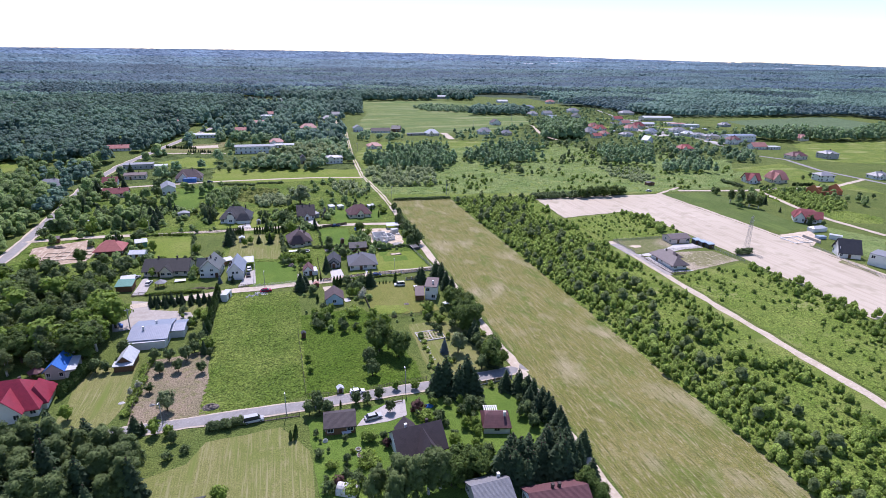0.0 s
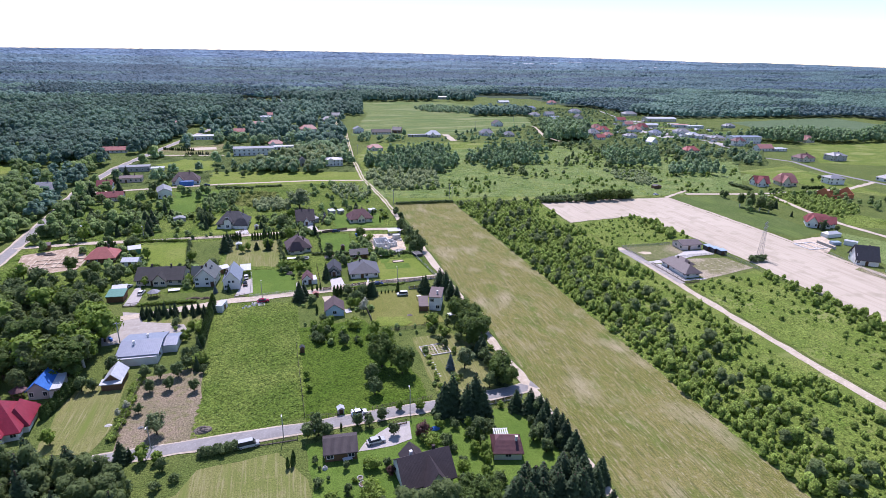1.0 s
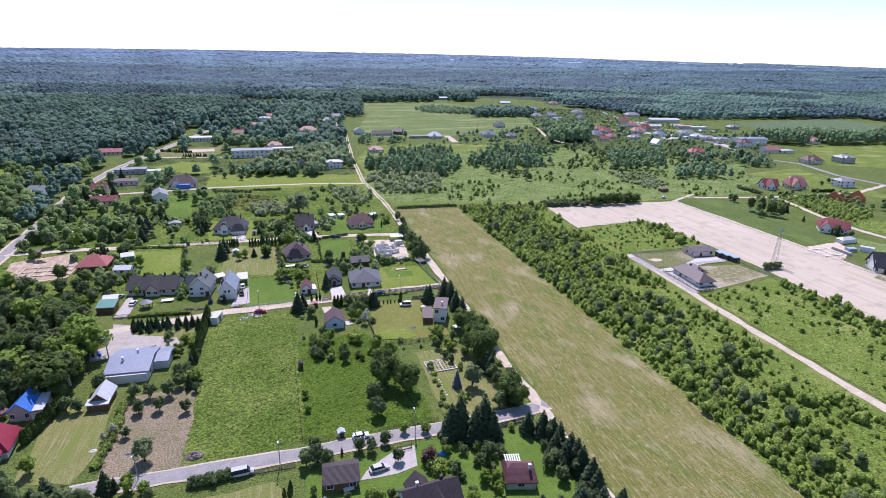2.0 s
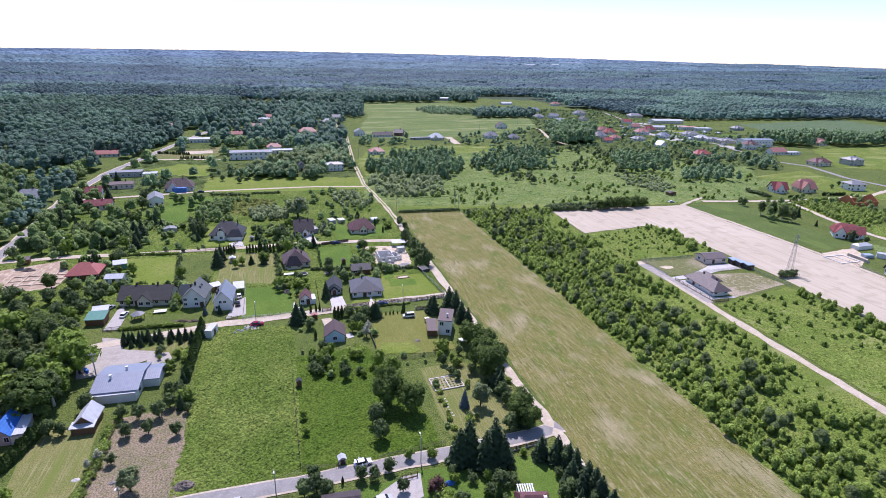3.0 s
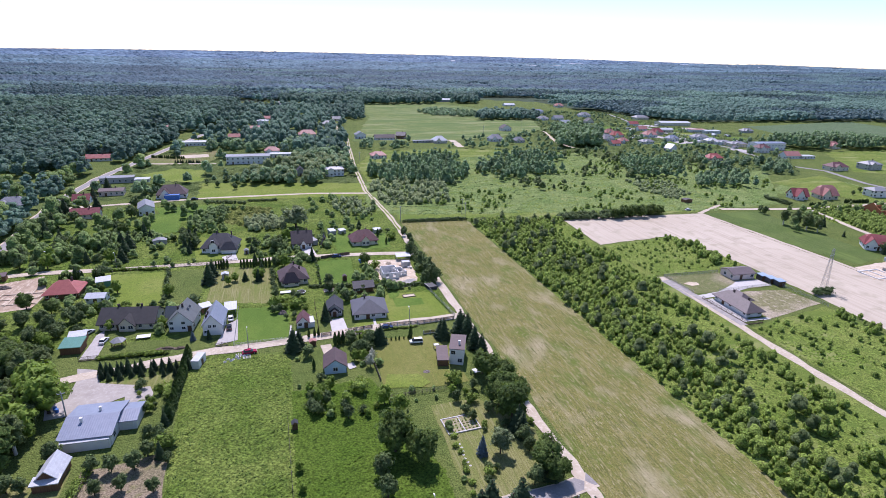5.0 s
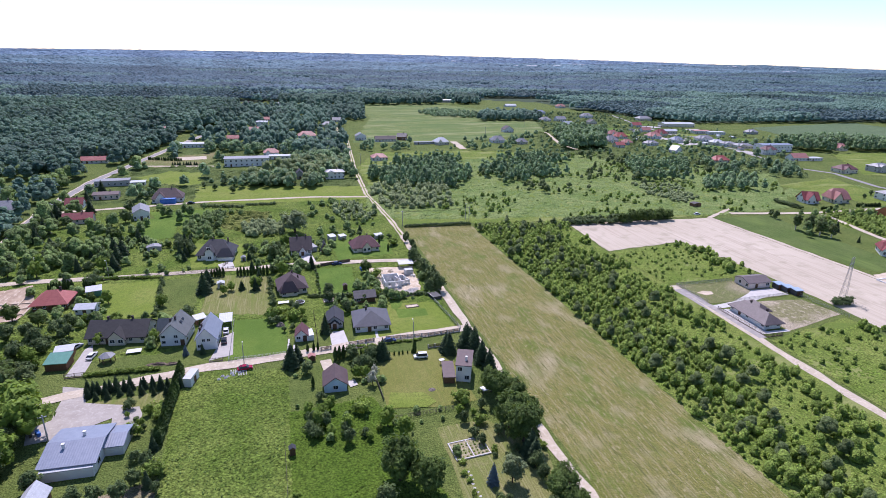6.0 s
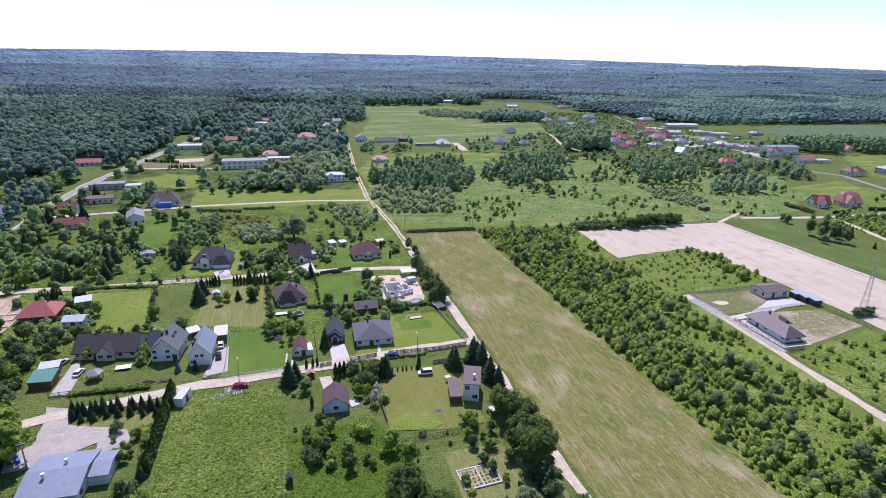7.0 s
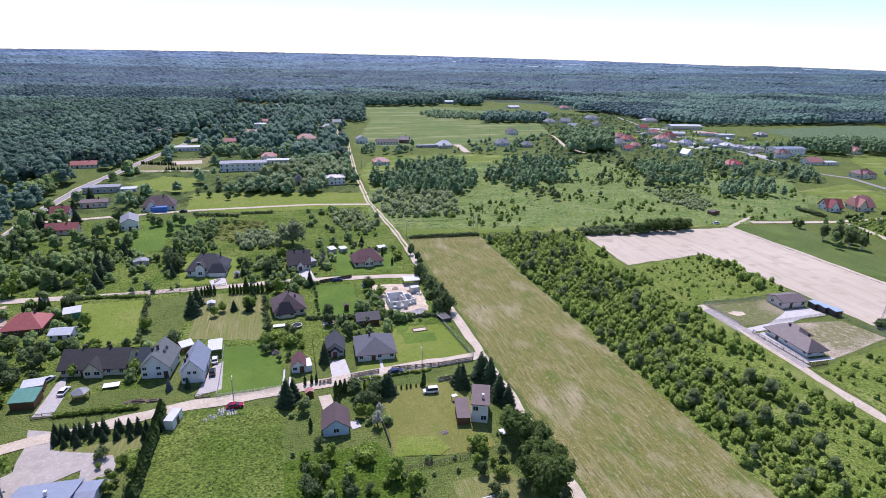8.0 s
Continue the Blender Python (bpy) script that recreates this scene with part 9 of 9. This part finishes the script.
def kitchen_garden(x, y, w, d, turn, label):
    """A large bed edged with white kerbs, rows of vegetables in it."""
    ob = empty("vegetable_bed", pose(x, y, 0.06, 0, 0, turn), label, "vegetable bed")
    for x0, x1, y0, y1 in ((0, w, 0, 0.3), (0, w, d - 0.3, d), (0, 0.3, 0.3, d - 0.3), (w - 0.3, w, 0.3, d - 0.3), (w * 0.5, w * 0.5 + 0.3, 0.3, d - 0.3)):
        part("kerb", mesh_of("kerb", *box(x0, x1, y0, y1, 0, 0.3), PALE_PAVING), ob)
    part("soil", mesh_of("soil", *box(0.3, w - 0.3, 0.3, d - 0.3, 0, 0.16), surface("dry_garden_soil", (0.330, 0.285, 0.170), (((0.200, 0.220, 0.080), 0.8, 0.45, 0.65, ONE, 4.0), ((0.420, 0.370, 0.260), 2.0, 0.5, 0.7, ONE, 3.0)), 0.95, bump=(2.0, 0.08))), ob)


kitchen_garden(39.1, 156.9, 9.0, 6.5, 4, "white-edged vegetable bed on dry grass")
for k in range(5):
    row_of("low", (39.1 + 0.9, 156.9 + 1.0 + 1.1 * k), (39.1 + 8.2, 156.9 + 1.4 + 1.1 * k), 8, 0.5, 0.15, 0.8, "vegetable rows")
for k in range(7):
    heap("stepping_stone", 40.7 + 0.25 * math.sin(k * 1.3), 153.1 - 1.3 * k, 1.0, 0.9, 0.12, PALE_PAVING, "pale stepping stone in dry grass", "stepping stone", 60 + k)["group"] = "stepping stones"


def pond_bed(x, y, w, d, label):
    ob = empty("sandpit", pose(x, y, 0.03, 0, 0, 4), label, "sandpit")
    part("frame", mesh_of("frame", *joined([box(0, w, 0, 0.25, 0, 0.3), box(0, w, d - 0.25, d, 0, 0.3), box(0, 0.25, 0.25, d - 0.25, 0, 0.3), box(w - 0.25, w, 0.25, d - 0.25, 0, 0.3)]), TIMBER), ob)
    part("sand", mesh_of("sand", *box(0.25, w - 0.25, 0.25, d - 0.25, 0, 0.2), SAND), ob)


pond_bed(15.5, 252.9, 4.4, 3.6, "timber-framed sandpit in a garden")
pond_bed(45.4, 241.3, 5.0, 2.4, "stone-edged flower bed on a lawn")


def barrel(x, y, mat, label):
    ob = new("barrel", mesh_of("barrel", *joined([bar((0, 0, 0), (0, 0, 1.0), 0.45, 10), bar((0, 0, 1.0), (0, 0, 1.06), 0.48, 10)]), mat))
    ob.location = (x, y, 0.03)
    tagged(ob, label, "barrel")


barrel(-58.1, 191.5, R_BLUE, "bright blue barrel at a yard's edge")
barrel(-57.4, 190.5, R_BLUE, "bright blue barrel at a yard's edge")
barrel(34.0, 285.6, R_BLUE, "bright blue water barrel in a garden")
barrel(34.1, 283.1, R_BLUE, "bright blue water barrel in a garden")


def container(a, b, d, h, mat, label):
    """A ribbed box container."""
    a, b = Vector((*a, 0)), Vector((*b, 0))
    w, ang = (b - a).length, math.atan2(b.y - a.y, b.x - a.x)
    ob = empty("container", Matrix.Translation(a + Vector((0, 0, 0.05))) @ Matrix.Rotation(ang, 4, "Z"), label, "container")
    part("body", mesh_of("body", *box(0, w, 0, d, 0.1, h), mat), ob)
    for k in range(int(w / 0.5)):
        part("rib", unit("container_rib", box(0, 0.2, -0.05, 0.0, 0, 1), mat), ob, scaled(0.2 + k * 0.5, 0, 0.25, 1, 1, h - 0.45))
    part("rail", mesh_of("rail", *joined([box(-0.03, w + 0.03, -0.07, 0.05, h - 0.15, h + 0.03), box(-0.03, w + 0.03, -0.07, 0.05, 0, 0.12)]), STEEL), ob)


container((-71.2, 421.2), (-62.6, 420.9), 3.0, 3.2, R_BLUE, "blue site container before a villa")
container((51.9, 273.9), (55.5, 274.3), 2.4, 2.4, R_WHITE, "white caravan-sized box on a building site")
container((56.1, 250.9), (57.3, 246.0), 3.5, 1.4, R_DARK, "dark covered trailer beside the track")
container((278.2, 217.3), (282.7, 216.3), 3.0, 1.6, R_SKY, "low stack under a blue tarpaulin")

# foundations of the cleared plot
for k in range(5):
    fx, fy = -108.2 + 5.0 * k, 263.3
    f0 = new("foundation_wall", mesh_of("foundation_wall", *box(0, 0.4, 0, 12.0 + k, 0, 0.4), SAND))
    f0.location = (fx, fy + 2.0, 0)
    tagged(f0, "low pale foundation wall on a sandy plot", "foundation", "foundation walls")
for k in range(3):
    f0 = new("foundation_wall", mesh_of("foundation_wall", *box(0, 20.0, 0, 0.4, 0, 0.4), SAND))
    f0.location = (-108.2, 263.3 + 3.0 + 5.0 * k, 0.001)
    tagged(f0, "low pale foundation wall on a sandy plot", "foundation", "foundation walls")
heap("timber_heap", -105.4, 284.1, 6, 3, 1.2, BRUSH, "heap of building timber on a sandy plot", "timber heap", 41)
house((-111.7, 291.3), (-107.7, 292.2), 4.0, 2.4, 2.7, "shed", R_BROWN, WOODW, "site hut on a sandy building plot", 0.2, "D", "", "", category="shed", name="site_hut")


def pallet(x, y, turn, label):
    """A timber pallet: deck boards on three bearers."""
    ob = empty("pallet", pose(x, y, 0.16, 0, 0, turn), label, "pallet")
    for k in range(5):
        part("deck_board", unit("deck_board", box(-0.6, 0.6, 0, 0.15, 0.1, 0.13), TIMBER), ob, Matrix.Translation((0, k * 0.2 - 0.5, 0)))
    for k in (-0.55, 0.0, 0.45):
        part("bearer", unit("bearer", box(0, 0.1, -0.5, 0.45, 0, 0.1), TIMBER), ob, Matrix.Translation((k, 0, 0)))


def block_stack(x, y, turn, n, label):
    """A stack of white building blocks."""
    ob = empty("block_stack", pose(x, y, 0.16, 0, 0, turn), label, "block stack")
    for k in range(n):
        part("block", unit("block", box(0, 0.58, 0, 0.38, 0, 0.24), BLOCKW), ob, Matrix.Translation(((k % 2) * 0.6, ((k // 2) % 2) * 0.4, (k // 4) * 0.245)))


def fire_ring(x, y, r, label):
    """A ring of small stones round a dark hearth."""
    ob = empty("fire_ring", pose(x, y, 0.06), label, "fire ring")
    for k in range(12):
        a = k * math.tau / 12
        part("stone", unit("ring_stone", box(-0.16, 0.16, -0.12, 0.12, 0, 0.22), CONCRETE), ob, pose(r * math.cos(a), r * math.sin(a), 0, 0, 0, math.degrees(a) + 90))
    part("hearth", mesh_of("hearth", [(r * 0.9 * math.cos(k * math.tau / 12), r * 0.9 * math.sin(k * math.tau / 12), 0.04) for k in range(12)], [tuple(range(12))], SOIL), ob)


fire_ring(12.7, 107.3, 1.0, "round stone-edged fire place on a lawn")
fire_ring(12.2, 109.4, 0.6, "small round stone-edged bed on a lawn")


def polytunnel(x, y, w, d, h, turn, label):
    """A small greenhouse: a white film over hoops, with closed ends and a door."""
    ob = empty("greenhouse", pose(x, y, 0.03, 0, 0, turn), label, "greenhouse")
    arc = [(-w / 2 * math.cos(k * math.pi / 8), h * math.sin(k * math.pi / 8) ** 0.8) for k in range(9)]
    v = [(px, s * d / 2, pz) for s in (-1, 1) for px, pz in arc]
    part("film", mesh_of("film", v, [(k, k + 1, k + 10, k + 9) for k in range(8)] + [tuple(range(8, -1, -1)), tuple(range(9, 18))], BAGS), ob)
    for k in range(5):
        py = -d / 2 + d * k / 4
        part("hoop", mesh_of("hoop", *joined([bar((a[0] * 1.01, py, a[1] * 1.01), (b[0] * 1.01, py, b[1] * 1.01), 0.03, 4) for a, b in zip(arc, arc[1:])]), STEEL), ob)
    part("door", mesh_of("door", *box(-0.45, 0.45, -d / 2 - 0.04, -d / 2, 0, h * 0.8), STEEL), ob)


polytunnel(8.2, 96.3, 3.0, 4.5, 2.1, 62, "white film greenhouse among garden bushes")
heap("tarpaulin", 33.0, 121.9, 3.0, 1.6, 0.8, R_BLUE, "bright blue tarpaulin over garden things", "tarpaulin", 71)
heap("sack", 4.8, 114.3, 1.6, 1.2, 0.9, BAGS, "white sack standing beside a garage", "sack", 72)
several("young", [(34.0, 102.4, 2.6), (52.7, 126.4, 2.2)], "", 1.3)
several("round", [(44.6, 116.9, 2.6), (47.2, 117.0, 2.4)], "ball-shaped garden trees", 0.9)
sites = random.Random(4)
for k in range(9):
    px, py = 45.2 + sites.uniform(-4, 12), 272.6 + sites.uniform(-2, 6)
    if k % 2:
        pallet(px, py, sites.uniform(0, 90), "weathered timber pallet on a building site")
    else:
        block_stack(px, py, sites.uniform(0, 90), 8 + 2 * (k % 3), "stack of white building blocks on sand")
for k in range(6):
    log_stack(49.9 + sites.uniform(-4, 4), 258.2 + sites.uniform(-4, 4), sites.uniform(0, 180), 4, "pale boards lying loosely on a building site")
heap("brush_heap", -0.6, 237.5, 3.2, 3.0, 1.2, BRUSH, "dome of dry twigs on a lawn", "brush heap", 51)
heap("brush_heap", 41.0, 187.0, 2.6, 2.2, 0.35, BRUSH, "low ring of dry twigs on a lawn", "brush heap", 52)
heap("tarpaulin", 49.0, 183.4, 2.2, 1.2, 0.3, BAGS, "crumpled white tarpaulin on the grass", "tarpaulin", 53)
yards = random.Random(9)
for hx, hy in zip(*free(*spots([(394.5, 665.7), (442.6, 585.6), (508.0, 535.9), (601.3, 671.7), (569.8, 854.7)], 22.0, np.random.default_rng(12), 0.5), 2.0)):
    hut(hx, hy, yards.uniform(4, 8), yards.uniform(3, 6), 2.4, yards.uniform(-10, 10), yards.choice((WHITE, GREYW, CREAM, WOODW)), yards.choice((R_GREY, R_LIGHT, R_MAROON, R_WHITE)), "small outbuilding among hamlet houses", "outbuilding")
